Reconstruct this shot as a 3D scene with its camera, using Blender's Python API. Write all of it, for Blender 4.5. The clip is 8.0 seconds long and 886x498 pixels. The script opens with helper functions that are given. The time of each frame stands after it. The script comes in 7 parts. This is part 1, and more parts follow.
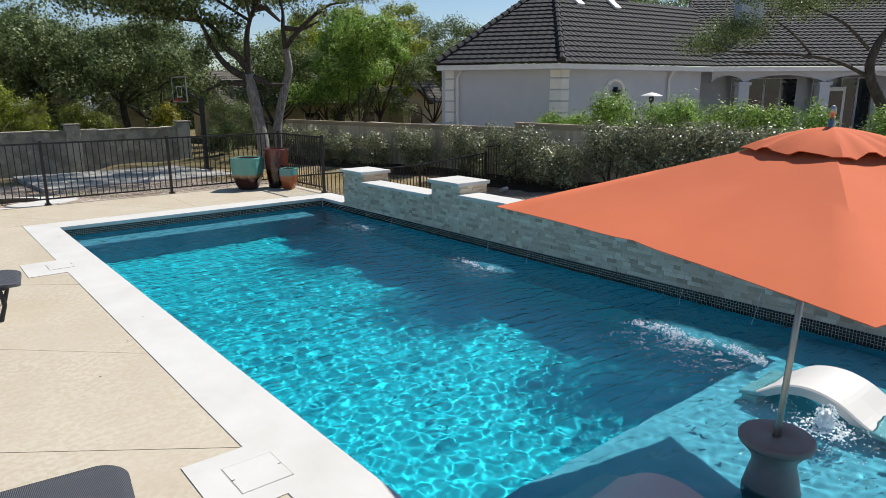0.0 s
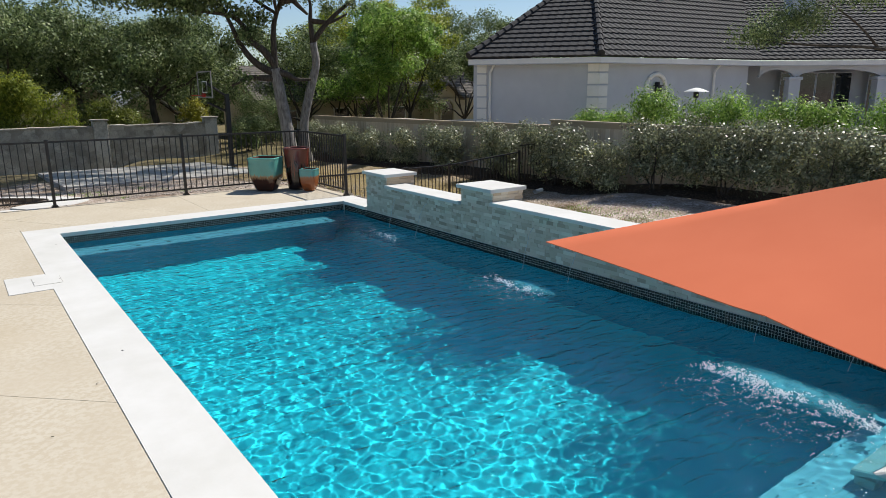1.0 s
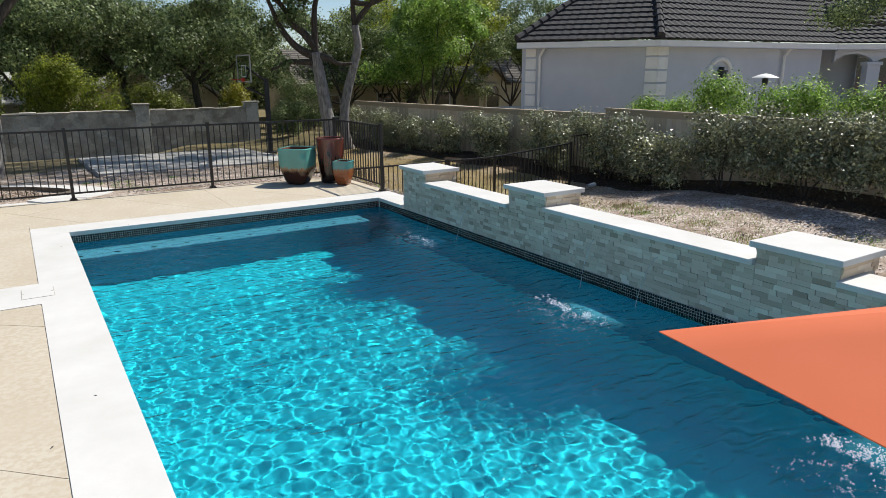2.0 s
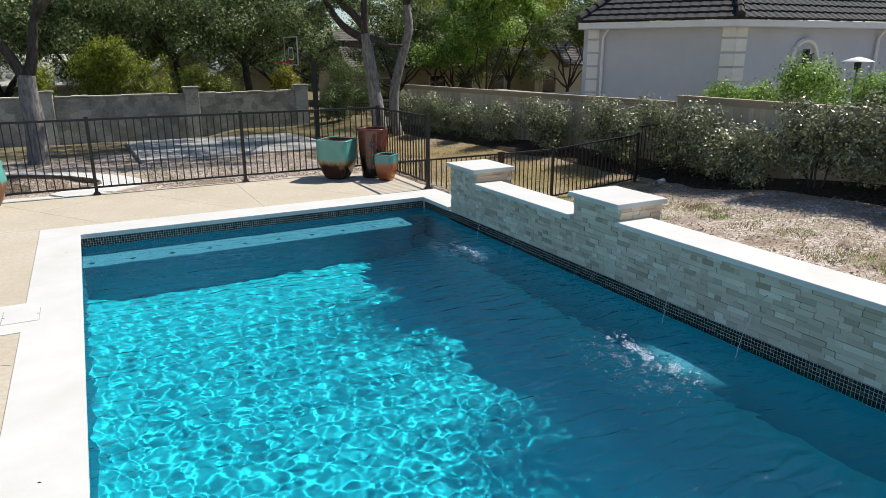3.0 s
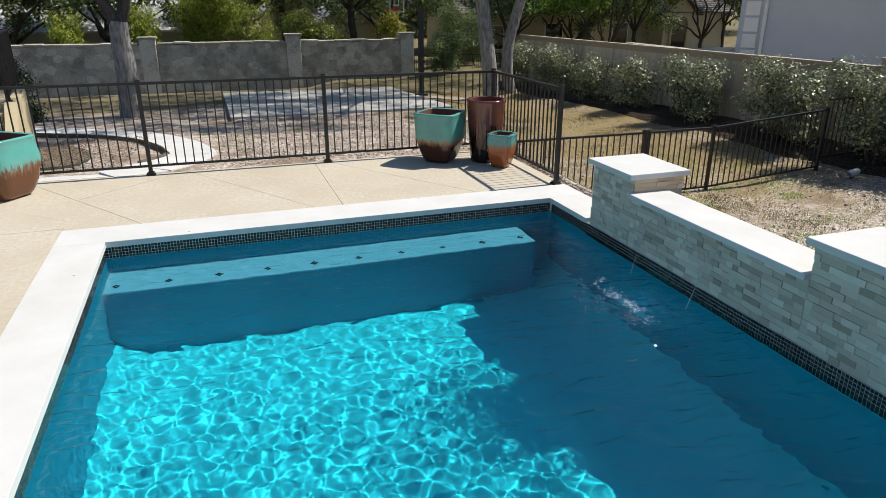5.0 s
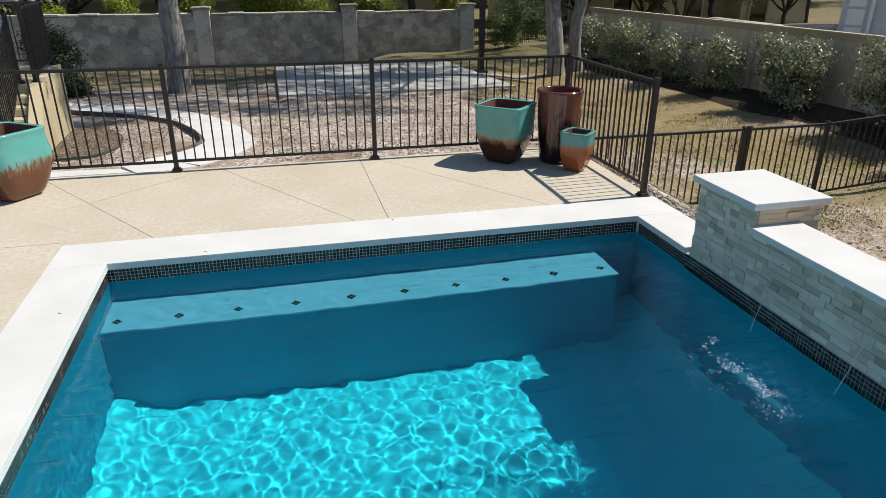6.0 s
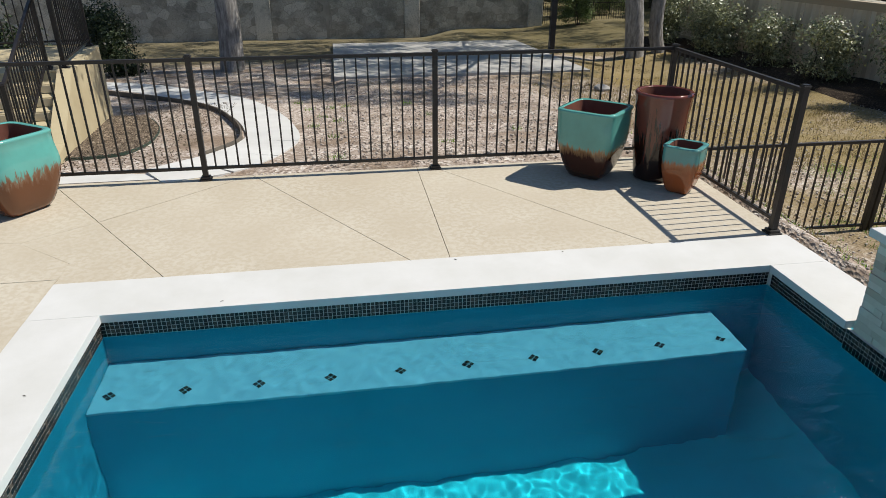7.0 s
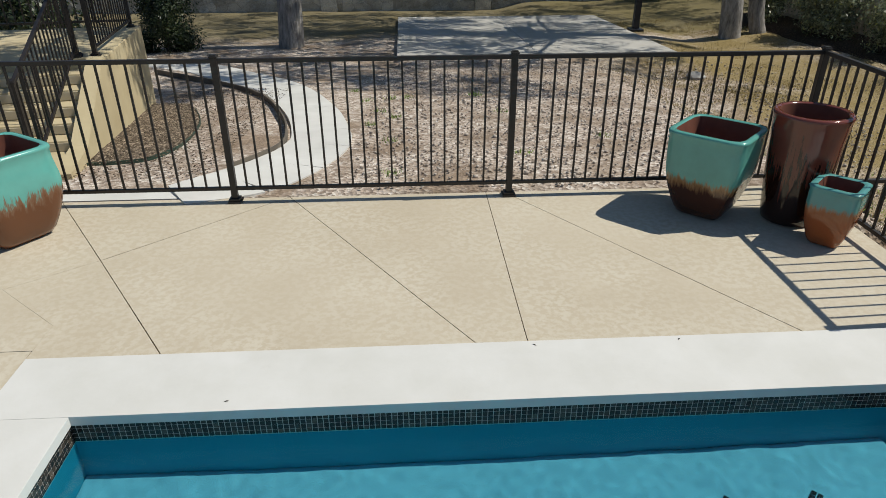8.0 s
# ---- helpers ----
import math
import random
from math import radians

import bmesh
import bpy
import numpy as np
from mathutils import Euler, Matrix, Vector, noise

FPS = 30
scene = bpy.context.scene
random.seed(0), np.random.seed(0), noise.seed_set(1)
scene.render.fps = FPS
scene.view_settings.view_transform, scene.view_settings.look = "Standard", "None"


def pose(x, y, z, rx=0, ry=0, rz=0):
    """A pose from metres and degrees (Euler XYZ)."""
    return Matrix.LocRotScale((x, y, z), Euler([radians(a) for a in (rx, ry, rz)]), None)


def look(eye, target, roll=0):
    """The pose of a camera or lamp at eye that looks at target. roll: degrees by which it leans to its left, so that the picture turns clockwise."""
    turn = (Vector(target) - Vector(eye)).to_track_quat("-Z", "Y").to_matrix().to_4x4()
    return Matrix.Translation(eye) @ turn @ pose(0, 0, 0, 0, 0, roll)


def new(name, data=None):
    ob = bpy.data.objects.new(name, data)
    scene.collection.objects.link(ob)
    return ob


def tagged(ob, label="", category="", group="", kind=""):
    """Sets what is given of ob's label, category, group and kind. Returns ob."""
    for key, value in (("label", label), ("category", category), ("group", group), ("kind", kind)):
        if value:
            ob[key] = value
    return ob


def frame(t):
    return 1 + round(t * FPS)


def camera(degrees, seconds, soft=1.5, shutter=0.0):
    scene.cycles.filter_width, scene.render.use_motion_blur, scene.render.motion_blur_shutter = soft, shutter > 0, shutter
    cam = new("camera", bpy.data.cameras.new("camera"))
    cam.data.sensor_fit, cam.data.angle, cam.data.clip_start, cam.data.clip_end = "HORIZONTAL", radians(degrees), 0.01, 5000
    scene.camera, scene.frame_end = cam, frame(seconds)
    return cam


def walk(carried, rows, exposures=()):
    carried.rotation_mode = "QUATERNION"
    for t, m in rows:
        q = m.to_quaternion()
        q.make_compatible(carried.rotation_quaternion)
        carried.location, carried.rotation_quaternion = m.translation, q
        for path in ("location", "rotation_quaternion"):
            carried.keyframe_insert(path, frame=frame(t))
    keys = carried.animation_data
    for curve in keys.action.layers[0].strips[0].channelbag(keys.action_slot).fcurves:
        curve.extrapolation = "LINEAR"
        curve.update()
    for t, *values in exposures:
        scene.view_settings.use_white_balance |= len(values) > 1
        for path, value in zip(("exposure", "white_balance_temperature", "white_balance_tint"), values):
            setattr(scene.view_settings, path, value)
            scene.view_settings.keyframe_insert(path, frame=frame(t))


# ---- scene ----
cam = camera(67.4, 8.0, soft=0.8)
PATH = [
    (0, (-1.839, -12.375, 2.147), (-0.616, -10.86, 1.687), -0.3),
    (0.5, (-1.491, -11.965, 2.145), (-0.303, -10.423, 1.684), -0.3),
    (1, (-1.155, -11.517, 2.151), (-0.005, -9.95, 1.678), -0.3),
    (1.5, (-0.817, -11.03, 2.16), (0.283, -9.434, 1.667), -0.2),
    (3, (0.243, -9.395, 2.211), (1.144, -7.701, 1.646), -0.1),
    (3.5, (0.506, -8.782, 2.219), (1.34, -7.064, 1.625), 0.0),
    (4, (0.738, -8.151, 2.217), (1.5, -6.412, 1.588), 0.1),
    (4.5, (0.947, -7.508, 2.232), (1.633, -5.752, 1.564), 0.1),
    (6, (1.477, -5.552, 2.291), (1.928, -3.769, 1.505), 0.2),
    (6.5, (1.598, -4.835, 2.294), (1.963, -3.049, 1.472), 0.1),
    (7, (1.663, -4.123, 2.301), (1.947, -2.338, 1.445), 0.1),
    (7.5, (1.718, -3.415, 2.325), (1.913, -1.64, 1.431), 0.0),
    (8, (1.765, -2.707, 2.35), (1.867, -0.943, 1.413), -0.1),
]
walk(cam, [(t, look(eye, target, roll)) for t, eye, target, roll in PATH], [(0.0, 0.24, 6590, 10), (1.5, 0.28, 6590, 10), (3.0, 0.36, 6590, 10), (6.0, 0.29, 6590, 10), (6.6, 0.24, 6590, 9.5), (7.2, 0.12, 6620, 8.5), (8.0, -0.06, 6720, 6.5)])

# ---- light ----
SUN = Vector((0.73, 0.03, 1.0)).normalized()
world = bpy.data.worlds.new("sky")
scene.world = world
world.use_nodes = True
wn = world.node_tree
sky = wn.nodes.new("ShaderNodeTexSky")
sky.sky_type = "NISHITA"
sky.sun_disc = False
sky.sun_elevation = math.asin(SUN.z)
sky.sun_rotation = math.atan2(SUN.x, SUN.y)
sky.air_density, sky.dust_density, sky.ozone_density = 1.0, 0.35, 4.5
wn.links.new(sky.outputs[0], wn.nodes["Background"].inputs[0])
wn.nodes["Background"].inputs[1].default_value = 0.092
sun = new("sun", bpy.data.lights.new("sun", "SUN"))
sun.data.energy, sun.data.angle, sun.data.color = 4.7, radians(0.53), (1.0, 0.962, 0.89)
sun.matrix_world = look(SUN * 60, (0, 0, 0))


# ---- materials ----
class Mat:
    """A node material with short ways to add its nodes."""

    def __init__(self, name, rough=0.6, metal=0.0, spec=0.5):
        self.m = bpy.data.materials.new(name)
        self.m.use_nodes = True
        self.t = self.m.node_tree
        self.b = self.t.nodes["Principled BSDF"]
        self.b.inputs["Roughness"].default_value = rough
        self.b.inputs["Metallic"].default_value = metal
        self.b.inputs["Specular IOR Level"].default_value = spec
        self.co = None

    def node(self, kind, **values):
        n = self.t.nodes.new(kind)
        for k, v in values.items():
            n.inputs[k.replace("_", " ")].default_value = v
        return n

    def link(self, a, b):
        self.t.links.new(a, b)

    def coord(self, scale=(1, 1, 1), world_space=True):
        if world_space:
            src = self.t.nodes.new("ShaderNodeNewGeometry").outputs["Position"]
        else:
            src = self.t.nodes.new("ShaderNodeTexCoord").outputs["Object"]
        mp = self.t.nodes.new("ShaderNodeMapping")
        mp.inputs["Scale"].default_value = scale
        self.link(src, mp.inputs[0])
        return mp.outputs[0]

    def noise(self, scale, detail=4, rough=0.55, stretch=(1, 1, 1), world_space=True, distort=0.0):
        n = self.node("ShaderNodeTexNoise", Scale=scale, Detail=detail, Roughness=rough, Distortion=distort)
        self.link(self.coord(stretch, world_space), n.inputs["Vector"])
        return n.outputs["Fac"]

    def voronoi(self, scale, stretch=(1, 1, 1), feature="F1", out="Distance", world_space=True, rnd=1.0):
        n = self.node("ShaderNodeTexVoronoi", Scale=scale, Randomness=rnd)
        n.feature = feature
        self.link(self.coord(stretch, world_space), n.inputs["Vector"])
        return n.outputs[out]

    def ramp(self, fac, stops, interp="LINEAR"):
        n = self.t.nodes.new("ShaderNodeValToRGB")
        n.color_ramp.interpolation = interp
        e = n.color_ramp.elements
        while len(e) < len(stops):
            e.new(0.5)
        for el, (p, c) in zip(e, stops):
            el.position = p
            el.color = (*c, 1) if len(c) == 3 else c
        self.link(fac, n.inputs[0])
        return n.outputs[0]

    def mix(self, fac, a, b, blend="MIX"):
        n = self.t.nodes.new("ShaderNodeMix")
        n.data_type, n.blend_type = "RGBA", blend
        for sock, v in ((n.inputs[0], fac), (n.inputs[6], a), (n.inputs[7], b)):
            if isinstance(v, (int, float)):
                sock.default_value = v
            elif isinstance(v, tuple):
                sock.default_value = (*v, 1)
            else:
                self.link(v, sock)
        return n.outputs[2]

    def math(self, op, a, b=0.0, clamp=False):
        n = self.t.nodes.new("ShaderNodeMath")
        n.operation, n.use_clamp = op, clamp
        for sock, v in ((n.inputs[0], a), (n.inputs[1], b)):
            if isinstance(v, (int, float)):
                sock.default_value = v
            else:
                self.link(v, sock)
        return n.outputs[0]

    def color(self, c):
        if isinstance(c, tuple):
            self.b.inputs["Base Color"].default_value = (*c, 1)
        else:
            self.link(c, self.b.inputs["Base Color"])
        return self

    def rough(self, r):
        self.link(r, self.b.inputs["Roughness"])
        return self

    def bump(self, height, strength=0.3, distance=0.01):
        n = self.node("ShaderNodeBump", Strength=strength, Distance=distance)
        old = self.b.inputs["Normal"].links
        if old:
            self.link(old[0].from_socket, n.inputs["Normal"])
        self.link(height, n.inputs["Height"])
        self.link(n.outputs[0], self.b.inputs["Normal"])
        return self

    def random(self):
        return self.t.nodes.new("ShaderNodeObjectInfo").outputs["Random"]

    def island(self):
        return self.t.nodes.new("ShaderNodeNewGeometry").outputs["Random Per Island"]


def mat_deck():
    m = Mat("tan_textured_concrete", 0.85, spec=0.3)
    blot = m.noise(0.7, 5, 0.6)
    skip = m.noise(22, 3, 0.6)
    big = m.ramp(blot, [(0.3, (0.43, 0.367, 0.275)), (0.7, (0.49, 0.428, 0.332))])
    lace = m.ramp(skip, [(0.42, (0, 0, 0)), (0.58, (1, 1, 1))])
    fade = m.ramp(m.noise(1.3, 4, 0.6), [(0.38, (0.15, 0.15, 0.15)), (0.62, (0.5, 0.5, 0.5))])
    c = m.mix(m.math("MULTIPLY", lace, fade), big, (0.57, 0.53, 0.44))
    stain = m.ramp(m.noise(2.3, 6, 0.7), [(0.58, (0, 0, 0)), (0.75, (1, 1, 1))])
    c = m.mix(m.math("MULTIPLY", stain, 0.2), c, (0.362, 0.309, 0.241))
    m.color(c).bump(skip, 0.25, 0.004).bump(m.noise(180, 2), 0.2, 0.002)
    return m.m


def mat_coping():
    m = Mat("white_limestone", 0.75, spec=0.3)
    c = m.ramp(m.noise(1.6, 6, 0.62), [(0.3, (0.53, 0.52, 0.485)), (0.65, (0.605, 0.595, 0.57))])
    spot = m.ramp(m.noise(9, 5, 0.7), [(0.62, (0, 0, 0)), (0.8, (1, 1, 1))])
    c = m.mix(m.math("MULTIPLY", spot, 0.3), c, (0.468, 0.445, 0.390))
    m.color(c).bump(m.noise(40, 4), 0.15, 0.003)
    return m.m


def mat_plaster(name, lo, hi):
    m = Mat(name, 0.7, spec=0.2)
    c = m.ramp(m.noise(1.1, 5, 0.6), [(0.3, lo), (0.7, hi)])
    c = m.mix(m.math("MULTIPLY", m.noise(60, 3), 0.18), c, tuple(v * 0.75 for v in hi))
    m.color(c).bump(m.noise(90, 3), 0.2, 0.002)
    return m.m


def mat_simple(name, lo, hi, rough=0.6, scale=6.0, metal=0.0, grain=80.0, bump=0.1, spec=0.5, world_space=True):
    m = Mat(name, rough, metal, spec)
    m.color(m.ramp(m.noise(scale, 5, 0.6, world_space=world_space), [(0.3, lo), (0.7, hi)]))
    m.bump(m.noise(grain, 3, world_space=world_space), bump, 0.003)
    return m.m


def mat_pieces(name, stops, rough=0.7, island=False, grain=45.0, bump=0.35, vary=0.35, spec=0.4):
    """Stones or tiles that differ piece by piece."""
    m = Mat(name, rough, spec=spec)
    c = m.ramp(m.island() if island else m.random(), stops)
    c = m.mix(m.math("MULTIPLY", m.noise(grain * 0.3, 4, 0.65), vary), c, tuple(v * 0.55 for v in stops[-1][1]))
    m.color(c).bump(m.noise(grain, 4, 0.6), bump, 0.006)
    return m.m


def mat_leaf(name, stops, rough=0.45, trans=0.30, spec=0.45):
    m = Mat(name, rough, spec=spec)
    c = m.ramp(m.island(), stops)
    shoot = m.ramp(m.noise(1.7, 4, 0.65), [(0.38, (0.5, 0.5, 0.5)), (0.6, (1.0, 1.0, 1.0))])
    c = m.mix(1.0, c, shoot, "MULTIPLY")
    m.color(c)
    tr = m.node("ShaderNodeBsdfTranslucent")
    m.link(c, tr.inputs[0])
    mx = m.node("ShaderNodeMixShader", Fac=trans)
    out = m.t.nodes["Material Output"]
    m.link(m.b.outputs[0], mx.inputs[1])
    m.link(tr.outputs[0], mx.inputs[2])
    m.link(mx.outputs[0], out.inputs[0])
    return m.m


def mat_bark(name, lo, hi):
    m = Mat(name, 0.9, spec=0.2)
    ridge = m.noise(14, 5, 0.65, stretch=(1, 1, 0.25))
    m.color(m.ramp(ridge, [(0.3, lo), (0.65, hi)]))
    m.bump(ridge, 0.8, 0.03)
    return m.m


def mat_ground():
    m = Mat("dry_gravelly_soil", 0.95, spec=0.15)
    patch = m.noise(0.35, 6, 0.65)
    pebble = m.voronoi(26, out="Color")
    g1 = m.node("ShaderNodeSeparateColor")
    m.link(pebble, g1.inputs[0])
    stones = m.ramp(g1.outputs[0], [(0.0, (0.23, 0.18, 0.145)), (0.45, (0.41, 0.335, 0.28)), (0.8, (0.55, 0.475, 0.415)), (1.0, (0.66, 0.61, 0.55))])
    soil = m.ramp(m.noise(3.0, 6, 0.7), [(0.3, (0.17, 0.122, 0.088)), (0.7, (0.34, 0.262, 0.198))])
    c = m.mix(m.ramp(m.noise(1.1, 6, 0.7), [(0.38, (0, 0, 0)), (0.55, (1, 1, 1))]), soil, stones)
    litter = m.ramp(m.noise(45, 3, 0.7, distort=1.5), [(0.55, (0, 0, 0)), (0.63, (1, 1, 1))])
    c = m.mix(m.math("MULTIPLY", litter, 0.5), c, (0.094, 0.065, 0.038))
    straw = m.ramp(patch, [(0.38, (0, 0, 0)), (0.54, (1, 1, 1))])
    grassy = m.ramp(m.noise(30, 4, 0.7, stretch=(1, 1, 1)), [(0.3, (0.15, 0.11, 0.04)), (0.7, (0.31, 0.235, 0.095))])
    sep = m.node("ShaderNodeSeparateXYZ")
    m.link(m.coord(), sep.inputs[0])
    far = m.math("MULTIPLY", m.math("MULTIPLY", m.math("SUBTRACT", sep.outputs[0], 5.5), 0.4, clamp=True), m.math("MULTIPLY", m.math("ADD", sep.outputs[1], 0.5), 0.25, clamp=True))
    c = m.mix(m.math("MULTIPLY", m.math("MULTIPLY", straw, far), 0.85), c, grassy)
    # olive grass at the back, its colour darkened to stand for tree shade
    shaded_turf = m.ramp(m.noise(24, 4, 0.7), [(0.3, (0.085, 0.075, 0.035)), (0.7, (0.20, 0.165, 0.08))])
    back = m.math("MULTIPLY", m.math("ADD", m.math("SUBTRACT", sep.outputs[1], 17.5), m.math("MULTIPLY", patch, 3.0)), 0.45, clamp=True)
    c = m.mix(m.math("MULTIPLY", back, 0.85), c, shaded_turf)
    m.color(c)
    m.bump(m.voronoi(26), 0.7, 0.02).bump(m.noise(5, 5), 0.5, 0.05)
    return m.m


def mat_metal_paint(name, c, rough=0.4):
    m = Mat(name, rough, spec=0.5)
    m.color(m.ramp(m.noise(7, 4), [(0.3, c), (0.7, tuple(v * 1.5 for v in c))]))
    m.rough(m.ramp(m.noise(12, 4), [(0.3, (rough * 0.8,) * 3), (0.7, (rough * 1.3,) * 3)]))
    return m.m


def mat_glaze(name, low, mid, top, line, drip=0.10, base_z=0.0):
    """Two-colour dripped ceramic glaze; line is the height where the colours meet."""
    m = Mat(name, 0.12, spec=0.6)
    co = m.t.nodes.new("ShaderNodeTexCoord").outputs["Object"]
    sep = m.node("ShaderNodeSeparateXYZ")
    m.link(co, sep.inputs[0])
    streak = m.noise(44, 3, 0.65, stretch=(1, 1, 0.05), world_space=False)
    soft = m.noise(5, 4, 0.6, world_space=False)
    h = m.math("ADD", sep.outputs[2], m.math("MULTIPLY", m.math("SUBTRACT", streak, 0.5), drip * 3.0))
    h = m.math("ADD", h, m.math("MULTIPLY", m.math("SUBTRACT", soft, 0.5), drip * 0.6))
    f = m.ramp(m.math("ADD", m.math("MULTIPLY", m.math("SUBTRACT", h, line), 4.0), 0.5, clamp=True),
               [(0.18, low), (0.46, mid), (0.55, tuple(0.5 * a + 0.5 * b for a, b in zip(mid, top))), (0.62, top)])
    c = m.mix(m.math("MULTIPLY", m.noise(3, 5, 0.65, world_space=False), 0.45), f, tuple(v * 0.45 for v in low))
    m.color(c)
    m.bump(m.noise(9, 3, world_space=False), 0.08, 0.01)
    return m.m


M = {}
M["deck"] = mat_deck()
M["coping"] = mat_coping()
# the floor's blue carries the tint of the deep water above it
M["plaster"] = mat_plaster("water_tint_blue_plaster", (0.032, 0.635, 0.685), (0.04, 0.71, 0.76))
# same plaster, darkened to put underwater shade into walls and fronts
M["plaster_wall"] = mat_plaster("shade_dark_wall_plaster", (0.022, 0.30, 0.41), (0.03, 0.36, 0.48))
# same plaster, paled for the light that shallow water leaves on shelf and bench
M["plaster_pale"] = mat_plaster("shallow_paled_plaster", (0.26, 0.48, 0.56), (0.34, 0.56, 0.63))
M["plaster_bench"] = mat_plaster("shallow_paled_bench_plaster", (0.26, 0.42, 0.49), (0.32, 0.49, 0.56))
LEDGER = [(0.0, (0.30, 0.235, 0.17)), (0.12, (0.42, 0.345, 0.26)), (0.45, (0.53, 0.45, 0.355)), (0.8, (0.60, 0.52, 0.42)), (1.0, (0.72, 0.66, 0.56))]
M["ledger"] = mat_pieces("split_travertine", LEDGER)
M["ledger_joined"] = mat_pieces("split_travertine_far", LEDGER, island=True)
tile_stops = [(0.0, (0.006, 0.007, 0.007)), (0.5, (0.014, 0.015, 0.014)), (0.75, (0.03, 0.027, 0.022)), (0.92, (0.06, 0.048, 0.036)), (1.0, (0.10, 0.085, 0.065))]
M["tile"] = mat_pieces("dark_glass_mosaic", tile_stops, 0.22, grain=20, bump=0.05, spec=0.35)
M["tile_joined"] = mat_pieces("dark_glass_mosaic_far", tile_stops, 0.22, island=True, grain=20, bump=0.05, spec=0.35)
M["grout"] = mat_simple("grey_grout", (0.296, 0.281, 0.250), (0.406, 0.382, 0.343), 0.9, 8)
M["ground"] = mat_ground()
M["concrete"] = mat_simple("grey_concrete", (0.343, 0.328, 0.304), (0.452, 0.437, 0.406), 0.9, 1.2, grain=120)
M["iron"] = mat_metal_paint("dark_bronze_paint", (0.012, 0.009, 0.0075), 0.45)
M["black"] = mat_metal_paint("black_powder_coat", (0.008, 0.009, 0.012), 0.4)
M["stucco_wall"] = mat_simple("grey_white_stucco", (0.46, 0.485, 0.53), (0.52, 0.545, 0.59), 0.9, 1.0, grain=150)
M["stucco_tan"] = mat_simple("tan_stucco", (0.406, 0.328, 0.195), (0.499, 0.421, 0.265), 0.9, 1.5, grain=120, bump=0.3)
M["stucco_beige"] = mat_simple("beige_stucco", (0.46, 0.39, 0.27), (0.56, 0.48, 0.34), 0.9, 1.0)
M["trim"] = mat_simple("white_painted_trim", (0.70, 0.69, 0.66), (0.78, 0.77, 0.74), 0.6, 3)
M["pale_roof"] = mat_simple("pale_metal_roof", (0.429, 0.429, 0.421), (0.562, 0.554, 0.538), 0.5, 2)
mr = Mat("weathered_shingle_courses", 0.9, spec=0.2)
wv = mr.node("ShaderNodeTexWave", Scale=2.2, Distortion=1.2)
wv.bands_direction = "Z"
mr.link(mr.coord((1, 1, 1)), wv.inputs["Vector"])
mr.color(mr.mix(wv.outputs["Fac"], (0.06, 0.055, 0.05), mr.ramp(mr.noise(5, 4), [(0.3, (0.14, 0.125, 0.11)), (0.7, (0.24, 0.22, 0.2))])))
mr.bump(wv.outputs["Fac"], 0.6, 0.03)
M["shingle"] = mr.m
M["glass"] = mat_simple("dark_window_glass", (0.012, 0.014, 0.016), (0.025, 0.028, 0.03), 0.06, 2, spec=0.8, bump=0.0)
M["wood"] = mat_pieces("weathered_cedar", [(0.0, (0.34, 0.27, 0.19)), (0.5, (0.45, 0.37, 0.27)), (1.0, (0.55, 0.46, 0.35))], 0.9, island=True, grain=18)
LICHEN = [(0.0, (0.35, 0.32, 0.27)), (0.5, (0.48, 0.44, 0.38)), (1.0, (0.62, 0.58, 0.51))]


def mat_lichen(name, island):
    """Weathered limestone with dark lichen blotches and pale rubbed patches."""
    m = Mat(name, 0.95, spec=0.15)
    c = m.ramp(m.island() if island else m.random(), LICHEN)
    dark = m.ramp(m.noise(1.1, 7, 0.72), [(0.47, (0, 0, 0)), (0.60, (1, 1, 1))])
    pale = m.ramp(m.noise(2.6, 6, 0.7, distort=0.6), [(0.55, (0, 0, 0)), (0.68, (1, 1, 1))])
    fleck = m.ramp(m.noise(22, 5, 0.75), [(0.50, (0, 0, 0)), (0.62, (1, 1, 1))])
    c = m.mix(m.math("MULTIPLY", dark, 0.55), c, (0.14, 0.135, 0.115))
    c = m.mix(m.math("MULTIPLY", pale, 0.55), c, (0.50, 0.47, 0.41))
    c = m.mix(m.math("MULTIPLY", fleck, 0.45), c, (0.13, 0.12, 0.10))
    m.color(c).bump(m.noise(9, 6, 0.7), 0.8, 0.03).bump(m.noise(45, 4), 0.5, 0.008)
    return m.m


M["wall_stone"] = mat_lichen("lichened_limestone", True)
M["mortar"] = mat_simple("dark_mortar", (0.06, 0.05, 0.04), (0.16, 0.135, 0.105), 0.95, 2.0, grain=30, bump=0.5)
M["bark"] = mat_bark("grey_oak_bark", (0.11, 0.10, 0.092), (0.34, 0.32, 0.30))
M["bark_dark"] = mat_bark("dark_oak_bark", (0.03, 0.025, 0.021), (0.10, 0.085, 0.072))
M["oak_leaf"] = mat_leaf("live_oak_leaf", [(0.0, (0.05, 0.078, 0.026)), (0.55, (0.17, 0.24, 0.085)), (1.0, (0.40, 0.47, 0.20))], rough=0.5, trans=0.36, spec=0.35)
M["bright_leaf"] = mat_leaf("fresh_green_leaf", [(0.0, (0.08, 0.17, 0.03)), (0.6, (0.30, 0.50, 0.08)), (1.0, (0.55, 0.70, 0.21))], rough=0.45, trans=0.5)
M["yellow_leaf"] = mat_leaf("yellow_green_leaf", [(0.0, (0.10, 0.15, 0.015)), (0.6, (0.36, 0.44, 0.05)), (1.0, (0.60, 0.63, 0.10))], trans=0.5)
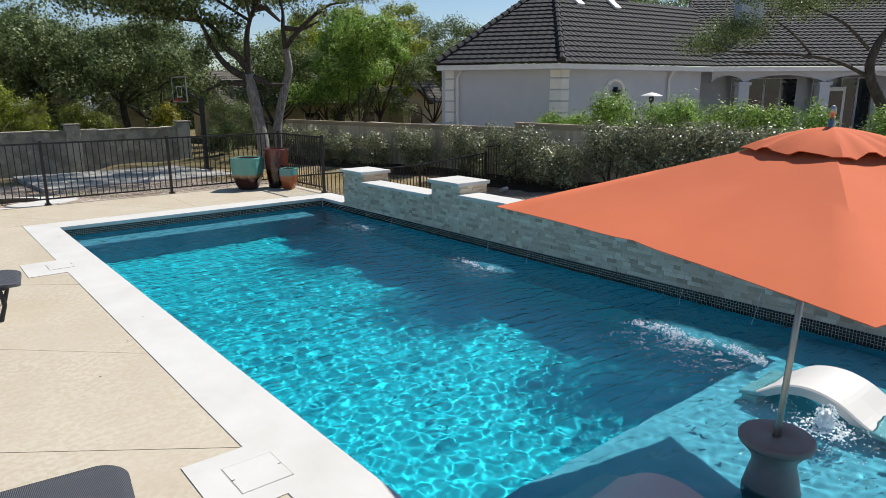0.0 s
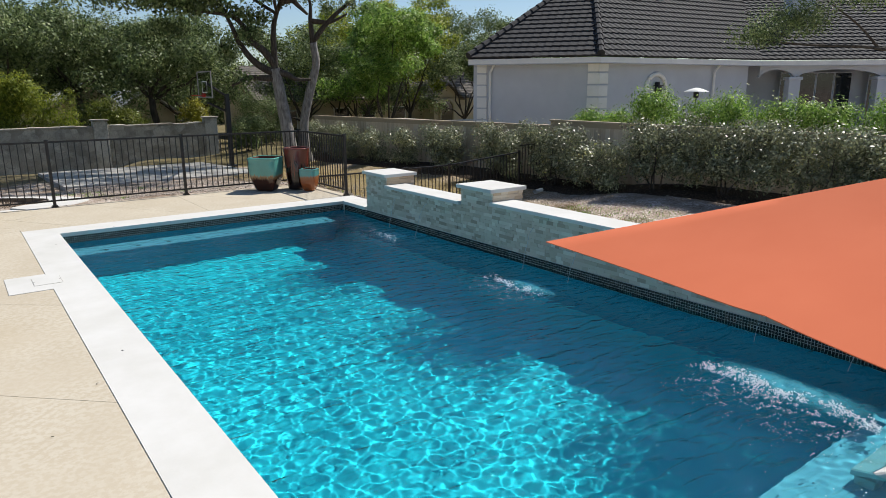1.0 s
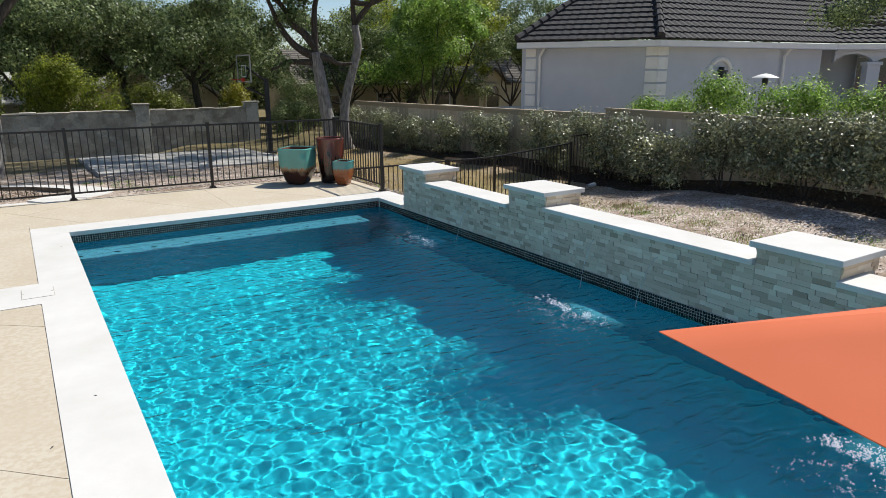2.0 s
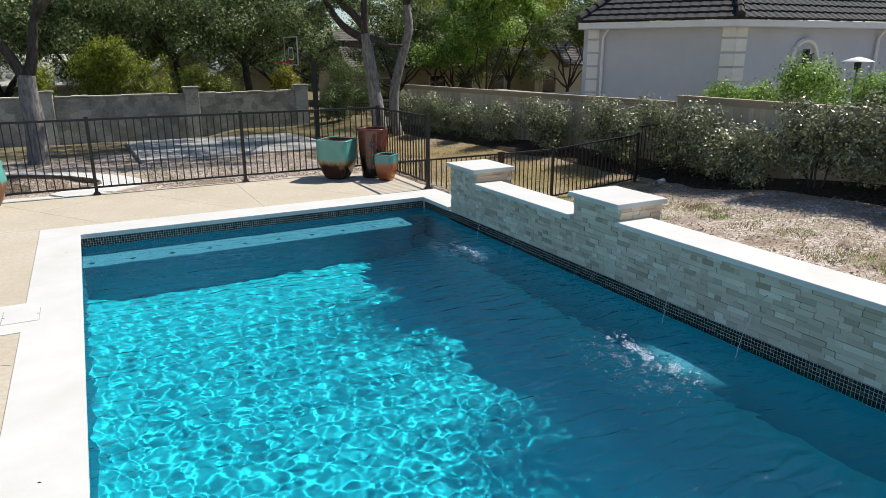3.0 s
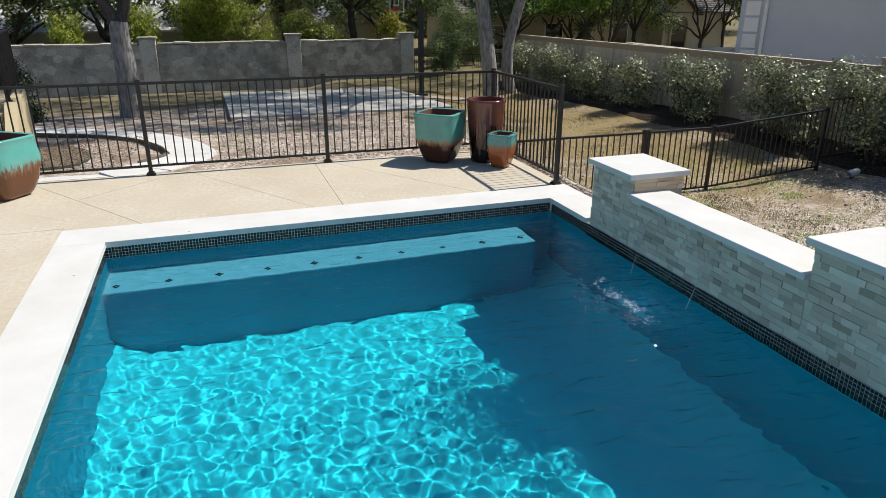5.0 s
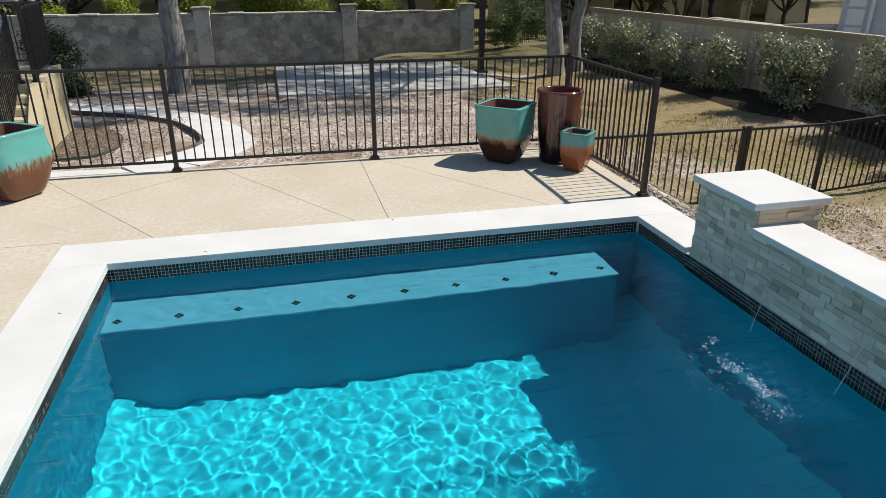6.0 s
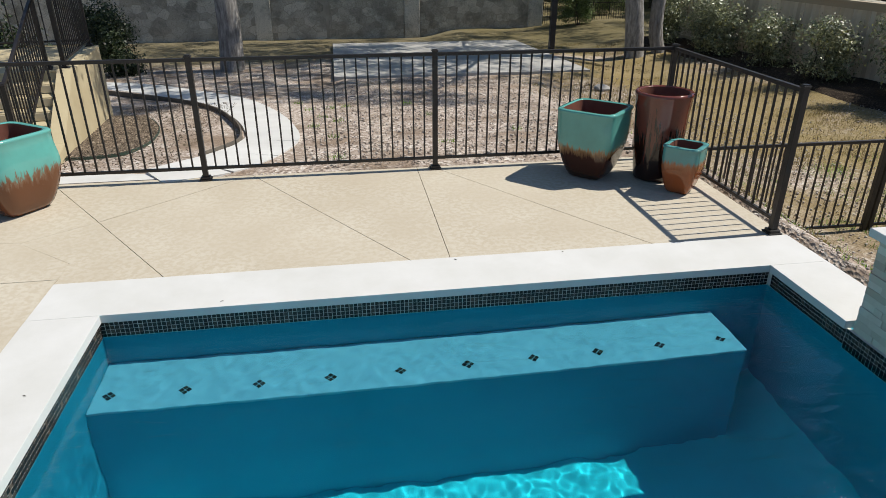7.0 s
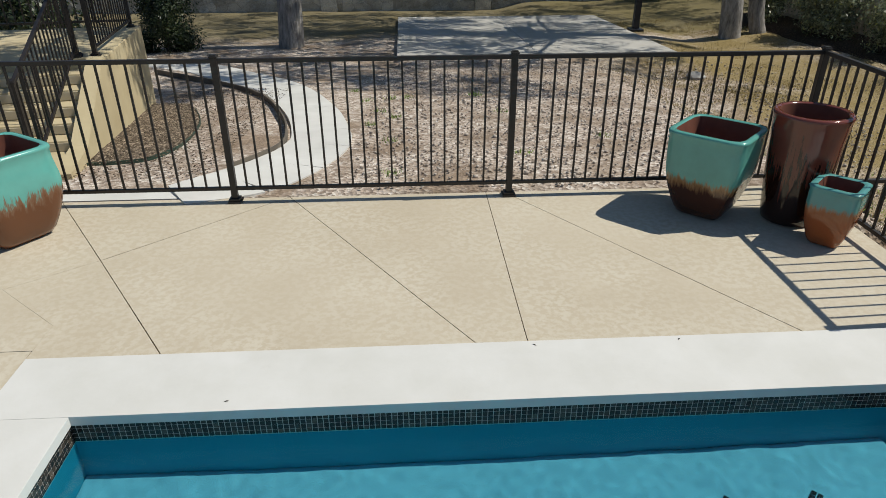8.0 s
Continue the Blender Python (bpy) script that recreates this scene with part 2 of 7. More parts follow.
M["hedge_leaf"] = mat_leaf("glossy_hedge_leaf", [(0.0, (0.09, 0.10, 0.05)), (0.55, (0.27, 0.295, 0.155)), (0.93, (0.52, 0.54, 0.35)), (1.0, (0.58, 0.55, 0.14))], rough=0.36, trans=0.25, spec=0.55)
M["dark_leaf"] = mat_leaf("dark_evergreen_leaf", [(0.0, (0.015, 0.028, 0.012)), (0.6, (0.04, 0.065, 0.025)), (1.0, (0.10, 0.13, 0.05))])


def mat_canvas():
    m = Mat("terracotta_orange_canvas", 0.85, spec=0.2)
    weave = m.noise(420, 1)
    c = m.ramp(m.noise(1.6, 4), [(0.3, (0.60, 0.148, 0.066)), (0.7, (0.65, 0.172, 0.08))])
    m.color(c).bump(weave, 0.15, 0.001)
    m.bump(m.noise(3.5, 2), 0.10, 0.02)
    tr = m.node("ShaderNodeBsdfTranslucent")
    m.link(c, tr.inputs[0])
    mx = m.node("ShaderNodeMixShader", Fac=0.05)
    m.link(m.b.outputs[0], mx.inputs[1])
    m.link(tr.outputs[0], mx.inputs[2])
    m.link(mx.outputs[0], m.t.nodes["Material Output"].inputs[0])
    return m.m


M["canvas"] = mat_canvas()
M["steel"] = mat_simple("brushed_steel", (0.351, 0.328, 0.296), (0.468, 0.445, 0.406), 0.3, 5, metal=1.0)
M["resin_white"] = mat_simple("white_moulded_resin", (0.577, 0.569, 0.546), (0.624, 0.616, 0.593), 0.45, 2)
M["resin_grey"] = mat_simple("warm_grey_resin", (0.203, 0.187, 0.176), (0.242, 0.226, 0.215), 0.5, 3)


def mat_wicker():
    m = Mat("dark_grey_woven_sling", 0.6, spec=0.4)
    ck = m.node("ShaderNodeTexWave", Scale=45.0, Distortion=0.3)
    m.link(m.coord((1, 1, 1)), ck.inputs["Vector"])
    m.color(m.mix(ck.outputs["Fac"], (0.035, 0.036, 0.042), (0.11, 0.115, 0.13)))
    m.bump(ck.outputs["Fac"], 0.6, 0.004)
    return m.m


M["wicker"] = mat_wicker()


def mat_water():
    m = bpy.data.materials.new("pool_water")
    m.use_nodes = True
    t = m.node_tree
    t.nodes.clear()
    out = t.nodes.new("ShaderNodeOutputMaterial")
    refr = t.nodes.new("ShaderNodeBsdfRefraction")
    refr.inputs["Color"].default_value = (0.55, 0.93, 1.0, 1)
    refr.inputs["IOR"].default_value = 1.33
    refr.inputs["Roughness"].default_value = 0.0
    gloss = t.nodes.new("ShaderNodeBsdfGlossy")
    gloss.inputs["Roughness"].default_value = 0.015
    # fine wind ripples that only the mirror-like sheen shows
    fine = t.nodes.new("ShaderNodeTexNoise")
    fine.inputs["Scale"].default_value = 5.5
    fine.inputs["Detail"].default_value = 1.5
    fine.inputs["Distortion"].default_value = 0.8
    geo = t.nodes.new("ShaderNodeNewGeometry")
    wind = t.nodes.new("ShaderNodeMapping")
    wind.inputs["Rotation"].default_value = (0, 0, radians(35))
    wind.inputs["Scale"].default_value = (0.55, 1.5, 1)
    t.links.new(geo.outputs["Position"], wind.inputs["Vector"])
    t.links.new(wind.outputs[0], fine.inputs["Vector"])
    bmp = t.nodes.new("ShaderNodeBump")
    bmp.inputs["Strength"].default_value = 0.8
    bmp.inputs["Distance"].default_value = 0.058
    sepw = t.nodes.new("ShaderNodeSeparateXYZ")
    t.links.new(geo.outputs["Position"], sepw.inputs[0])
    calm = t.nodes.new("ShaderNodeMapRange")
    calm.inputs["From Min"].default_value, calm.inputs["From Max"].default_value = -0.4, -3.0
    calm.inputs["To Min"].default_value, calm.inputs["To Max"].default_value = 0.3, 1.0
    t.links.new(sepw.outputs[1], calm.inputs["Value"])
    swell = t.nodes.new("ShaderNodeMath")
    swell.operation = "MULTIPLY"
    t.links.new(fine.outputs["Fac"], swell.inputs[0])
    t.links.new(calm.outputs[0], swell.inputs[1])
    t.links.new(swell.outputs[0], bmp.inputs["Height"])
    t.links.new(bmp.outputs[0], gloss.inputs["Normal"])
    fr = t.nodes.new("ShaderNodeFresnel")
    fr.inputs["IOR"].default_value = 1.36
    mx = t.nodes.new("ShaderNodeMixShader")
    t.links.new(bmp.outputs[0], fr.inputs["Normal"])
    t.links.new(fr.outputs[0], mx.inputs[0])
    t.links.new(refr.outputs[0], mx.inputs[1])
    t.links.new(gloss.outputs[0], mx.inputs[2])
    t.links.new(mx.outputs[0], out.inputs[0])
    return m


M["water"] = mat_water()


# ---- mesh helpers ----
def obj(name, bm, material, parent=None, label="", smooth=False, local=False):
    """Links a bmesh as one mesh object; under a parent it is a part. local: its points are measured from the parent's base."""
    me = bpy.data.meshes.new(name)
    bm.to_mesh(me)
    bm.free()
    me.materials.append(material)
    if smooth:
        me.polygons.foreach_set("use_smooth", [True] * len(me.polygons))
    ob = new(name, me)
    if parent is not None:
        ob.parent = parent
        if not local:
            ob.matrix_parent_inverse = parent.matrix_basis.inverted()
    if label:
        ob["label"] = label
    return ob


def part(name, bm, material, parent, label="", smooth=False, local=False):
    return obj(name, bm, material, parent, label, smooth, local)


def base(name, x, y, z, rz=0.0):
    e = new(name)
    e.matrix_basis = pose(x, y, z, 0, 0, rz)
    return e


def box(bm, x0, x1, y0, y1, z0, z1, bevel=0.0, m=None):
    b = bmesh.new() if bevel else bm
    v = [b.verts.new((x, y, z)) for z in (z0, z1) for y in (y0, y1) for x in (x0, x1)]
    for q in ((0, 2, 3, 1), (4, 5, 7, 6), (0, 1, 5, 4), (2, 6, 7, 3), (0, 4, 6, 2), (1, 3, 7, 5)):
        b.faces.new([v[i] for i in q])
    if bevel:
        bmesh.ops.bevel(b, geom=list(b.edges), offset=bevel, segments=2, profile=0.6, affect="EDGES")
        if m is not None:
            b.transform(m)
        join(bm, b)
    elif m is not None:
        for a in v:
            a.co = m @ a.co
    return bm


def join(bm, other):
    """Adds the geometry of other to bm, and frees other."""
    vs = {v: bm.verts.new(v.co) for v in other.verts}
    for f in other.faces:
        bm.faces.new([vs[v] for v in f.verts])
    other.free()


def boxed(x0, x1, y0, y1, z0, z1, bevel=0.0, m=None):
    return box(bmesh.new(), x0, x1, y0, y1, z0, z1, bevel, m)


def lathe(bm, profile, seg=24, square=0.0, m=None, cap=False):
    """Turns (radius, z) pairs about z; square > 0 makes the rings rounded squares."""
    rings = []
    for r, z in profile:
        ring = []
        for i in range(seg):
            a = 2 * math.pi * i / seg
            c, s = math.cos(a), math.sin(a)
            k = 1.0
            if square:
                n = 2 + square
                k = (abs(c) ** n + abs(s) ** n) ** (-1 / n)
            p = Vector((r * k * c, r * k * s, z))
            ring.append(bm.verts.new(m @ p if m is not None else p))
        rings.append(ring)
    for a, b in zip(rings, rings[1:]):
        for i in range(seg):
            j = (i + 1) % seg
            bm.faces.new((a[i], a[j], b[j], b[i]))
    if cap:
        bm.faces.new(list(reversed(rings[0])))
        bm.faces.new(rings[-1])
    return bm


def tube(bm, pts, radii, seg=8):
    """A round tapered tube along points."""
    rings = []
    pts = [Vector(p) for p in pts]
    up = Vector((0.31, 0.12, 0.94))
    for i, p in enumerate(pts):
        d = (pts[min(i + 1, len(pts) - 1)] - pts[max(i - 1, 0)]).normalized()
        if abs(d.dot(up)) > 0.95:
            up = Vector((1, 0, 0))
        a = d.cross(up).normalized()
        b = d.cross(a)
        r = radii[i] if isinstance(radii, (list, tuple)) else radii
        rings.append([bm.verts.new(p + (a * math.cos(2 * math.pi * k / seg) + b * math.sin(2 * math.pi * k / seg)) * r) for k in range(seg)])
    for r0, r1 in zip(rings, rings[1:]):
        for k in range(seg):
            j = (k + 1) % seg
            bm.faces.new((r0[k], r1[k], r1[j], r0[j]))
    bm.faces.new(rings[0])
    bm.faces.new(list(reversed(rings[-1])))
    return bm


def poly(bm, pts):
    return bm.faces.new([bm.verts.new(p) for p in pts])


def slab(bm, pts, thick):
    """A flat or tilted polygon with thickness below it."""
    top = [bm.verts.new(p) for p in pts]
    low = [bm.verts.new((p[0], p[1], p[2] - thick)) for p in pts]
    bm.faces.new(top)
    bm.faces.new(list(reversed(low)))
    for i in range(len(pts)):
        j = (i + 1) % len(pts)
        bm.faces.new((top[j], top[i], low[i], low[j]))
    return bm


def smoothstep(a, b, v):
    t = min(max((v - a) / (b - a), 0.0), 1.0)
    return t * t * (3 - 2 * t)


# ---- ground, deck and pool ----
WATER, EAST, NORTH, SOUTH = -0.17, 5.36, 2.80, -15.0


def ground_z(x, y):
    north = -0.1 * min(max(y - 3.0, 0.0), 10.5) - 0.06 * min(max(y - 13.5, 0.0), 13.0)
    east = -0.90 + 0.30 * smoothstep(9.5, 13.5, x) - 0.03 * min(max(y - 6.0, 0.0), 30.0) + 0.36 * smoothstep(1.6, -3.0, y)
    w = smoothstep(5.42, 7.2, x)
    z = north * (1 - w) + east * w - 0.03
    # the soil is graded up to the edges of the court slab, but for its open west side
    dx, dy = max(1.62 - x, 0.0, x - 8.3), max(12.9 - y, 0.0, y - 20.8)
    d = math.hypot(dx, dy)
    if d < 1.6:
        z += (court_z(min(max(y, 12.9), 20.8)) - (0.13 if x < 1.62 else 0.055) - z) * (1 - smoothstep(0.2, 1.6, d))
    if 1.75 < x < 8.17 and 13.0 < y < 20.7:
        z = min(z, court_z(y) - 0.14)
    return z


def court_z(y):
    return -0.92 - 0.040 * (y - 12.9)


def axis(stops):
    out = []
    for a, b, n in stops:
        out += [a + (b - a) * i / n for i in range(n)]
    return out + [stops[-1][1]]


def build_ground():
    xs = axis([(-500, -60, 6), (-60, -12, 12), (-12, 5.37, 50), (5.37, 16, 56), (16, 60, 22), (60, 500, 6)])
    ys = axis([(-500, -50, 6), (-50, -16, 8), (-16, 2.70, 30), (2.70, 2.82, 1), (2.82, 28, 110), (28, 70, 20), (70, 600, 6)])
    verts, faces = [], []
    for y in ys:
        for x in xs:
            z = ground_z(x, y)
            if x < 5.5 and -15.0 < y < 2.75 and x > -12:
                z = -2.6
            else:
                z += 0.035 * noise.noise((x * 0.7, y * 0.7, 0)) + 0.012 * noise.noise((x * 3.1, y * 3.1, 4))
            verts.append((x, y, z))
    n = len(xs)
    for j in range(len(ys) - 1):
        for i in range(n - 1):
            faces.append((j * n + i, j * n + i + 1, (j + 1) * n + i + 1, (j + 1) * n + i))
    me = bpy.data.meshes.new("ground")
    me.from_pydata(verts, [], faces)
    me.materials.append(M["ground"])
    me.polygons.foreach_set("use_smooth", [True] * len(me.polygons))
    return tagged(new("ground", me), "dry bare gravelly soil with leaf litter", "ground", kind="structure")


build_ground()

# concrete deck round the pool, cut by saw joints
deck = tagged(base("deck", 0, 0, 0), "tan textured concrete pool deck with joints and cracks", "deck", kind="structure")


def strip(poly_pts, name="deck_panel", gap=0.0075):
    """One poured panel of the deck, slightly shrunk so that the joints stay open."""
    c = sum((Vector((*p, 0)) for p in poly_pts), Vector()) / len(poly_pts)
    pts = []
    for p in poly_pts:
        v = Vector((*p, 0))
        d = (c - v).normalized()
        pts.append(tuple(v + d * gap) + ())
    bm = bmesh.new()
    slab(bm, [(p[0], p[1], -0.006) for p in pts], 0.12)
    return part(name, bm, M["deck"], deck)


CO, CF = -0.462, 0.515   # outer edges of the coping
# far panels between the coping and the fence, split by the slanting joints
strip([(0.72, NORTH), (-0.5, 1.70), (0.30, CF), (2.15, CF)][::-1])
strip([(0.72, NORTH), (2.15, CF), (2.46, CF), (2.47, NORTH)][::-1])
strip([(2.47, NORTH), (2.46, CF), (4.16, CF), (2.63, NORTH)][::-1])
strip([(2.63, NORTH), (4.16, CF), (EAST, CF), (EAST, NORTH)][::-1])
strip([(-1.25, NORTH), (-0.5, 1.70), (0.72, NORTH)])
strip([(-0.5, 1.70), (-1.25, NORTH), (-4.0, NORTH), (-4.0, 1.9), (-1.0, 1.32)], gap=0.0012)
strip([(-0.5, 1.70), (-1.0, 1.32), (CO, 0.86), (CO, CF), (0.30, CF)], gap=0.0012)
strip([(-1.0, 1.32), (-4.0, 1.9), (-4.0, 0.6), (CO, 0.6), (CO, 0.86)], gap=0.0012)
cuts = [(0.6, 0.6), (-1.2, -3.95), (-3.3, -6.67), (-6.0, -8.66), (-9.6, -11.2), (-12.5, -13.4), (SOUTH, SOUTH)]
for (l0, r0), (l1, r1) in zip(cuts, cuts[1:]):
    strip([(CO, r0), (-4.0, l0), (-4.0, l1), (CO, r1)])
strip([(-4.0, NORTH), (-12.0, NORTH), (-12.0, SOUTH), (-4.0, SOUTH)])
bm = bmesh.new()
box(bm, -12.0, CO, SOUTH, NORTH - 0.01, -0.32, -0.02)
box(bm, CO, EAST, CF, NORTH - 0.01, -0.32, -0.02)
part("deck_bed", bm, M["mortar"], deck, "grey sand and dirt in the deck joints")

bm = bmesh.new()
box(bm, CO - 0.012, CO - 0.001, SOUTH, CF, -0.03, -0.0075)
box(bm, CO, EAST, CF + 0.001, CF + 0.012, -0.03, -0.0075)
part("edge_joint", bm, M["deck"], deck, "sanded joint along the coping")

# pool shell: tiled walls, floor that falls to the deep end, bench, sun shelf
PW, PN, PE, PS = -0.02, 0.02, 4.905, -13.6
SHELF = -9.75


def build_shell():
    shell = tagged(base("pool", 0, 0, 0), "rectangular swimming pool, water tint and shade put into its plaster colours", "swimming pool", kind="structure")
    bm = bmesh.new()
    t = 0.25
    box(bm, PW - t, PW, PS, PN, -2.5, -0.06)
    box(bm, PE, PE + t, PS, PN, -2.5, -0.06)
    box(bm, PW - t, PE + t, PN, PN + t, -2.5, -0.06)
    box(bm, PW - t, PE + t, PS - t, PS, -2.5, -0.06)
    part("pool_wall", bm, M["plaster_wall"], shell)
    bm = bmesh.new()
    ys = [PN, -0.6, -3.0, -6.0, -9.0, SHELF]
    zs = [-1.96, -1.96, -1.85, -1.6, -1.38, -1.32]
    n = 14
    rows = []
    for y, z in zip(ys, zs):
        rows.append([bm.verts.new((PW + (PE - PW) * i / n, y, z + 0.22 * max(abs(i / n - 0.5) * 2 - 0.86, 0) / 0.14)) for i in range(n + 1)])
    for a, b in zip(rows, rows[1:]):
        for i in range(n):
            bm.faces.new((a[i], b[i], b[i + 1], a[i + 1]))
    part("pool_floor", bm, M["plaster"], shell, "rippled sunlit pool floor", smooth=True)
    # fronts take the shade-darkened plaster, tops the paled one
    part("bench_front", boxed(PW, 4.44, -0.51, PN, -2.1, -0.635), M["plaster_wall"], shell, "plastered bench front, coloured darker for underwater shade")
    part("bench", boxed(PW, 4.45, -0.52, PN, -0.635, -0.60, 0.012), M["plaster_bench"], shell, "plastered underwater bench, coloured paler for the light in shallow water")
    part("shelf_front", boxed(PW, PE, SHELF - 0.3, SHELF - 0.01, -1.8, -0.47), M["plaster_wall"], shell, "plastered shelf front, coloured darker for underwater shade")
    part("shelf", boxed(PW, PE, PS, SHELF, -0.47, -0.43, 0.015), M["plaster_pale"], shell, "shallow sun shelf, plaster coloured paler for the light in thin water")
    return shell


pool = build_shell()

# coping
coping = tagged(base("coping", 0, 0, 0), "white limestone coping slabs round the pool edge", "coping", kind="structure")


def slabs_along(axis_name, a, b, lo, hi, size, z0=-0.06, z1=0.0):
    n = max(1, round((b - a) / size))
    for i in range(n):
        s, e = a + (b - a) * i / n + 0.0004, a + (b - a) * (i + 1) / n - 0.0004
        bm = boxed(lo, hi, s, e, z0, z1, 0.0025) if axis_name == "y" else boxed(s, e, lo, hi, z0, z1, 0.0025)
        part("coping_slab", bm, M["coping"], coping)


slabs_along("y", -14.6, 0.0, CO, 0.0, 14.6)
slabs_along("x", CO, EAST, 0.001, CF, 5.81)
slabs_along("y", -0.83, 0.0, 4.88, EAST, 0.83)
slabs_along("x", 0.0, EAST, -14.07, PS, 5.36)
part("deck_panel", boxed(CO, EAST, SOUTH, -14.08, -0.126, -0.006), M["deck"], deck)


# ---- raised water wall ----
water_wall = tagged(base("water_wall", 0, 0, 0), "raised pool wall faced with split travertine, with piers and white caps", "wall", kind="structure")
PIERS = [(-0.87, -1.58), (-3.71, -4.43), (-7.24, -7.96)]
FACE, BACK, PBACK = 4.925, 5.28, 5.49
PIER_TOP = [0.675, 0.75, 0.74]
SEG_TOP = [0.487, 0.567, 0.567]
ends = [PIERS[0][1], PIERS[1][0], PIERS[1][1], PIERS[2][0], PIERS[2][1], -14.0]
for (y1, y0), zt in zip(PIERS, PIER_TOP):
    part("pier_core", boxed(FACE + 0.001, PBACK, y0, y1, -0.9, zt - 0.055), M["grout"], water_wall)
    part("pier_cap", boxed(4.85, 5.535, y0 - 0.04, y1 + 0.04, zt - 0.055, zt, 0.006), M["coping"], water_wall, "thick white limestone pier cap")
for k, zt in enumerate(SEG_TOP):
    ya, yb = ends[2 * k], ends[2 * k + 1]
    part("core", boxed(FACE, BACK, yb + 0.001, ya - 0.001, -0.9, zt - 0.05), M["grout"], water_wall)
    part("wall_cap", boxed(4.86, 5.31, yb + 0.002, ya - 0.002, zt - 0.05, zt, 0.006), M["coping"], water_wall, "white limestone wall cap")



def fence_run(thing, a, b, top, low, pickets, first=True, last=True, rail2=None):
    """Posts, rails and pickets between two post places (x, y, ground z)."""
    A, B = Vector(a), Vector(b)
    d = (B - A)
    L = math.hypot(d.x, d.y)
    rot = Matrix.Rotation(math.atan2(d.y, d.x), 4, "Z")
    slope = d.z / L

    def place(bmx):
        for v in bmx.verts:
            v.co.z += v.co.x * slope
        bmx.transform(Matrix.Translation(A) @ rot)
        return bmx

    part("top_rail", place(boxed(0.02, L - 0.02, -0.019, 0.019, top - 0.035, top, 0.004)), M["iron"], thing)
    part("bottom_rail", place(boxed(0.02, L - 0.02, -0.015, 0.015, low, low + 0.03, 0.003)), M["iron"], thing)
    for i in range(pickets):
        x = L * (i + 1) / (pickets + 1)
        part("picket", place(boxed(x - 0.008, x + 0.008, -0.008, 0.008, low + 0.03, top - 0.035)), M["iron"], thing)
    for x, on in ((0, first), (L, last)):
        if on:
            bmx = boxed(x - 0.026, x + 0.026, -0.026, 0.026, 0.0, top + 0.008, 0.003)
            box(bmx, x - 0.033, x + 0.033, -0.033, 0.033, top + 0.008, top + 0.022, 0.004)
            box(bmx, x - 0.024, x + 0.024, -0.024, 0.024, top + 0.022, top + 0.03)
            post = part("post", place(bmx), M["iron"], thing)
            bmx = bmesh.new()
            for s, z0, z1 in ((0.06, 0, 0.012), (0.045, 0.012, 0.035)):
                box(bmx, x - s, x + s, -s, s, z0, z1, 0.003)
            part("base_plate", place(bmx), M["iron"], post)


fence = tagged(base("pool_fence", 0, 0, 0), "dark bronze metal picket fence along the deck edge", "fence")
FY = 2.725
fence_run(fence, (-4.58, FY, 0), (-2.16, FY, 0), 1.225, 0.105, 20, True, True)
fence_run(fence, (-2.16, FY, 0), (0.265, FY, 0), 1.225, 0.105, 20, False, True)
fence_run(fence, (0.265, FY, 0), (2.665, FY, 0), 1.225, 0.105, 20, False, True)
fence_run(fence, (2.665, FY, 0), (5.262, FY, 0), 1.225, 0.105, 22, False, True)
fence_run(fence, (5.262, FY, 0), (5.258, 0.57, 0), 1.225, 0.105, 18, False, True)
low_fence = tagged(base("yard_fence", 0, 0, 0), "dark bronze metal picket fence stepping across the lower yard", "fence")
fence_run(low_fence, (5.45, 2.42, -0.98), (7.87, 2.40, -0.98), 1.17, 0.09, 20, False, True)
fence_run(low_fence, (7.95, 2.40, -0.98), (9.29, 2.42, -0.98), 1.17, 0.09, 11, True, True)
fence_run(low_fence, (9.29, 2.42, -0.98), (11.71, 2.36, -0.78), 1.17, 0.09, 20, False, True)
fence_run(low_fence, (11.71, 2.36, -0.60), (13.3, 2.36, -0.55), 1.17, 0.09, 13, False, False)


# ---- pots ----
def planter(name, x, y, rz, r_top, r_mid, r_low, h, square, mat_o, label, seg=40, belly=0.75):
    pot = tagged(base(name, x, y, 0.0, rz), label, "planter", "glazed planters on the deck")
    prof = [(r_low * 0.9, 0.0), (r_low, 0.012)]
    for i in range(1, 13):
        u = i / 12
        k = math.sin(math.pi / 2 * min(u / belly, 1.0)) ** 0.85
        r = r_low + (r_mid - r_low) * k + (r_top - r_mid) * smoothstep(belly * 0.8, 1.0, u)
        prof.append((r, h * u * 0.94))
    prof += [(r_top + 0.006, h * 0.965), (r_top + 0.008, h * 0.985), (r_top - 0.004, h), (r_top - 0.036, h), (r_top - 0.042, h * 0.99)]
    bm = bmesh.new()
    lathe(bm, prof, seg, square)
    part("shell", bm, mat_o, pot, smooth=True, local=True)
    bm = bmesh.new()
    lathe(bm, [(r_top - 0.042, h * 0.99), (r_top - 0.048, h * 0.9), (r_top - 0.075, h * 0.55)], seg, square)
    part("inner_wall", bm, M["pot_inside"], pot, "unglazed red-brown inner wall", smooth=True, local=True)
    bm = bmesh.new()
    lathe(bm, [(0.002, h * 0.56), (r_top - 0.07, h * 0.56)], seg, square)
    part("soil", bm, M["pot_inside"], pot, "reddish dark bottom inside", local=True)
    return pot


M["pot_inside"] = mat_simple("red_brown_bisque", (0.10, 0.03, 0.018), (0.17, 0.055, 0.03), 0.7, 6)
teal = (0.12, 0.40, 0.345)
gA = mat_glaze("teal_over_brown_glaze", (0.055, 0.02, 0.01), (0.33, 0.185, 0.08), teal, 0.33, 0.06)
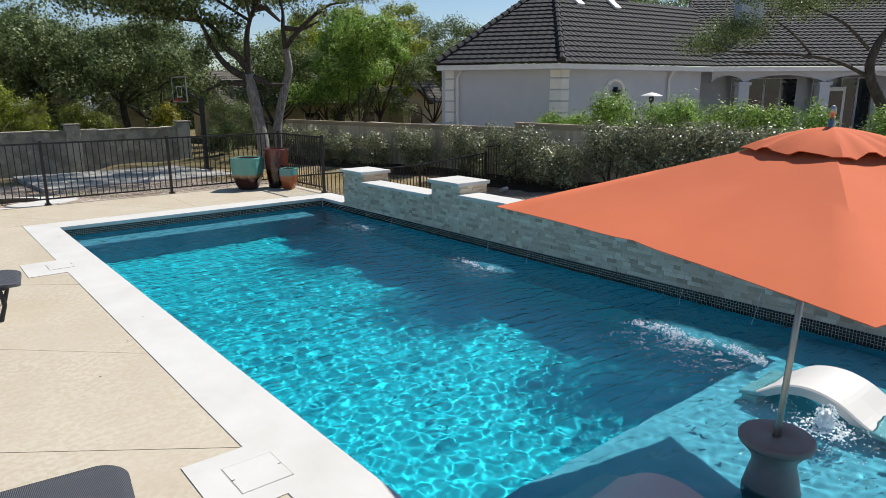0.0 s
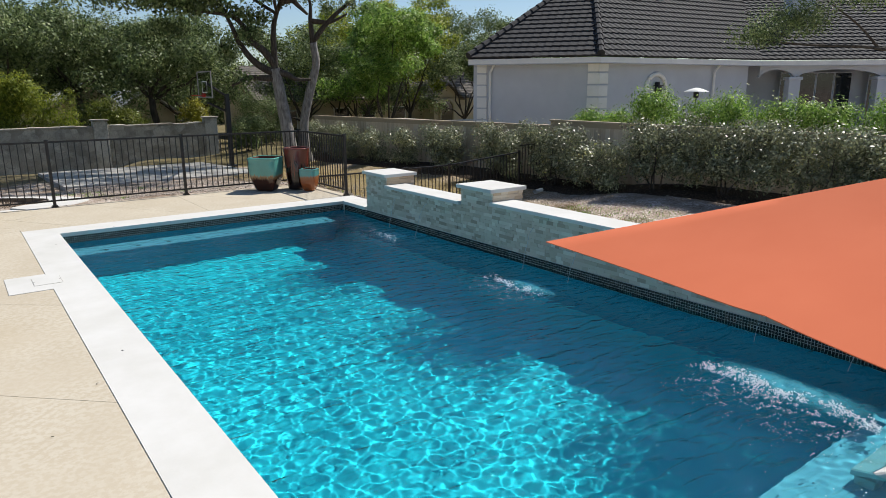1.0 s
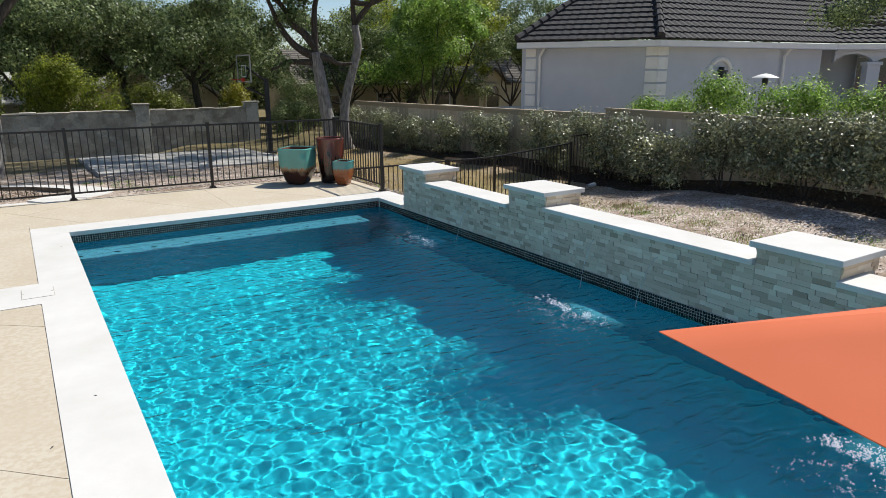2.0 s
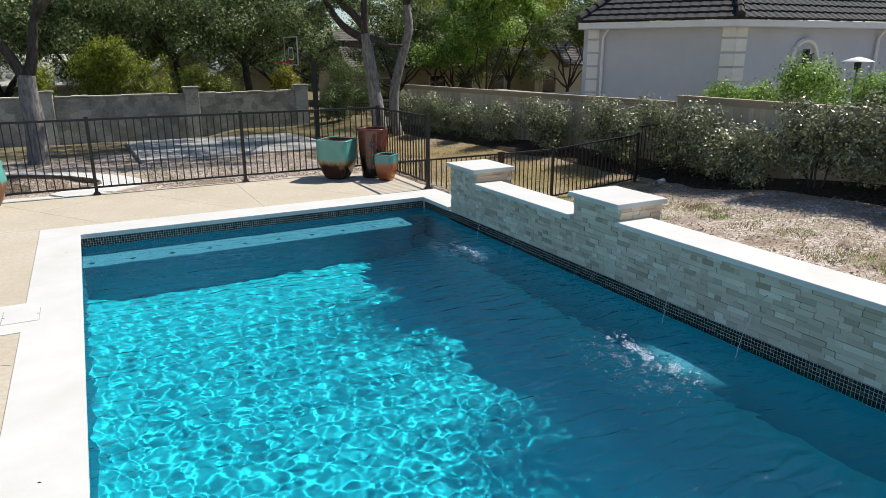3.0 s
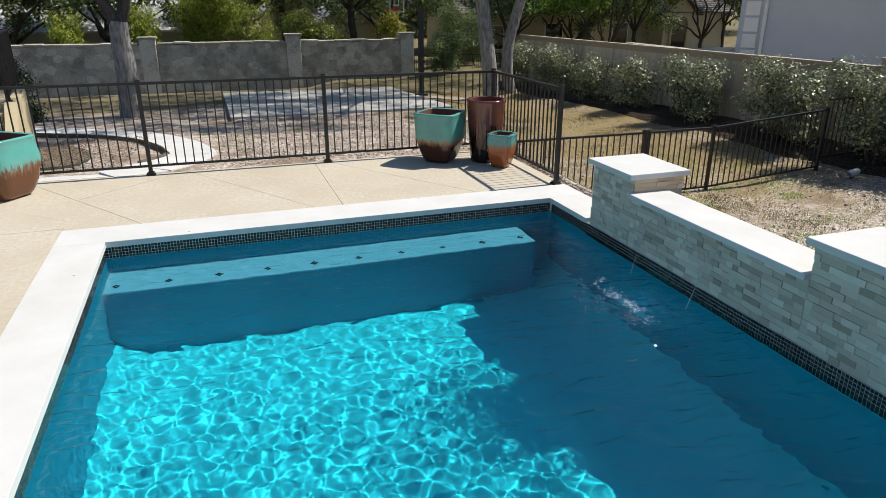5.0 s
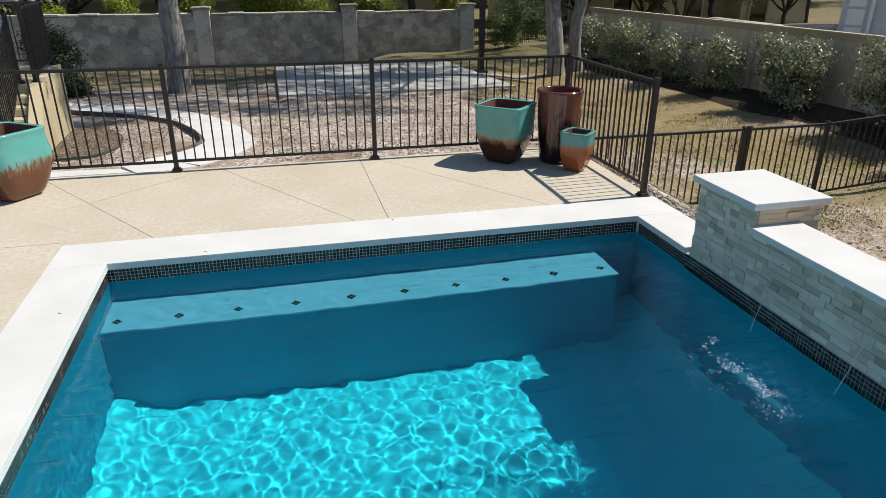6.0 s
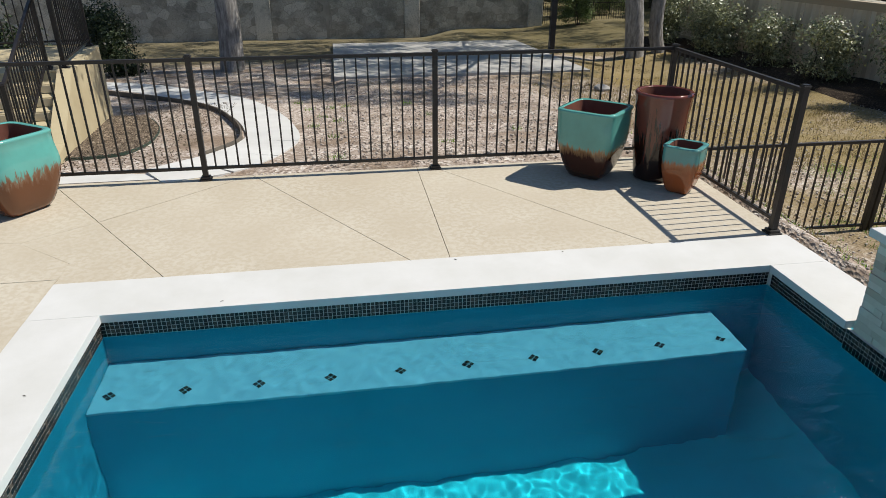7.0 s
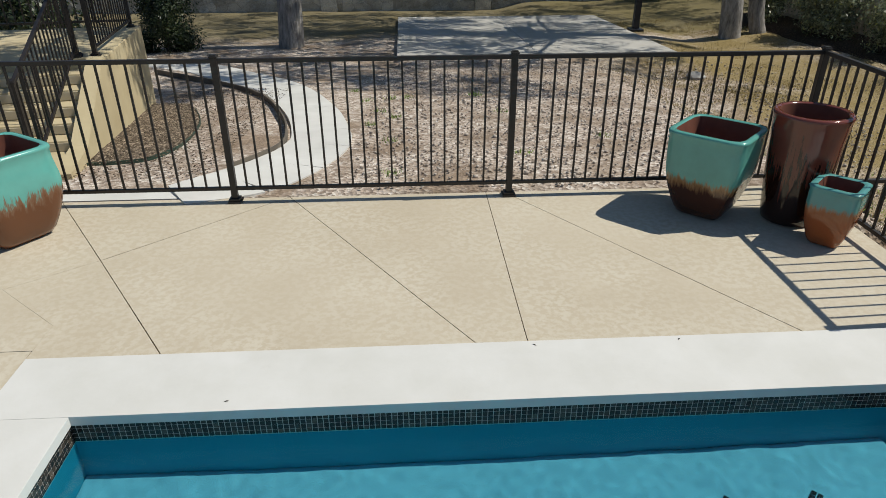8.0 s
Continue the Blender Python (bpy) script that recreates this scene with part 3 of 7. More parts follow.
gC = mat_glaze("teal_over_copper_glaze", (0.30, 0.085, 0.025), (0.34, 0.13, 0.05), (0.08, 0.33, 0.32), 0.31, 0.04)
gD = mat_glaze("teal_drip_glaze", (0.16, 0.055, 0.018), (0.22, 0.12, 0.07), (0.12, 0.45, 0.40), 0.38, 0.11)
gB = mat_glaze("oxblood_brown_glaze", (0.022, 0.009, 0.006), (0.085, 0.026, 0.017), (0.17, 0.045, 0.03), 0.5, 0.5)
planter("square_planter", 4.26, 2.29, 46, 0.31, 0.305, 0.175, 0.72, 5.0, gA, "large square ceramic planter glazed teal over brown")
planter("round_planter", 4.89, 2.10, 0, 0.28, 0.265, 0.205, 0.90, 0.0, gB, "tall round oxblood brown glazed ceramic planter", belly=1.0)
planter("small_planter", 4.965, 1.67, 44, 0.176, 0.176, 0.105, 0.475, 5.0, gC, "small square ceramic planter glazed teal over copper")
planter("square_planter", -1.31, 2.15, 55, 0.315, 0.34, 0.20, 0.72, 5.0, gD, "large square ceramic planter with dripping teal glaze")


# ---- water ----
def build_water():
    x0, x1, y0, y1 = PW, PE + 0.012, PS, PN
    step = 0.0155
    nx, ny = int((x1 - x0) / step), int((y1 - y0) / step)
    X, Y = np.meshgrid(np.linspace(x0, x1, nx), np.linspace(y0, y1, ny))
    Z = np.zeros_like(X)
    rng = np.random.default_rng(5)
    for k in range(90):
        lam = 0.062 * (1.0 + 4.4 * rng.random() ** 1.7)
        a = rng.random() * 2 * math.pi
        amp = 0.0002 * (lam / 0.25) ** 1.25
        wob = 0.35 * np.sin(X * rng.uniform(0.5, 1.6) + Y * rng.uniform(0.5, 1.6) + rng.random() * 6)
        Z += amp * np.sin(2 * math.pi / lam * (X * math.cos(a) + Y * math.sin(a)) + rng.random() * 6.3 + 3 * wob)
    calm = 0.35 + 0.65 / (1 + np.exp((Y + 1.6) * 1.6))
    Z *= calm
    # stronger rings where the falls and the bubbler break the surface
    for fx, fy, r, h in ((4.45, -2.5, 0.9, 0.003), (4.45, -5.8, 1.1, 0.004), (4.2, -9.0, 1.2, 0.006), (2.85, -10.8, 1.1, 0.0035)):
        d = np.hypot(X - fx, Y - fy)
        chop = np.zeros_like(X)
        for k in range(14):
            lam, a = rng.uniform(0.07, 0.2), rng.random() * 2 * math.pi
            chop += lam * np.sin(2 * math.pi / lam * (X * math.cos(a) + Y * math.sin(a)) + rng.random() * 6.3 + 1.5 * np.sin(X * 5 + k) + 1.5 * np.sin(Y * 4 + 2 * k))
        Z += h * np.exp(-(d / r) ** 2) * (chop * 0.9 + 0.25 * np.sin(d * 38 + 2.5 * np.sin(X * 9 + Y * 4) + 2 * np.sin(Y * 11)))
    verts = np.stack([X.ravel(), Y.ravel(), (Z + WATER).ravel()], 1)
    idx = np.arange(nx * ny).reshape(ny, nx)
    quads = np.stack([idx[:-1, :-1], idx[:-1, 1:], idx[1:, 1:], idx[1:, :-1]], -1).reshape(-1, 4)
    me = bpy.data.meshes.new("water")
    me.from_pydata(verts.tolist(), [], quads.tolist())
    me.polygons.foreach_set("use_smooth", [True] * len(me.polygons))
    me.materials.append(M["water"])
    w = tagged(new("water", me), "clear rippled blue swimming pool water", "water", kind="structure")
    return w


water = build_water()
# sunlight is bent by the ripples on to the pool's floor
sun.data.cycles.is_caustics_light = True
water.cycles.is_caustics_caster = True
for piece in pool.children:
    piece.cycles.is_caustics_receiver = True


# ---- umbrella on its pool table ----
def build_umbrella():
    cx, cy, top, edge, R = 1.95, -10.83, 1.915, 1.43, 1.755
    tx, ty = 2.02, -10.885   # the pole leans, so the crown stands off the foot
    um = tagged(base("patio_umbrella", cx, cy, 0.17), "square terracotta orange umbrella with a vented top on a steel pole", "umbrella")
    a0 = radians(119.8)
    corners = [Vector((cx + R * math.cos(a0 + k * math.pi / 2), cy + R * math.sin(a0 + k * math.pi / 2), edge)) for k in range(4)]
    apex = Vector((tx, ty, top + 0.02))
    bm = bmesh.new()
    n = 16
    for k in range(4):
        p, q = corners[k], corners[(k + 1) % 4]
        grid = []
        for i in range(n + 1):
            row = []
            for j in range(n + 1):
                u, v = i / n, j / n
                e = p.lerp(q, v)
                pos = apex.lerp(e, u)
                sag = -0.030 * math.sin(math.pi * u) * math.sin(math.pi * v) + 0.010 * u * (4 * v * (1 - v))
                inward = (apex - e)
                pos = pos + Vector((inward.x, inward.y, 0)) * 0.055 * u * u * math.sin(math.pi * v)
                pos.z += sag + 0.012 * math.exp(-((v - 0.5) / 0.05) ** 2) * u * u
                row.append(bm.verts.new(pos))
            grid.append(row)
        for i in range(n):
            for j in range(n):
                if i == 0:
                    bm.faces.new((grid[0][0], grid[1][j], grid[1][j + 1]))
                else:
                    bm.faces.new((grid[i][j], grid[i + 1][j], grid[i + 1][j + 1], grid[i][j + 1]))
    bmesh.ops.remove_doubles(bm, verts=list(bm.verts), dist=0.0005)
    canopy = part("canopy", bm, M["canvas"], um, "faded orange canvas canopy", smooth=True)
    md = canopy.modifiers.new("cloth", "SOLIDIFY")
    md.thickness = 0.004
    canopy.modifiers.new("hem", "EDGE_SPLIT").split_angle = radians(40)
    bm = bmesh.new()
    rv = 0.43
    rings = []
    for i in range(7):
        u = i / 6
        ring = []
        for k in range(64):
            a = a0 + k * 2 * math.pi / 64
            c, s = math.cos(a - a0), math.sin(a - a0)
            sq = 1 / (abs(c) + abs(s))
            ph = k * 2 * math.pi / 64
            fold = abs(math.sin(ph * 3.5 + 0.6)) ** 0.6 + 0.6 * abs(math.sin(ph * 6.0 + 1.9)) ** 0.7
            wave = (0.030 * (fold - 0.85) + 0.010 * math.sin(ph * 17 + 2.2) * math.sin(ph * 3)) * u ** 1.6
            ring.append(bm.verts.new((tx + rv * sq * u * math.cos(a), ty + rv * sq * u * math.sin(a), top + 0.045 - 0.04 * u - 0.092 * u * u + wave)))
        rings.append(ring)
    for a, b in zip(rings, rings[1:]):
        for k in range(64):
            j = (k + 1) % 64
            bm.faces.new((a[k], b[k], b[j], a[j]))
    vent = part("vent", bm, M["canvas"], canopy, "puckered orange vent flap", smooth=True)
    vent.modifiers.new("cloth", "SOLIDIFY").thickness = 0.005
    vent.modifiers.new("hem", "EDGE_SPLIT").split_angle = radians(45)
    bm = bmesh.new()
    tube(bm, [(cx - 0.018, cy + 0.014, -0.42), (cx, cy, 0.15), (tx, ty, top + 0.08)], 0.019, 20)
    part("pole", bm, M["steel"], um, "polished steel pole", smooth=True)
    bm = bmesh.new()
    lathe(bm, [(0.010, 1.95), (0.011, 2.02), (0.017, 2.025), (0.016, 2.055), (0.006, 2.07)], 16, m=Matrix.Translation((tx, ty, 0)), cap=True)
    part("finial", bm, M["steel"], um, "steel finial", smooth=True)
    for k in range(4):
        bm = bmesh.new()
        tube(bm, [(tx, ty, top - 0.06), tuple(apex.lerp(corners[k], 0.965) + Vector((0, 0, -0.022)))], 0.010, 6)
        part("rib", bm, M["iron"], um)
    return um


build_umbrella()


def build_table():
    cx, cy = 1.95, -10.83
    tb = tagged(base("pool_table_stool", cx, cy, -0.43), "grey moulded resin umbrella side table standing in the shallow water", "side table")
    prof = [(0.12, -0.43), (0.15, -0.40), (0.168, -0.30), (0.165, -0.20), (0.145, -0.10), (0.125, -0.03), (0.128, 0.015), (0.16, 0.06), (0.195, 0.098)]
    bm = bmesh.new()
    lathe(bm, prof, 48, m=Matrix.Translation((cx, cy, 0)))
    part("body", bm, M["resin_grey"], tb, "flared grey resin pedestal", smooth=True)
    bm = bmesh.new()
    lathe(bm, [(0.19, 0.098), (0.206, 0.108), (0.212, 0.122), (0.212, 0.142), (0.205, 0.152), (0.195, 0.155), (0.03, 0.155), (0.026, 0.15), (0.026, 0.10)], 48, m=Matrix.Translation((cx, cy, 0)))
    part("tabletop", bm, M["resin_grey"], tb, "round grey resin top with a pole hole", smooth=True)
    return tb


build_table()


# ---- foliage ----
def leaf_mesh(name, blobs, size, material, parent, seed=1, tall=1.0, label="", clump=5, local=True, shell=0.55):
    """A crown of many small leaf blades set in clumps. blobs: (x, y, z, rx, ry, rz, count)."""
    rng = np.random.default_rng(seed)
    C, S, D = [], [], []
    for x, y, z, rx, ry, rz, n in blobs:
        k = max(1, n // clump)
        d = rng.normal(size=(k, 3))
        d /= np.linalg.norm(d, axis=1)[:, None]
        r = shell + (1 - shell) * rng.random(k) ** 0.6
        r *= 1 + 0.16 * np.sin(d[:, 0] * 5 + seed) + 0.12 * np.sin(d[:, 2] * 7 + 2 * seed) + 0.1 * np.sin(d[:, 1] * 9)
        c = d * r[:, None] * np.array([rx, ry, rz]) + np.array([x, y, z])
        tuft = rng.normal(size=(k * clump, 3))
        c = np.repeat(c, clump, 0) + tuft * size * (1.3 if clump < 10 else 1.05)
        C.append(c)
        S.append(np.full(len(c), size))
        D.append(np.repeat(d, clump, 0) * 0.8 + tuft * 0.35)
    C = np.concatenate(C)
    N = len(C)
    s = np.concatenate(S) * rng.uniform(0.6, 1.35, N)
    face = np.concatenate(D) + rng.normal(size=(N, 3)) * 0.55
    face[:, 2] += 0.35
    face /= np.linalg.norm(face, axis=1)[:, None]
    a = rng.normal(size=(N, 3))
    a[:, 2] += tall - 1.0 + (0.0 if tall == 1.0 else 1.0)
    a -= face * np.sum(a * face, axis=1)[:, None]
    a /= np.linalg.norm(a, axis=1)[:, None]
    b = np.cross(face, a)
    L, Wd = (s * tall)[:, None], (s * 0.5)[:, None]
    quad = np.stack([C - a * L * 0.5, C + b * Wd * 0.5, C + a * L * 0.5, C - b * Wd * 0.5], 1).reshape(-1, 3)
    me = bpy.data.meshes.new(name)
    me.vertices.add(N * 4)
    me.vertices.foreach_set("co", quad.ravel())
    me.loops.add(N * 4)
    me.loops.foreach_set("vertex_index", np.arange(N * 4))
    me.polygons.add(N)
    me.polygons.foreach_set("loop_start", np.arange(N) * 4)
    me.update(calc_edges=True)
    me.materials.append(material)
    ob = new(name, me)
    if parent is not None:
        ob.parent = parent
    if label:
        ob["label"] = label
    return ob


def wobble(a, b, n, amp, seed):
    rnd = random.Random(seed)
    a, b = Vector(a), Vector(b)
    out = []
    for i in range(n + 1):
        u = i / n
        p = a.lerp(b, u)
        k = amp * math.sin(math.pi * u)
        out.append(p + Vector((rnd.uniform(-k, k), rnd.uniform(-k, k), rnd.uniform(-k, k) * 0.5)))
    return out


def oak(x, y, z, height, spread, count, seed, leaf="oak_leaf", bark="bark_dark", size=0.2, name="oak_tree", label="", low=0.35, radius=0.22):
    """A spreading tree: trunk, forked limbs and a gappy crown of leaf clumps at the limb ends."""
    rnd = random.Random(seed)
    tree = tagged(base(name, x, y, z), label or "dark green live oak with a broad crown behind the yard", "tree", "trees round the yard")
    fork = height * low
    lean = rnd.uniform(-0.25, 0.25)
    bm = bmesh.new()
    tube(bm, wobble((0, 0, -0.2), (lean, lean * 0.5, fork), 5, 0.08, seed), [radius * 1.25, radius, radius * 0.9, radius * 0.85, radius * 0.82, radius * 0.8], 10)
    part("trunk", bm, M[bark], tree, smooth=True, local=True)
    blobs = []
    n = 7
    for i in range(n):
        a = 2 * math.pi * (i + rnd.random() * 0.6) / n
        r = spread * rnd.uniform(0.45, 0.8)
        e = (math.cos(a) * r, math.sin(a) * r, height * rnd.uniform(low + 0.16, 0.86))
        bm = bmesh.new()
        tube(bm, wobble((lean, lean * 0.5, fork * 0.96), e, 5, 0.3, seed * 31 + i), [radius * 0.5, radius * 0.42, radius * 0.33, radius * 0.25, radius * 0.16, radius * 0.08], 7)
        part("limb", bm, M[bark], tree, smooth=True, local=True)
        q = spread * 0.42
        for k in range(7):
            b = rnd.uniform(0.16, 0.27) * spread
            c = e if k % 3 else (e[0] * 0.5, e[1] * 0.5, height * rnd.uniform(0.70, 0.9))
            blobs.append((c[0] + rnd.uniform(-q, q), c[1] + rnd.uniform(-q, q), c[2] + rnd.uniform(-0.5, 0.6) * q, b, b, b * 0.62, int(count / n / 7)))
    leaf_mesh("crown", blobs, size, M[leaf], tree, seed, clump=14, shell=0.7)
    return tree


def shrub(name, x, y, z, rx, ry, h, count, leaf, seed, label, size=0.09, tall=1.0, group="", lobes=8, skirt=0.24, boxy=False):
    """A bush: a few stems and a ragged mound of leaves."""
    rnd = random.Random(seed)
    s = tagged(base(name, x, y, z), label, "shrub", group)
    for i in range(4):
        bm = bmesh.new()
        a = rnd.random() * 6.28
        tube(bm, wobble((0.06 * math.cos(a), 0.06 * math.sin(a), -0.05), (rx * 0.5 * math.cos(a), ry * 0.5 * math.sin(a), h * 0.65), 4, 0.08, seed * 7 + i), [0.025, 0.022, 0.018, 0.013, 0.008], 6)
        part("stem", bm, M["bark_dark"], s, local=True)
    blobs = []
    for i in range(lobes):
        a = 2 * math.pi * i * 0.618 + rnd.random()
        f = rnd.uniform(0.2, 0.64)
        zz = h * (skirt if i % 4 == 0 else rnd.uniform(skirt + 0.1, 0.84))
        if boxy:
            a, f, zz = 0, 0, h * (skirt + (0.92 - skirt) * ((i * 0.618) % 1.0))
            blobs.append((rx * rnd.uniform(-0.45, 0.6), ry * (2 * (i + 0.5) / lobes - 1) * rnd.uniform(0.85, 1.05), zz, rx * 0.5, 0.30, h * rnd.uniform(0.10, 0.2), count // lobes))
            continue
        k = 0.48 if lobes < 10 else rnd.uniform(0.26, 0.42)
        blobs.append((rx * f * math.cos(a), ry * f * math.sin(a), zz, rx * k, ry * k, h * rnd.uniform(0.14, 0.26), count // lobes))
    leaf_mesh("foliage", blobs, size, M[leaf], s, seed, tall=tall, shell=0.45, clump=7)
    return s


def gz(x, y):
    return ground_z(x, y)


# ---- the yard beyond the fence ----
def ribbon(bm, pts, widths, thick=0.1, lift=0.02):
    """A walkway along a centre line that follows the ground."""
    rows = []
    n = len(pts)
    for i, (x, y) in enumerate(pts):
        a, b = pts[max(i - 1, 0)], pts[min(i + 1, n - 1)]
        d = Vector((b[0] - a[0], b[1] - a[1], 0)).normalized()
        s = Vector((-d.y, d.x, 0)) * widths[i] * 0.5
        p = Vector((x, y, 0))
        l, r = p + s, p - s
        zl = gz(x, y) + lift
        rows.append([bm.verts.new((l.x, l.y, zl)), bm.verts.new((r.x, r.y, zl)), bm.verts.new((r.x, r.y, zl - thick)), bm.verts.new((l.x, l.y, zl - thick))])
    for a, b in zip(rows, rows[1:]):
        for k in range(4):
            j = (k + 1) % 4
            bm.faces.new((a[k], a[j], b[j], b[k]))
    bm.faces.new(list(reversed(rows[0])))
    bm.faces.new(rows[-1])
    bmesh.ops.recalc_face_normals(bm, faces=list(bm.faces))
    return bm


def spline(keys, n):
    """A smooth line through a few plan places."""
    out = []
    k = [keys[0]] + list(keys) + [keys[-1]]
    for i in range(1, len(k) - 2):
        for s in range(n):
            t = s / n
            p = []
            for c in range(len(keys[0])):
                a, b, d, e = k[i - 1][c], k[i][c], k[i + 1][c], k[i + 2][c]
                p.append(0.5 * (2 * b + (d - a) * t + (2 * a - 5 * b + 4 * d - e) * t * t + (3 * b - a - 3 * d + e) * t ** 3))
            out.append(tuple(p))
    out.append(tuple(keys[-1]))
    return out


centre = spline([(-0.30, 2.90, 0.5), (0.20, 3.25, 0.78), (0.54, 3.85, 0.8), (0.74, 4.66, 0.75), (0.70, 5.45, 0.72), (0.36, 7.0, 0.75), (-0.38, 9.0, 0.8), (-1.5, 10.6, 0.85), (-3.2, 12.6, 0.85), (-6.5, 14.4, 0.9)], 7)
M["walk"] = mat_simple("pale_broom_finished_concrete", (0.50, 0.49, 0.465), (0.61, 0.60, 0.575), 0.9, 1.4, grain=140)
path = tagged(base("walkway", 0, 0, 0), "curving pale concrete walkway across the bare yard", "path", kind="structure")
for i in range(0, len(centre) - 1, 7):
    seg = centre[i:i + 8]
    bm = ribbon(bmesh.new(), [(p[0], p[1]) for p in seg], [p[2] for p in seg], lift=0.035)
    part("walkway_panel", bm, M["walk"], path)
part("walkway_panel", slab(bmesh.new(), [(-2.6, 2.84, -0.015), (0.10, 2.84, -0.012), (0.12, 3.0, -0.016), (-0.9, 3.14, -0.03), (-2.6, 3.05, -0.02)], 0.1), M["walk"], path)

edging = tagged(base("bed_edging", 0, 0, 0), "dark metal edging strip round the planting bed", "edging")
line = spline([(0.02, 3.72), (0.33, 4.5), (0.30, 5.3), (0.03, 6.5), (-0.55, 8.1), (-1.5, 9.5), (-3.3, 11.4)], 8)
part("strip", ribbon(bmesh.new(), line, [0.02] * len(line), 0.16, 0.09), M["mortar"], edging)
edging2 = tagged(base("bed_edging", 0, 0, 0), "green metal edging strip in the planting bed", "edging")
green_line = line = spline([(-1.62, 4.05), (-1.3, 4.1), (-0.98, 4.3), (-0.84, 5.0), (-1.0, 6.2), (-1.35, 7.2)], 6)
GREEN = mat_metal_paint("green_edging_paint", (0.016, 0.038, 0.027), 0.5)
part("strip", ribbon(bmesh.new(), line, [0.010] * len(line), 0.14, 0.035), GREEN, edging2)

bed_bm = bmesh.new()
rows = []
for gx, gy in green_line[4:] + [(-1.5, 7.6)]:
    w = -1.54 - 0.148 * (gy - 3.55)
    rows.append([bed_bm.verts.new((w + (gx - 0.012 - w) * k / 6, gy + 0.06 * (6 - k) / 6, gz(w + (gx - w) * k / 6, gy) + 0.028 + 0.012 * noise.noise((gx * 5 + k, gy * 5, 2)))) for k in range(7)])
for a, b in zip(rows, rows[1:]):
    for k in range(6):
        bed_bm.faces.new((a[k], a[k + 1], b[k + 1], b[k]))
bed_mat = Mat("dark_mulched_soil", 0.95, spec=0.1)
bed_mat.color(bed_mat.mix(bed_mat.ramp(bed_mat.noise(30, 4, 0.75), [(0.53, (0, 0, 0)), (0.60, (1, 1, 1))]), bed_mat.ramp(bed_mat.noise(6, 5, 0.7), [(0.3, (0.055, 0.042, 0.03)), (0.7, (0.15, 0.115, 0.085))]), (0.46, 0.37, 0.28)))
bed_mat.bump(bed_mat.noise(40, 4, 0.7), 0.8, 0.02)
tagged(obj("planting_bed", bed_bm, bed_mat.m, smooth=True), "dark mulched planting bed beside the garden stair", "planting bed", kind="structure")

court = tagged(base("court_slab", 0, 0, 0), "pale concrete basketball slab in dappled shade", "slab", kind="structure")
for x0, x1 in ((1.62, 4.95), (4.96, 8.3)):
    for y0, y1 in ((12.9, 16.8), (16.81, 20.8)):
        part("slab_panel", slab(bmesh.new(), [(x0, y0, court_z(y0)), (x1, y0, court_z(y0)), (x1, y1, court_z(y1)), (x0, y1, court_z(y1))], 0.16), M["concrete"], court)


def build_hoop():
    gx, gy, g0 = 8.58, 17.2, -1.17
    h = tagged(base("basketball_hoop", gx, gy, g0), "black pole basketball hoop with a clear backboard and red rim", "basketball hoop")
    part("pole", boxed(-0.085, 0.085, -0.085, 0.085, 0.0, 3.1, 0.01), M["black"], h, local=True)
    part("foot", boxed(-0.2, 0.2, -0.2, 0.2, 0.0, 0.10, 0.02), M["black"], h, local=True)
    for z0, z1 in ((2.35, 2.75), (3.0, 3.55)):
        bm = bmesh.new()
        tube(bm, [(0, 0, z0), (-0.82, 0, z1)], 0.05, 6)
        part("arm", bm, M["black"], h, local=True)
    bx = -0.88
    frame_bm = bmesh.new()
    for y0, y1, z0, z1 in ((-0.92, 0.92, 2.95, 3.0), (-0.92, 0.92, 3.97, 4.02), (-0.92, -0.87, 3.0, 3.97), (0.87, 0.92, 3.0, 3.97)):
        box(frame_bm, bx - 0.02, bx + 0.02, y0, y1, z0, z1)
    board = part("backboard", frame_bm, M["concrete"], h, "grey framed backboard", local=True)
    cl = bpy.data.materials.new("clear_acrylic")
    cl.use_nodes = True
    b = cl.node_tree.nodes["Principled BSDF"]
    b.inputs["Transmission Weight"].default_value = 1.0
    b.inputs["Roughness"].default_value = 0.03
    b.inputs["IOR"].default_value = 1.05
    b.inputs["Base Color"].default_value = (0.8, 0.86, 0.88, 1)
    part("pane", boxed(bx - 0.006, bx + 0.006, -0.87, 0.87, 3.0, 3.97), cl, board, "clear acrylic pane", local=True)
    bm = bmesh.new()
    for y0, y1, z0, z1 in ((-0.32, 0.32, 3.15, 3.19), (-0.32, 0.32, 3.58, 3.62), (-0.32, -0.28, 3.19, 3.58), (0.28, 0.32, 3.19, 3.58)):
        box(bm, bx - 0.012, bx - 0.007, y0, y1, z0, z1)
    part("square_marking", bm, M["trim"], board, "white painted square", local=True)
    red = mat_metal_paint("red_rim_paint", (0.42, 0.02, 0.015), 0.4)
    bm = bmesh.new()
    ring = [(bx - 0.33 + 0.23 * math.cos(a * math.pi / 12), 0.23 * math.sin(a * math.pi / 12), 3.05) for a in range(25)]
    tube(bm, ring, 0.012, 6)
    box(bm, bx - 0.12, bx - 0.02, -0.08, 0.08, 2.98, 3.12)
    part("rim", bm, red, h, "red steel rim", local=True)
    return h


build_hoop()


# ---- stone garden wall ----
WY = 26.6
swall = tagged(base("stone_wall", 0, 0, 0), "old grey limestone garden wall stained with lichen", "wall", kind="structure")
bm = bmesh.new()
box(bm, -24.0, 10.5, WY + 0.012, WY + 0.40, -2.6, 0.24)
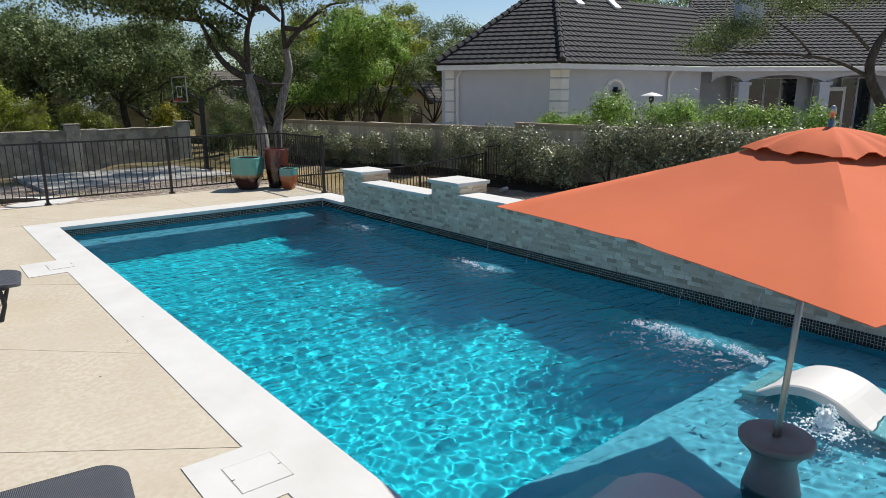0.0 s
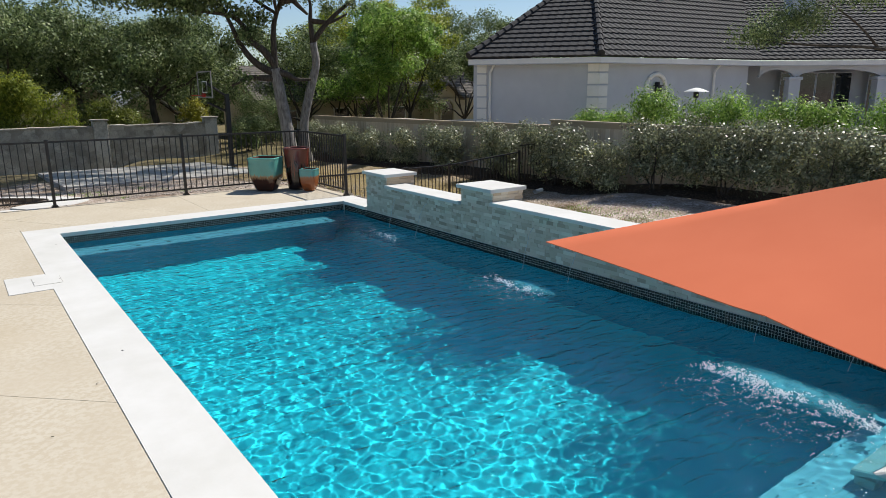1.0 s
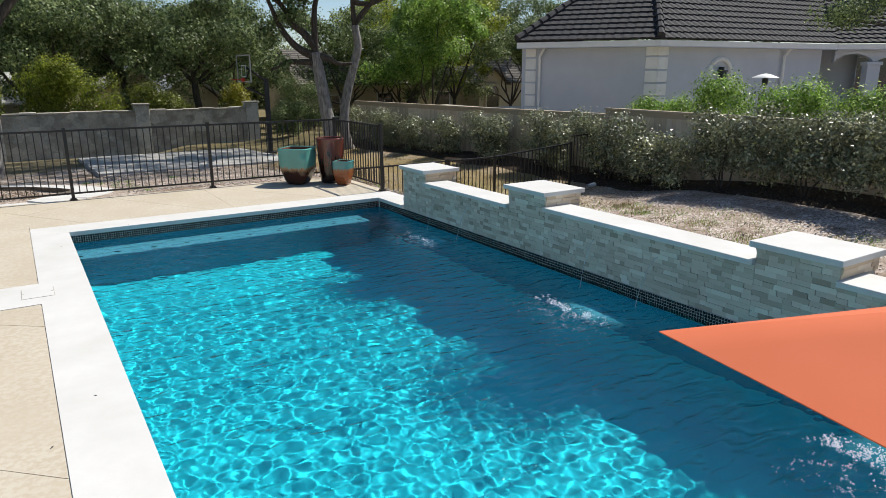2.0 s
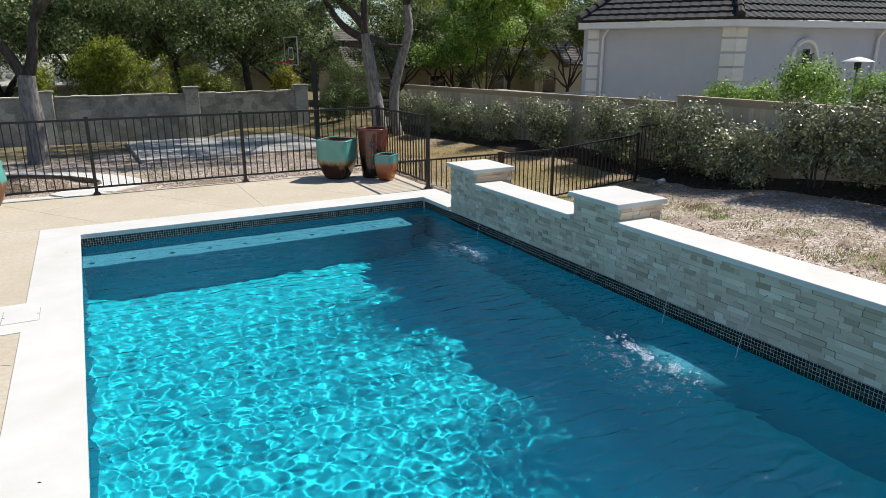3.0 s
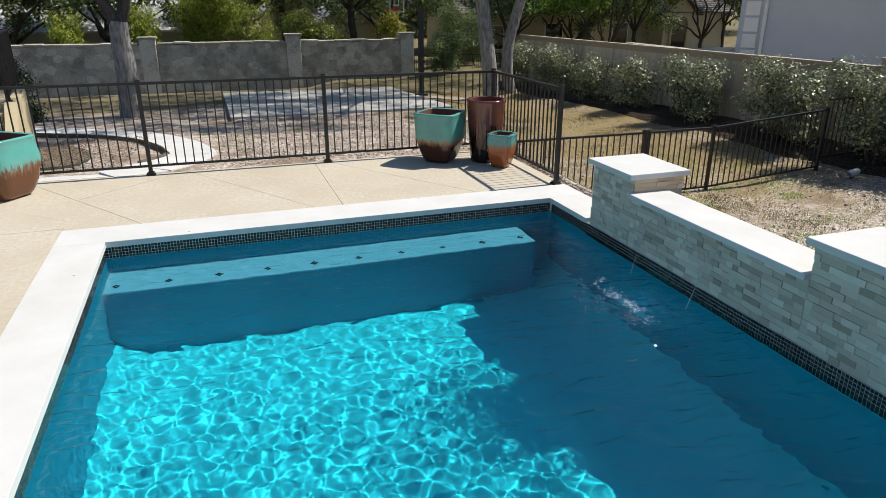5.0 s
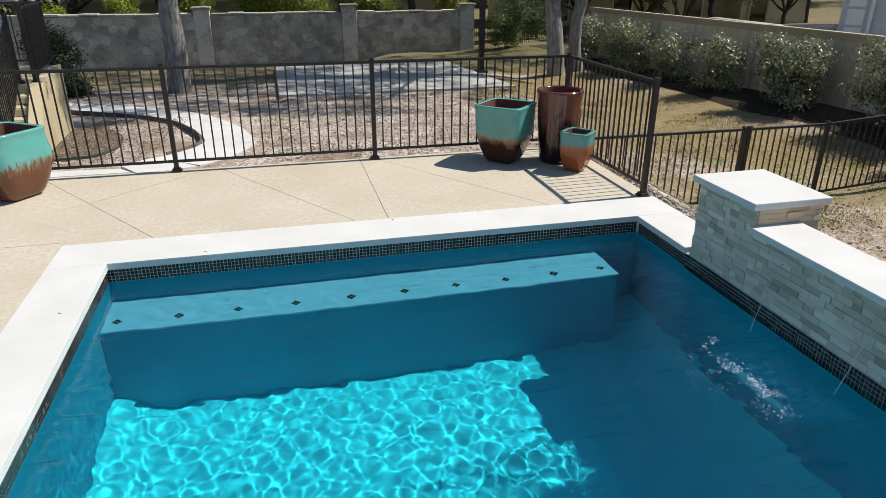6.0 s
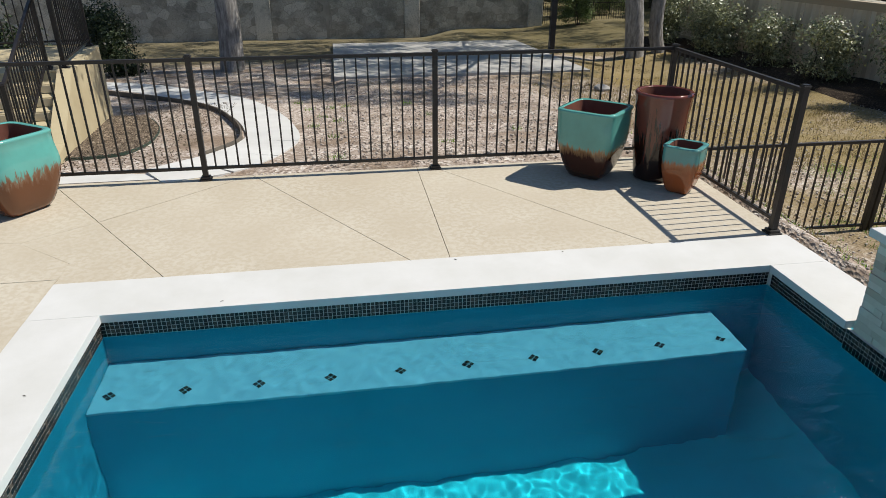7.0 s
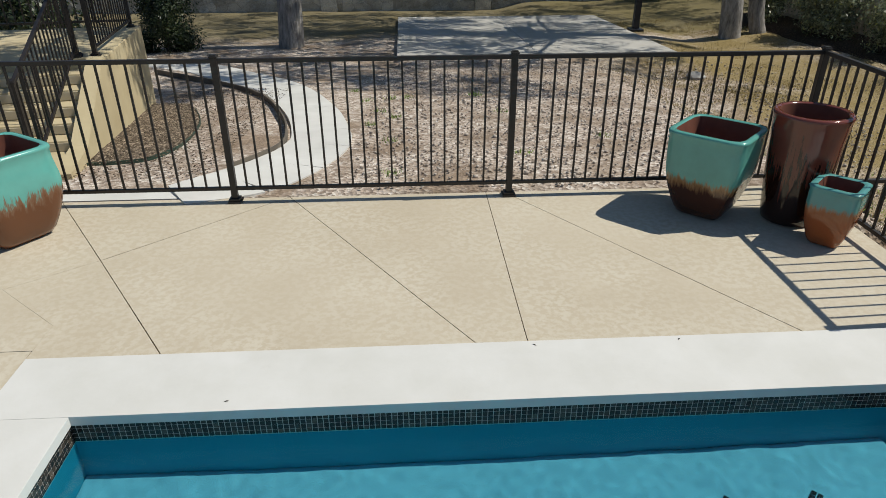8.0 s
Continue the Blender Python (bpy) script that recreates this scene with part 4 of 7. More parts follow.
part("core", bm, mat_simple("weathered_lime_mortar", (0.24, 0.22, 0.185), (0.42, 0.385, 0.33), 0.95, 1.5, grain=30, bump=0.5), swall, "weathered recessed lime mortar")
for px, top in ((-14.2, 0.3), (-8.0, 0.38), (-1.25, 0.50), (5.15, 0.56), (10.75, 0.55)):
    bm = boxed(px - 0.34, px + 0.34, WY - 0.09, WY + 0.45, -2.6, top, 0.03)
    box(bm, px - 0.40, px + 0.40, WY - 0.15, WY + 0.5, top, top + 0.09, 0.025)
    part("pillar", bm, M["wall_stone"], swall, "square limestone pillar with a flat cap")


def clip(poly2, mx, my, nx, ny):
    """Cuts a plan polygon to the side of a line that its normal points away from."""
    out = []
    for (ax, ay), (bx, by) in zip(poly2, poly2[1:] + poly2[:1]):
        da, db = (ax - mx) * nx + (ay - my) * ny, (bx - mx) * nx + (by - my) * ny
        if da <= 0:
            out.append((ax, ay))
        if da * db < 0:
            t = da / (da - db)
            out.append((ax + (bx - ax) * t, ay + (by - ay) * t))
    return out


def rubble(bm, x0, x1, z0, z1, rnd, single=None):
    """Irregular fitted stones over a stretch of wall, each the cell round one place of a loose grid."""
    w, h = 0.44, 0.27
    nx, nz = max(1, int((x1 - x0) / w)), max(1, int((z1 - z0) / h))
    seeds = {}
    for i in range(-1, nx + 1):
        for k in range(-1, nz + 1):
            seeds[i, k] = (x0 + (x1 - x0) * (i + 0.5 + rnd.uniform(-0.38, 0.38) + (0.5 if k % 2 else 0)) / nx, z0 + (z1 - z0) * (k + 0.5 + rnd.uniform(-0.32, 0.32)) / nz)
    for (i, k), (sx, sz) in seeds.items():
        cell = [(x0, z0), (x1, z0), (x1, z1), (x0, z1)]
        if not (x0 < sx < x1 and z0 < sz < z1):
            continue
        for di in (-2, -1, 0, 1, 2):
            for dk in (-2, -1, 0, 1, 2):
                o = seeds.get((i + di, k + dk))
                if o is None or (di == 0 and dk == 0):
                    continue
                # stones are wider than high
                vx, vz = (o[0] - sx) * 0.62, o[1] - sz
                cell = clip(cell, (o[0] + sx) / 2, (o[1] + sz) / 2, vx, vz)
                if len(cell) < 3:
                    break
            if len(cell) < 3:
                break
        if len(cell) < 3:
            continue
        cx, cz = sum(p[0] for p in cell) / len(cell), sum(p[1] for p in cell) / len(cell)
        d = rnd.uniform(-0.012, 0.012)
        tgt = bm if single is None else bmesh.new()
        rings = []
        for inset, yy in ((0.005, WY + 0.035), (0.007, WY - d + 0.006), (0.026, WY - d)):
            rings.append([tgt.verts.new((px + (cx - px) * min(inset / max(math.hypot(cx - px, cz - pz), 0.05), 0.5), yy, pz + (cz - pz) * min(inset / max(math.hypot(cx - px, cz - pz), 0.05), 0.5))) for px, pz in cell])
        for a, b in zip(rings, rings[1:]):
            for q in range(len(cell)):
                r = (q + 1) % len(cell)
                tgt.faces.new((a[q], a[r], b[r], b[q]))
        tgt.faces.new(rings[-1])
        if single is not None:
            part("stone", tgt, M["wall_stone_one"], single)


M["wall_stone_one"] = mat_lichen("lichened_limestone_block", False)
rnd = random.Random(3)
bm = bmesh.new()
rubble(bm, -20.0, 1.4, -2.45, 0.22, rnd)
tagged(part("stones", bm, M["wall_stone"], swall), kind="stuff")
rubble(None, 1.5, 4.8, -2.05, 0.26, rnd, swall)
rubble(None, 5.5, 10.4, -2.05, 0.28, rnd, swall)
for a, b in ((-20.0, -8.4), (-7.6, -1.65), (-0.85, 4.75), (5.55, 10.35)):
    n = int((b - a) / 0.7)
    for i in range(n):
        s, e = a + (b - a) * i / n, a + (b - a) * (i + 1) / n - 0.012
        dz = rnd.uniform(-0.025, 0.025)
        part("cap_stone", boxed(s, e, WY - 0.06 + rnd.uniform(-0.02, 0.02), WY + 0.45, 0.25 + dz, 0.34 + dz, 0.02), M["wall_stone_one"], swall)

# low iron fence and street seen past the wall's end
street_fence = tagged(base("street_fence", 0, 0, 0), "low black iron fence at the back of the yard", "fence")
fence_run(street_fence, (11.2, 26.9, -1.75), (13.6, 26.9, -1.75), 1.25, 0.1, 20, True, True)
fence_run(street_fence, (13.6, 26.9, -1.75), (16.0, 26.9, -1.75), 1.25, 0.1, 20, False, True)
tagged(obj("road", boxed(2.0, 60.0, 31.0, 36.5, -1.9, -1.60), M["concrete"]), "pale sunlit street beyond the garden", "road", kind="structure")

# ---- cedar fence along the side ----
cedar = tagged(base("cedar_fence", 0, 0, 0), "weathered cedar privacy fence with a flat cap rail", "fence")
M["cedar_board"] = mat_pieces("weathered_cedar_board", [(0.0, (0.50, 0.40, 0.29)), (0.5, (0.60, 0.50, 0.38)), (1.0, (0.70, 0.60, 0.47))], 0.9, grain=18, vary=0.25)
CX = 13.5
board_mesh = bpy.data.meshes.new("board")
tmp = boxed(-0.012, 0.012, -0.068, 0.068, 0.0, 1.72)
tmp.to_mesh(board_mesh)
tmp.free()
board_mesh.materials.append(M["cedar_board"])
rnd = random.Random(8)
y = -7.5
while y < 19.0:
    ob = new("board", board_mesh)
    ob.parent = cedar
    zt = 1.16 if y < 2.9 else 1.0 - 0.012 * (y - 2.9)
    ob.matrix_basis = pose(CX + rnd.uniform(-0.006, 0.006), y, zt - 1.75 + rnd.uniform(-0.01, 0.01), 0, 0, 0)
    y += 0.142
for y0, y1, z0, z1 in ((-7.6, 2.9, 1.16, 1.16), (2.92, 19.1, 1.0, 0.81)):
    bm = slab(bmesh.new(), [(CX - 0.10, y0, z0 + 0.04), (CX + 0.08, y0, z0 + 0.04), (CX + 0.08, y1, z1 + 0.04), (CX - 0.10, y1, z1 + 0.04)], 0.045)
    part("cap_rail", bm, M["wood"], cedar, "flat weathered cap board")
    bm = slab(bmesh.new(), [(CX - 0.035, y0, z0 - 0.01), (CX - 0.014, y0, z0 - 0.01), (CX - 0.014, y1, z1 - 0.01), (CX - 0.035, y1, z1 - 0.01)], 0.13)
    part("fascia", bm, M["wood"], cedar)
    bm = slab(bmesh.new(), [(CX - 0.04, y0, z0 - 1.62), (CX - 0.014, y0, z0 - 1.62), (CX - 0.014, y1, z1 - 1.62), (CX - 0.04, y1, z1 - 1.62)], 0.2)
    part("kickboard", bm, M["wood"], cedar)

# ---- shrubs and trees ----
hedge_rows = [(17.4, 0.9, 1.6, 1900), (14.6, 1.5, 1.5, 3000), (12.0, 0.8, 1.3, 1500), (9.7, 0.75, 1.35, 1500), (7.2, 1.25, 1.5, 2900), (4.2, 1.3, 1.6, 3000), (1.9, 1.1, 1.7, 2800), (0.2, 0.8, 1.2, 1700),
              (-1.6, 1.1, 1.75, 3000), (-3.4, 1.15, 1.8, 3000), (-5.3, 1.2, 1.8, 3000), (-7.0, 1.1, 1.7, 2200)]
for i, (y, r, h, c) in enumerate(hedge_rows):
    shrub("hedge_shrub", 12.55, y, gz(12.55, y), 0.60, r * (0.9 if y < 2.9 else 0.64), h + (-0.12 if y < 0 else 0.1 if y < 2.9 else 0.02), int(c * 3.7), "hedge_leaf", 40 + i, "glossy grey-green hedge shrub against the cedar fence", 0.072, group="hedge along the cedar fence", lobes=22, skirt=0.34 if y < 0 else 0.24, boxy=True)
wall_rows = [(-11.5, 1.6, 2.6, "oak_leaf"), (-7.6, 1.5, 3.0, "yellow_leaf"), (-4.6, 1.2, 3.5, "yellow_leaf"), (-1.5, 1.1, 3.9, "yellow_leaf"), (2.0, 2.9, 4.85, "yellow_leaf"), (6.6, 2.1, 3.9, "olive_leaf"), (10.5, 1.2, 3.5, "gold_leaf")]
M["olive_leaf"] = mat_leaf("olive_green_leaf", [(0.0, (0.07, 0.10, 0.015)), (0.6, (0.22, 0.27, 0.04)), (1.0, (0.42, 0.44, 0.09))], trans=0.42)
M["gold_leaf"] = mat_leaf("golden_green_leaf", [(0.0, (0.14, 0.14, 0.012)), (0.6, (0.36, 0.34, 0.03)), (1.0, (0.56, 0.52, 0.07))], trans=0.42)
for i, (x, r, h, lf) in enumerate(wall_rows):
    shrub("upright_shrub", x, 28.3, -1.9, r, 1.1, h, 26000 if r > 2.0 else 9000, lf, 70 + i, "sunlit yellow-green upright shrub behind the stone wall", 0.085, 1.7, "shrubs behind the stone wall", 16, 0.3)
for i, (x, y, h, r) in enumerate([(12.3, 25.2, 2.0, 1.2), (13.9, 29.0, 3.6, 1.6), (15.6, 29.5, 3.0, 1.3)]):
    shrub("shrub", x, y, gz(x, y), r, 1.0, h, 8000, "oak_leaf", 90 + i, "leafy green shrub at the end of the stone wall", 0.085, lobes=14)
for i, (x, y, h, r) in enumerate([(-6.0, 11.8, 2.6, 1.8), (-9.2, 11.2, 3.0, 2.0), (-12.5, 12.5, 3.2, 2.2)]):
    shrub("shrub", x, y, gz(x, y), r, 1.3, h, 5200, "dark_leaf", 120 + i, "dark dense evergreen shrub behind the terrace railing", 0.12)
shrub("shrub", -4.3, 15.3, gz(-4.3, 15.3), 0.95, 0.95, 1.95, 15000, "dark_leaf", 97, "dark rounded evergreen shrub beside the stairs", 0.075, lobes=20, skirt=0.12)
for i, (x, y, h) in enumerate([(16.6, 3.6, 1.5), (16.8, 1.6, 2.0), (17.6, 0.0, 1.9), (18.4, -1.8, 1.7), (19.0, -3.4, 1.6), (20.5, -5.6, 1.6), (21.8, -7.2, 1.5)]):
    shrub("garden_shrub", x, y, 0.0, 1.15, 1.3, h + 0.1, 11000, "bright_leaf", 100 + i, "loose bright green shrub in the neighbouring garden", 0.075, 1.2, "shrubs before the neighbouring house", 16)

back = [(-21, 33, 8.0, 4.6), (-14.5, 35, 8.3, 4.6), (-8.5, 33, 7.4, 4.2), (-3.5, 36, 7.8, 4.4), (1.5, 34, 8.0, 4.5), (6.0, 38, 8.4, 4.2), (9.5, 33, 7.6, 4.0), (13.5, 40, 8.6, 4.2), (-27, 30, 8, 5), (-12, 46, 10, 5), (3, 50, 10.5, 5), (14, 52, 10, 5)]
for i, (x, y, h, r) in enumerate(back):
    oak(x, y, -1.9, h + 0.2, r * 1.15, 34000, 200 + i, size=0.18, low=0.46 if i in (5, 6) else 0.2, label="dark green live oak with a broad crown behind the stone wall", radius=0.25)
for i, (x, y, h, r, lf) in enumerate([(22.8, 27.6, 9.4, 3.0, "bright_leaf"), (24.5, 38, 9.6, 3.2, "yellow_leaf"), (30.0, 42, 10.2, 3.4, "yellow_leaf"), (34, 47, 11, 4, "oak_leaf"), (40, 38, 11.0, 4, "oak_leaf"), (46, 30, 10.5, 4.2, "oak_leaf"), (24, 33.5, 7, 3, "oak_leaf"), (38, 17, 11.5, 4.4, "oak_leaf"), (37, 22, 9.5, 3.6, "oak_leaf"), (28.5, 33, 10.5, 3.4, "yellow_leaf"), (19.5, 33.5, 8.2, 3.6, "oak_leaf"), (33, 32, 8.0, 3.2, "oak_leaf")]):
    oak(x, y, -1.9, h, r * 1.15, 36000 if i in (0, 1, 2, 9) else 18000, 230 + i, lf, size=0.18, low=0.08 if i == 0 else 0.2, name="shade_tree", label="leafy green tree beside the far houses", radius=0.16)


def yard_oak(x, y, trunk, limbs, blobs, seed, r, label, leaf_size=0.13):
    """An oak with a known trunk line and main limbs; its crown over the yard holds added, unseen clumps for shade."""
    z = gz(x, y)
    tree = tagged(base("oak_tree", x, y, z), label, "tree", "oaks in the yard")
    bm = bmesh.new()
    pts = spline([(0, 0, -0.2)] + trunk, 4)
    tube(bm, pts, [r * (1.3 if i == 0 else 1.12 - 0.35 * i / len(pts)) for i in range(len(pts))], 14)
    part("trunk", bm, M["bark"], tree, smooth=True, local=True)
    for limb in limbs:
        bm = bmesh.new()
        p = spline(limb, 4)
        r0 = r * (0.62 if limb[-1][2] < 8.5 else 0.26)
        tube(bm, p, [r0 * (1 - 0.75 * i / len(p)) for i in range(len(p))], 9)
        # limbs are coloured darker than the trunk to stand for backlit leaf shade
        part("limb", bm, M["bark_dark"], tree, smooth=True, local=True)
    leaf_mesh("crown", blobs, leaf_size, M["oak_leaf"], tree, seed, shell=0.2, clump=18)
    return tree


yard_oak(10.9, 16.0, [(-0.08, 0.03, 0.8), (-0.24, 0.11, 2.2), (-0.38, 0.16, 3.2), (-0.5, 0.21, 4.1)],
         [[(-0.5, 0.21, 3.9), (-0.49, 0.21, 4.7), (-0.45, 0.19, 5.8), (-0.18, 0.08, 6.7), (0.15, -0.05, 7.6)],
          [(-0.48, 0.2, 3.9), (-1.04, 0.42, 4.2), (-1.45, 0.57, 4.6), (-1.82, 0.68, 5.2), (-2.02, 0.74, 5.75), (-2.3, 0.82, 6.4), (-2.7, 0.9, 7.2)],
          [(-0.5, 0.21, 4.3), (-0.9, 0.37, 4.85), (-1.3, 0.51, 5.2), (-1.6, 0.6, 5.8), (-2.05, 0.75, 6.2), (-2.9, 0.95, 6.3), (-4.2, 1.3, 6.5)],
          [(-0.42, 0.18, 3.95), (-0.03, 0.0, 3.85), (0.31, -0.14, 3.66), (0.85, -0.4, 3.66)],
          [(-0.15, 0.06, 6.8), (0.28, -0.13, 6.86), (0.52, -0.24, 6.64), (0.85, -0.4, 6.3)],
          [(-0.42, 0.18, 3.7), (-0.96, 0.39, 3.72), (-1.51, 0.59, 3.73), (-2.2, 0.8, 3.4)],
          # long limbs from here on are added out of view, under the shading clumps
          [(-0.3, 0.1, 6.3), (-2.0, -3.0, 7.6), (-4.0, -5.2, 8.6), (-5.8, -5.4, 9.0)],
          [(-0.3, 0.1, 6.3), (-3.0, 3.5, 8.6), (-6.5, 6.0, 9.0), (-9.8, 7.0, 9.3)],
          [(-0.2, 0.1, 6.5), (1.5, 3.5, 8.6), (2.8, 7.5, 9.2)],
          [(-0.3, 0.1, 6.4), (-0.6, -3.2, 7.9), (-1.2, -6.5, 9.1)]],
         [(-3.4, 2.6, 7.2, 2.0, 2.0, 0.8, 1900), (-5.0, 1.6, 6.9, 1.9, 1.9, 0.8, 1900), (-6.2, 3.2, 7.2, 2.0, 2.0, 0.8, 1500), (0.2, 0.2, 8.2, 2.2, 2.2, 0.9, 2000), (-1.6, -1.2, 7.9, 2.0, 2.0, 0.8, 1700), (-3.6, -0.6, 8.0, 2.0, 2.0, 0.8, 1700), (-1.0, -3.6, 8.6, 1.8, 1.8, 0.7, 1500), (-1.2, -6.8, 9.4, 1.5, 1.5, 0.6, 1300), (-3.6, -5.6, 9.0, 1.5, 1.5, 0.6, 1300), (-6.2, -5.4, 9.2, 1.2, 1.2, 0.5, 900),
          (-2.6, 0.9, 6.7, 0.7, 0.7, 0.35, 900), (-1.7, 0.6, 6.3, 0.5, 0.5, 0.3, 500), (-1.4, 0.5, 5.5, 0.45, 0.45, 0.25, 420), (-0.3, 0.1, 7.0, 0.6, 0.6, 0.3, 500), (-2.1, 0.8, 4.9, 0.5, 0.5, 0.3, 420), (-3.6, 1.2, 6.6, 0.8, 0.8, 0.35, 900), (-0.9, 0.5, 6.2, 0.4, 0.4, 0.25, 300), (-4.3, 1.5, 5.7, 0.7, 0.7, 0.3, 600), (-1.5, 0.6, 3.7, 0.35, 0.35, 0.15, 160)] +
         # unseen clumps added above the view only to dapple the yard with shade
         [(ux, uy, 8.6 + 0.5 * math.sin(ux * 3 + uy), 0.95, 0.95, 0.4, 420) for ux, uy in [(-7.4 + 1.9 * i + 0.5 * math.sin(3 * k), -5.4 + 2.1 * k + 0.6 * math.sin(2 * i)) for i in range(4) for k in range(3)]]
         + [(ux, uy, 8.4 + 0.5 * math.sin(ux * 3 + uy), 1.2, 1.2, 0.45, 560) for ux, uy in [(-4.6 + 2.4 * i + 0.6 * math.sin(3 * k), 1.0 + 2.2 * k + 0.6 * math.sin(2 * i)) for i in range(4) for k in range(4)]]
         + [(ux, uy, 9.2 + 0.5 * math.sin(ux * 3 + uy), 1.3, 1.3, 0.45, 800) for ux, uy in [(-10.4 + 2.5 * i + 0.6 * math.sin(3 * k), 3.2 + 2.0 * k + 0.6 * math.sin(2 * i)) for i in range(9) for k in range(4)]],
         301, 0.27, "grey-barked live oak with a forked trunk in the yard", 0.16)
yard_oak(11.85, 16.2, [(-0.2, 0.1, 0.6), (-0.2, 0.1, 1.7), (0.0, 0.0, 2.7), (0.26, -0.13, 3.7), (0.38, -0.19, 4.3), (0.3, -0.14, 5.1)],
         [[(0.3, -0.14, 4.9), (0.24, -0.12, 6.0), (0.26, -0.13, 6.7), (0.1, 0.0, 7.8)], [(0.29, -0.14, 5.15), (0.76, -0.39, 5.8), (1.21, -0.64, 6.3), (1.65, -0.91, 6.7), (2.07, -1.19, 7.0), (2.62, -1.59, 7.1)], [(0.27, -0.14, 6.0), (0.76, -0.39, 5.95), (1.09, -0.57, 6.0), (1.6, -0.9, 6.3)]],
         [(0.2, 0.2, 8.2, 1.9, 1.9, 0.8, 1500), (1.7, -0.95, 6.75, 0.45, 0.45, 0.2, 300), (2.5, -1.5, 7.15, 0.5, 0.5, 0.2, 300), (1.0, 1.8, 7.8, 1.6, 1.6, 0.7, 1200), (1.0, -3.4, 8.2, 1.9, 1.9, 0.7, 1500), (0.9, -0.5, 6.6, 0.5, 0.5, 0.3, 320)],
         302, 0.2, "slender pale-barked live oak leaning beside its neighbour", 0.13)
yard_oak(-1.25, 15.9, [(0.07, 0, 1.1), (0.04, 0, 2.3), (0.07, 0, 2.8)],
         [[(0.05, 0, 2.6), (-0.25, 0, 3.3), (-0.55, -0.05, 3.9), (-0.66, -0.06, 4.5), (-0.9, 0.1, 6.0), (-1.3, 0.3, 7.0)], [(0.08, 0, 2.6), (0.32, 0.02, 3.4), (0.44, 0.02, 4.1), (0.6, 0.03, 4.7), (1.0, 0.0, 6.0), (1.6, 0, 7.2)], [(0.6, 0, 4.7), (1.6, 0.4, 6.0), (2.8, 0.8, 6.9)]],
         # the clumps far from the trunk are unseen, added to shade stair and terrace
         [(-1.4, 0.4, 7.2, 1.9, 1.9, 0.9, 1900), (0.6, -0.3, 7.4, 1.8, 1.8, 0.9, 1800), (2.6, 0.8, 7.2, 1.7, 1.7, 0.8, 1600), (4.6, -0.9, 7.6, 1.9, 1.9, 0.8, 1500), (1.6, -3.4, 7.6, 2.0, 2.0, 0.8, 1700), (6.4, -3.6, 7.8, 1.8, 1.8, 0.8, 1300), (-1.6, -3.2, 7.4, 1.6, 1.6, 0.7, 1500), (-0.6, -6.0, 7.8, 1.5, 1.5, 0.6, 1300), (2.6, -6.6, 8.0, 1.2, 1.2, 0.5, 1900), (3.4, -8.2, 8.0, 1.2, 1.2, 0.5, 1900), (4.6, -7.0, 8.1, 1.2, 1.2, 0.5, 1800), (3.0, -10.0, 8.2, 1.1, 1.1, 0.5, 1800), (1.0, -8.6, 8.0, 1.2, 1.2, 0.5, 1800), (-0.6, -9.6, 8.2, 1.2, 1.2, 0.5, 1000)] +
         # a further unseen grid of clumps, added to shade the back yard
         [(ux, uy, 8.0 + 0.6 * math.sin(ux * 2 + uy), 1.25, 1.25, 0.5, 620) for ux, uy in [(1.6 + 2.5 * i + 0.7 * math.sin(3 * k), -3.0 + 2.3 * k + 0.7 * math.sin(2 * i)) for i in range(4) for k in range(5)]],
         303, 0.31, "grey-barked live oak forking over the yard", 0.13)


def house_oak():
    """A dark oak whose bough reaches in before the neighbouring roof."""
    x, y = 20.4, -4.65
    tree = tagged(base("oak_tree", x, y, 0), "dark live oak reaching before the grey house", "tree", "oaks in the yard")
    rt, fw = Vector((0.78, -0.62, 0)), Vector((0.62, 0.78, 0))
    for pts, r in (([(0.75, 0, -0.3), (0.6, 0, 1.4), (0.0, 0, 2.6), (0.1, 0, 3.4), (0.5, 0, 4.2), (0.5, 0, 6.0)], 0.19),
                   ([(0.0, 0, 2.5), (-0.7, 0.1, 2.95), (-1.5, 0.2, 3.15), (-2.4, 0.3, 3.2), (-3.3, 0.2, 3.3)], 0.06),
                   ([(-0.1, 0, 3.3), (-0.8, -0.2, 4.0), (-1.6, -0.3, 4.4)], 0.055), ([(-1.2, 0.2, 3.1), (-1.7, 0.1, 3.7), (-2.4, 0, 4.3)], 0.04)):
        bm = bmesh.new()
        p = spline([tuple(rt * (a * 1.35 if a < 0 else a) + fw * b + Vector((0, 0, c))) for a, b, c in pts], 4)
        tube(bm, p, [r * (1 - 0.7 * i / len(p)) for i in range(len(p))], 9)
        part("trunk" if r > 0.15 else "limb", bm, M["bark_dark"], tree, smooth=True, local=True)
    blobs = []
    for a, c, r, n in ((-2.9, 3.9, 0.8, 2600), (-3.6, 3.5, 0.6, 1500), (-1.7, 4.6, 0.8, 2400), (-0.5, 4.9, 0.8, 2200), (0.5, 6.0, 1.1, 2600), (-2.6, 4.9, 0.7, 1600)):
        v = rt * (a * 1.35 if a < 0 else a)
        blobs.append((v.x, v.y, c, r * 1.25, r * 1.25, r * 0.65, int(n * 1.4)))
    leaf_mesh("crown", blobs, 0.07, M["oak_leaf"], tree, 311, shell=0.15)


house_oak()


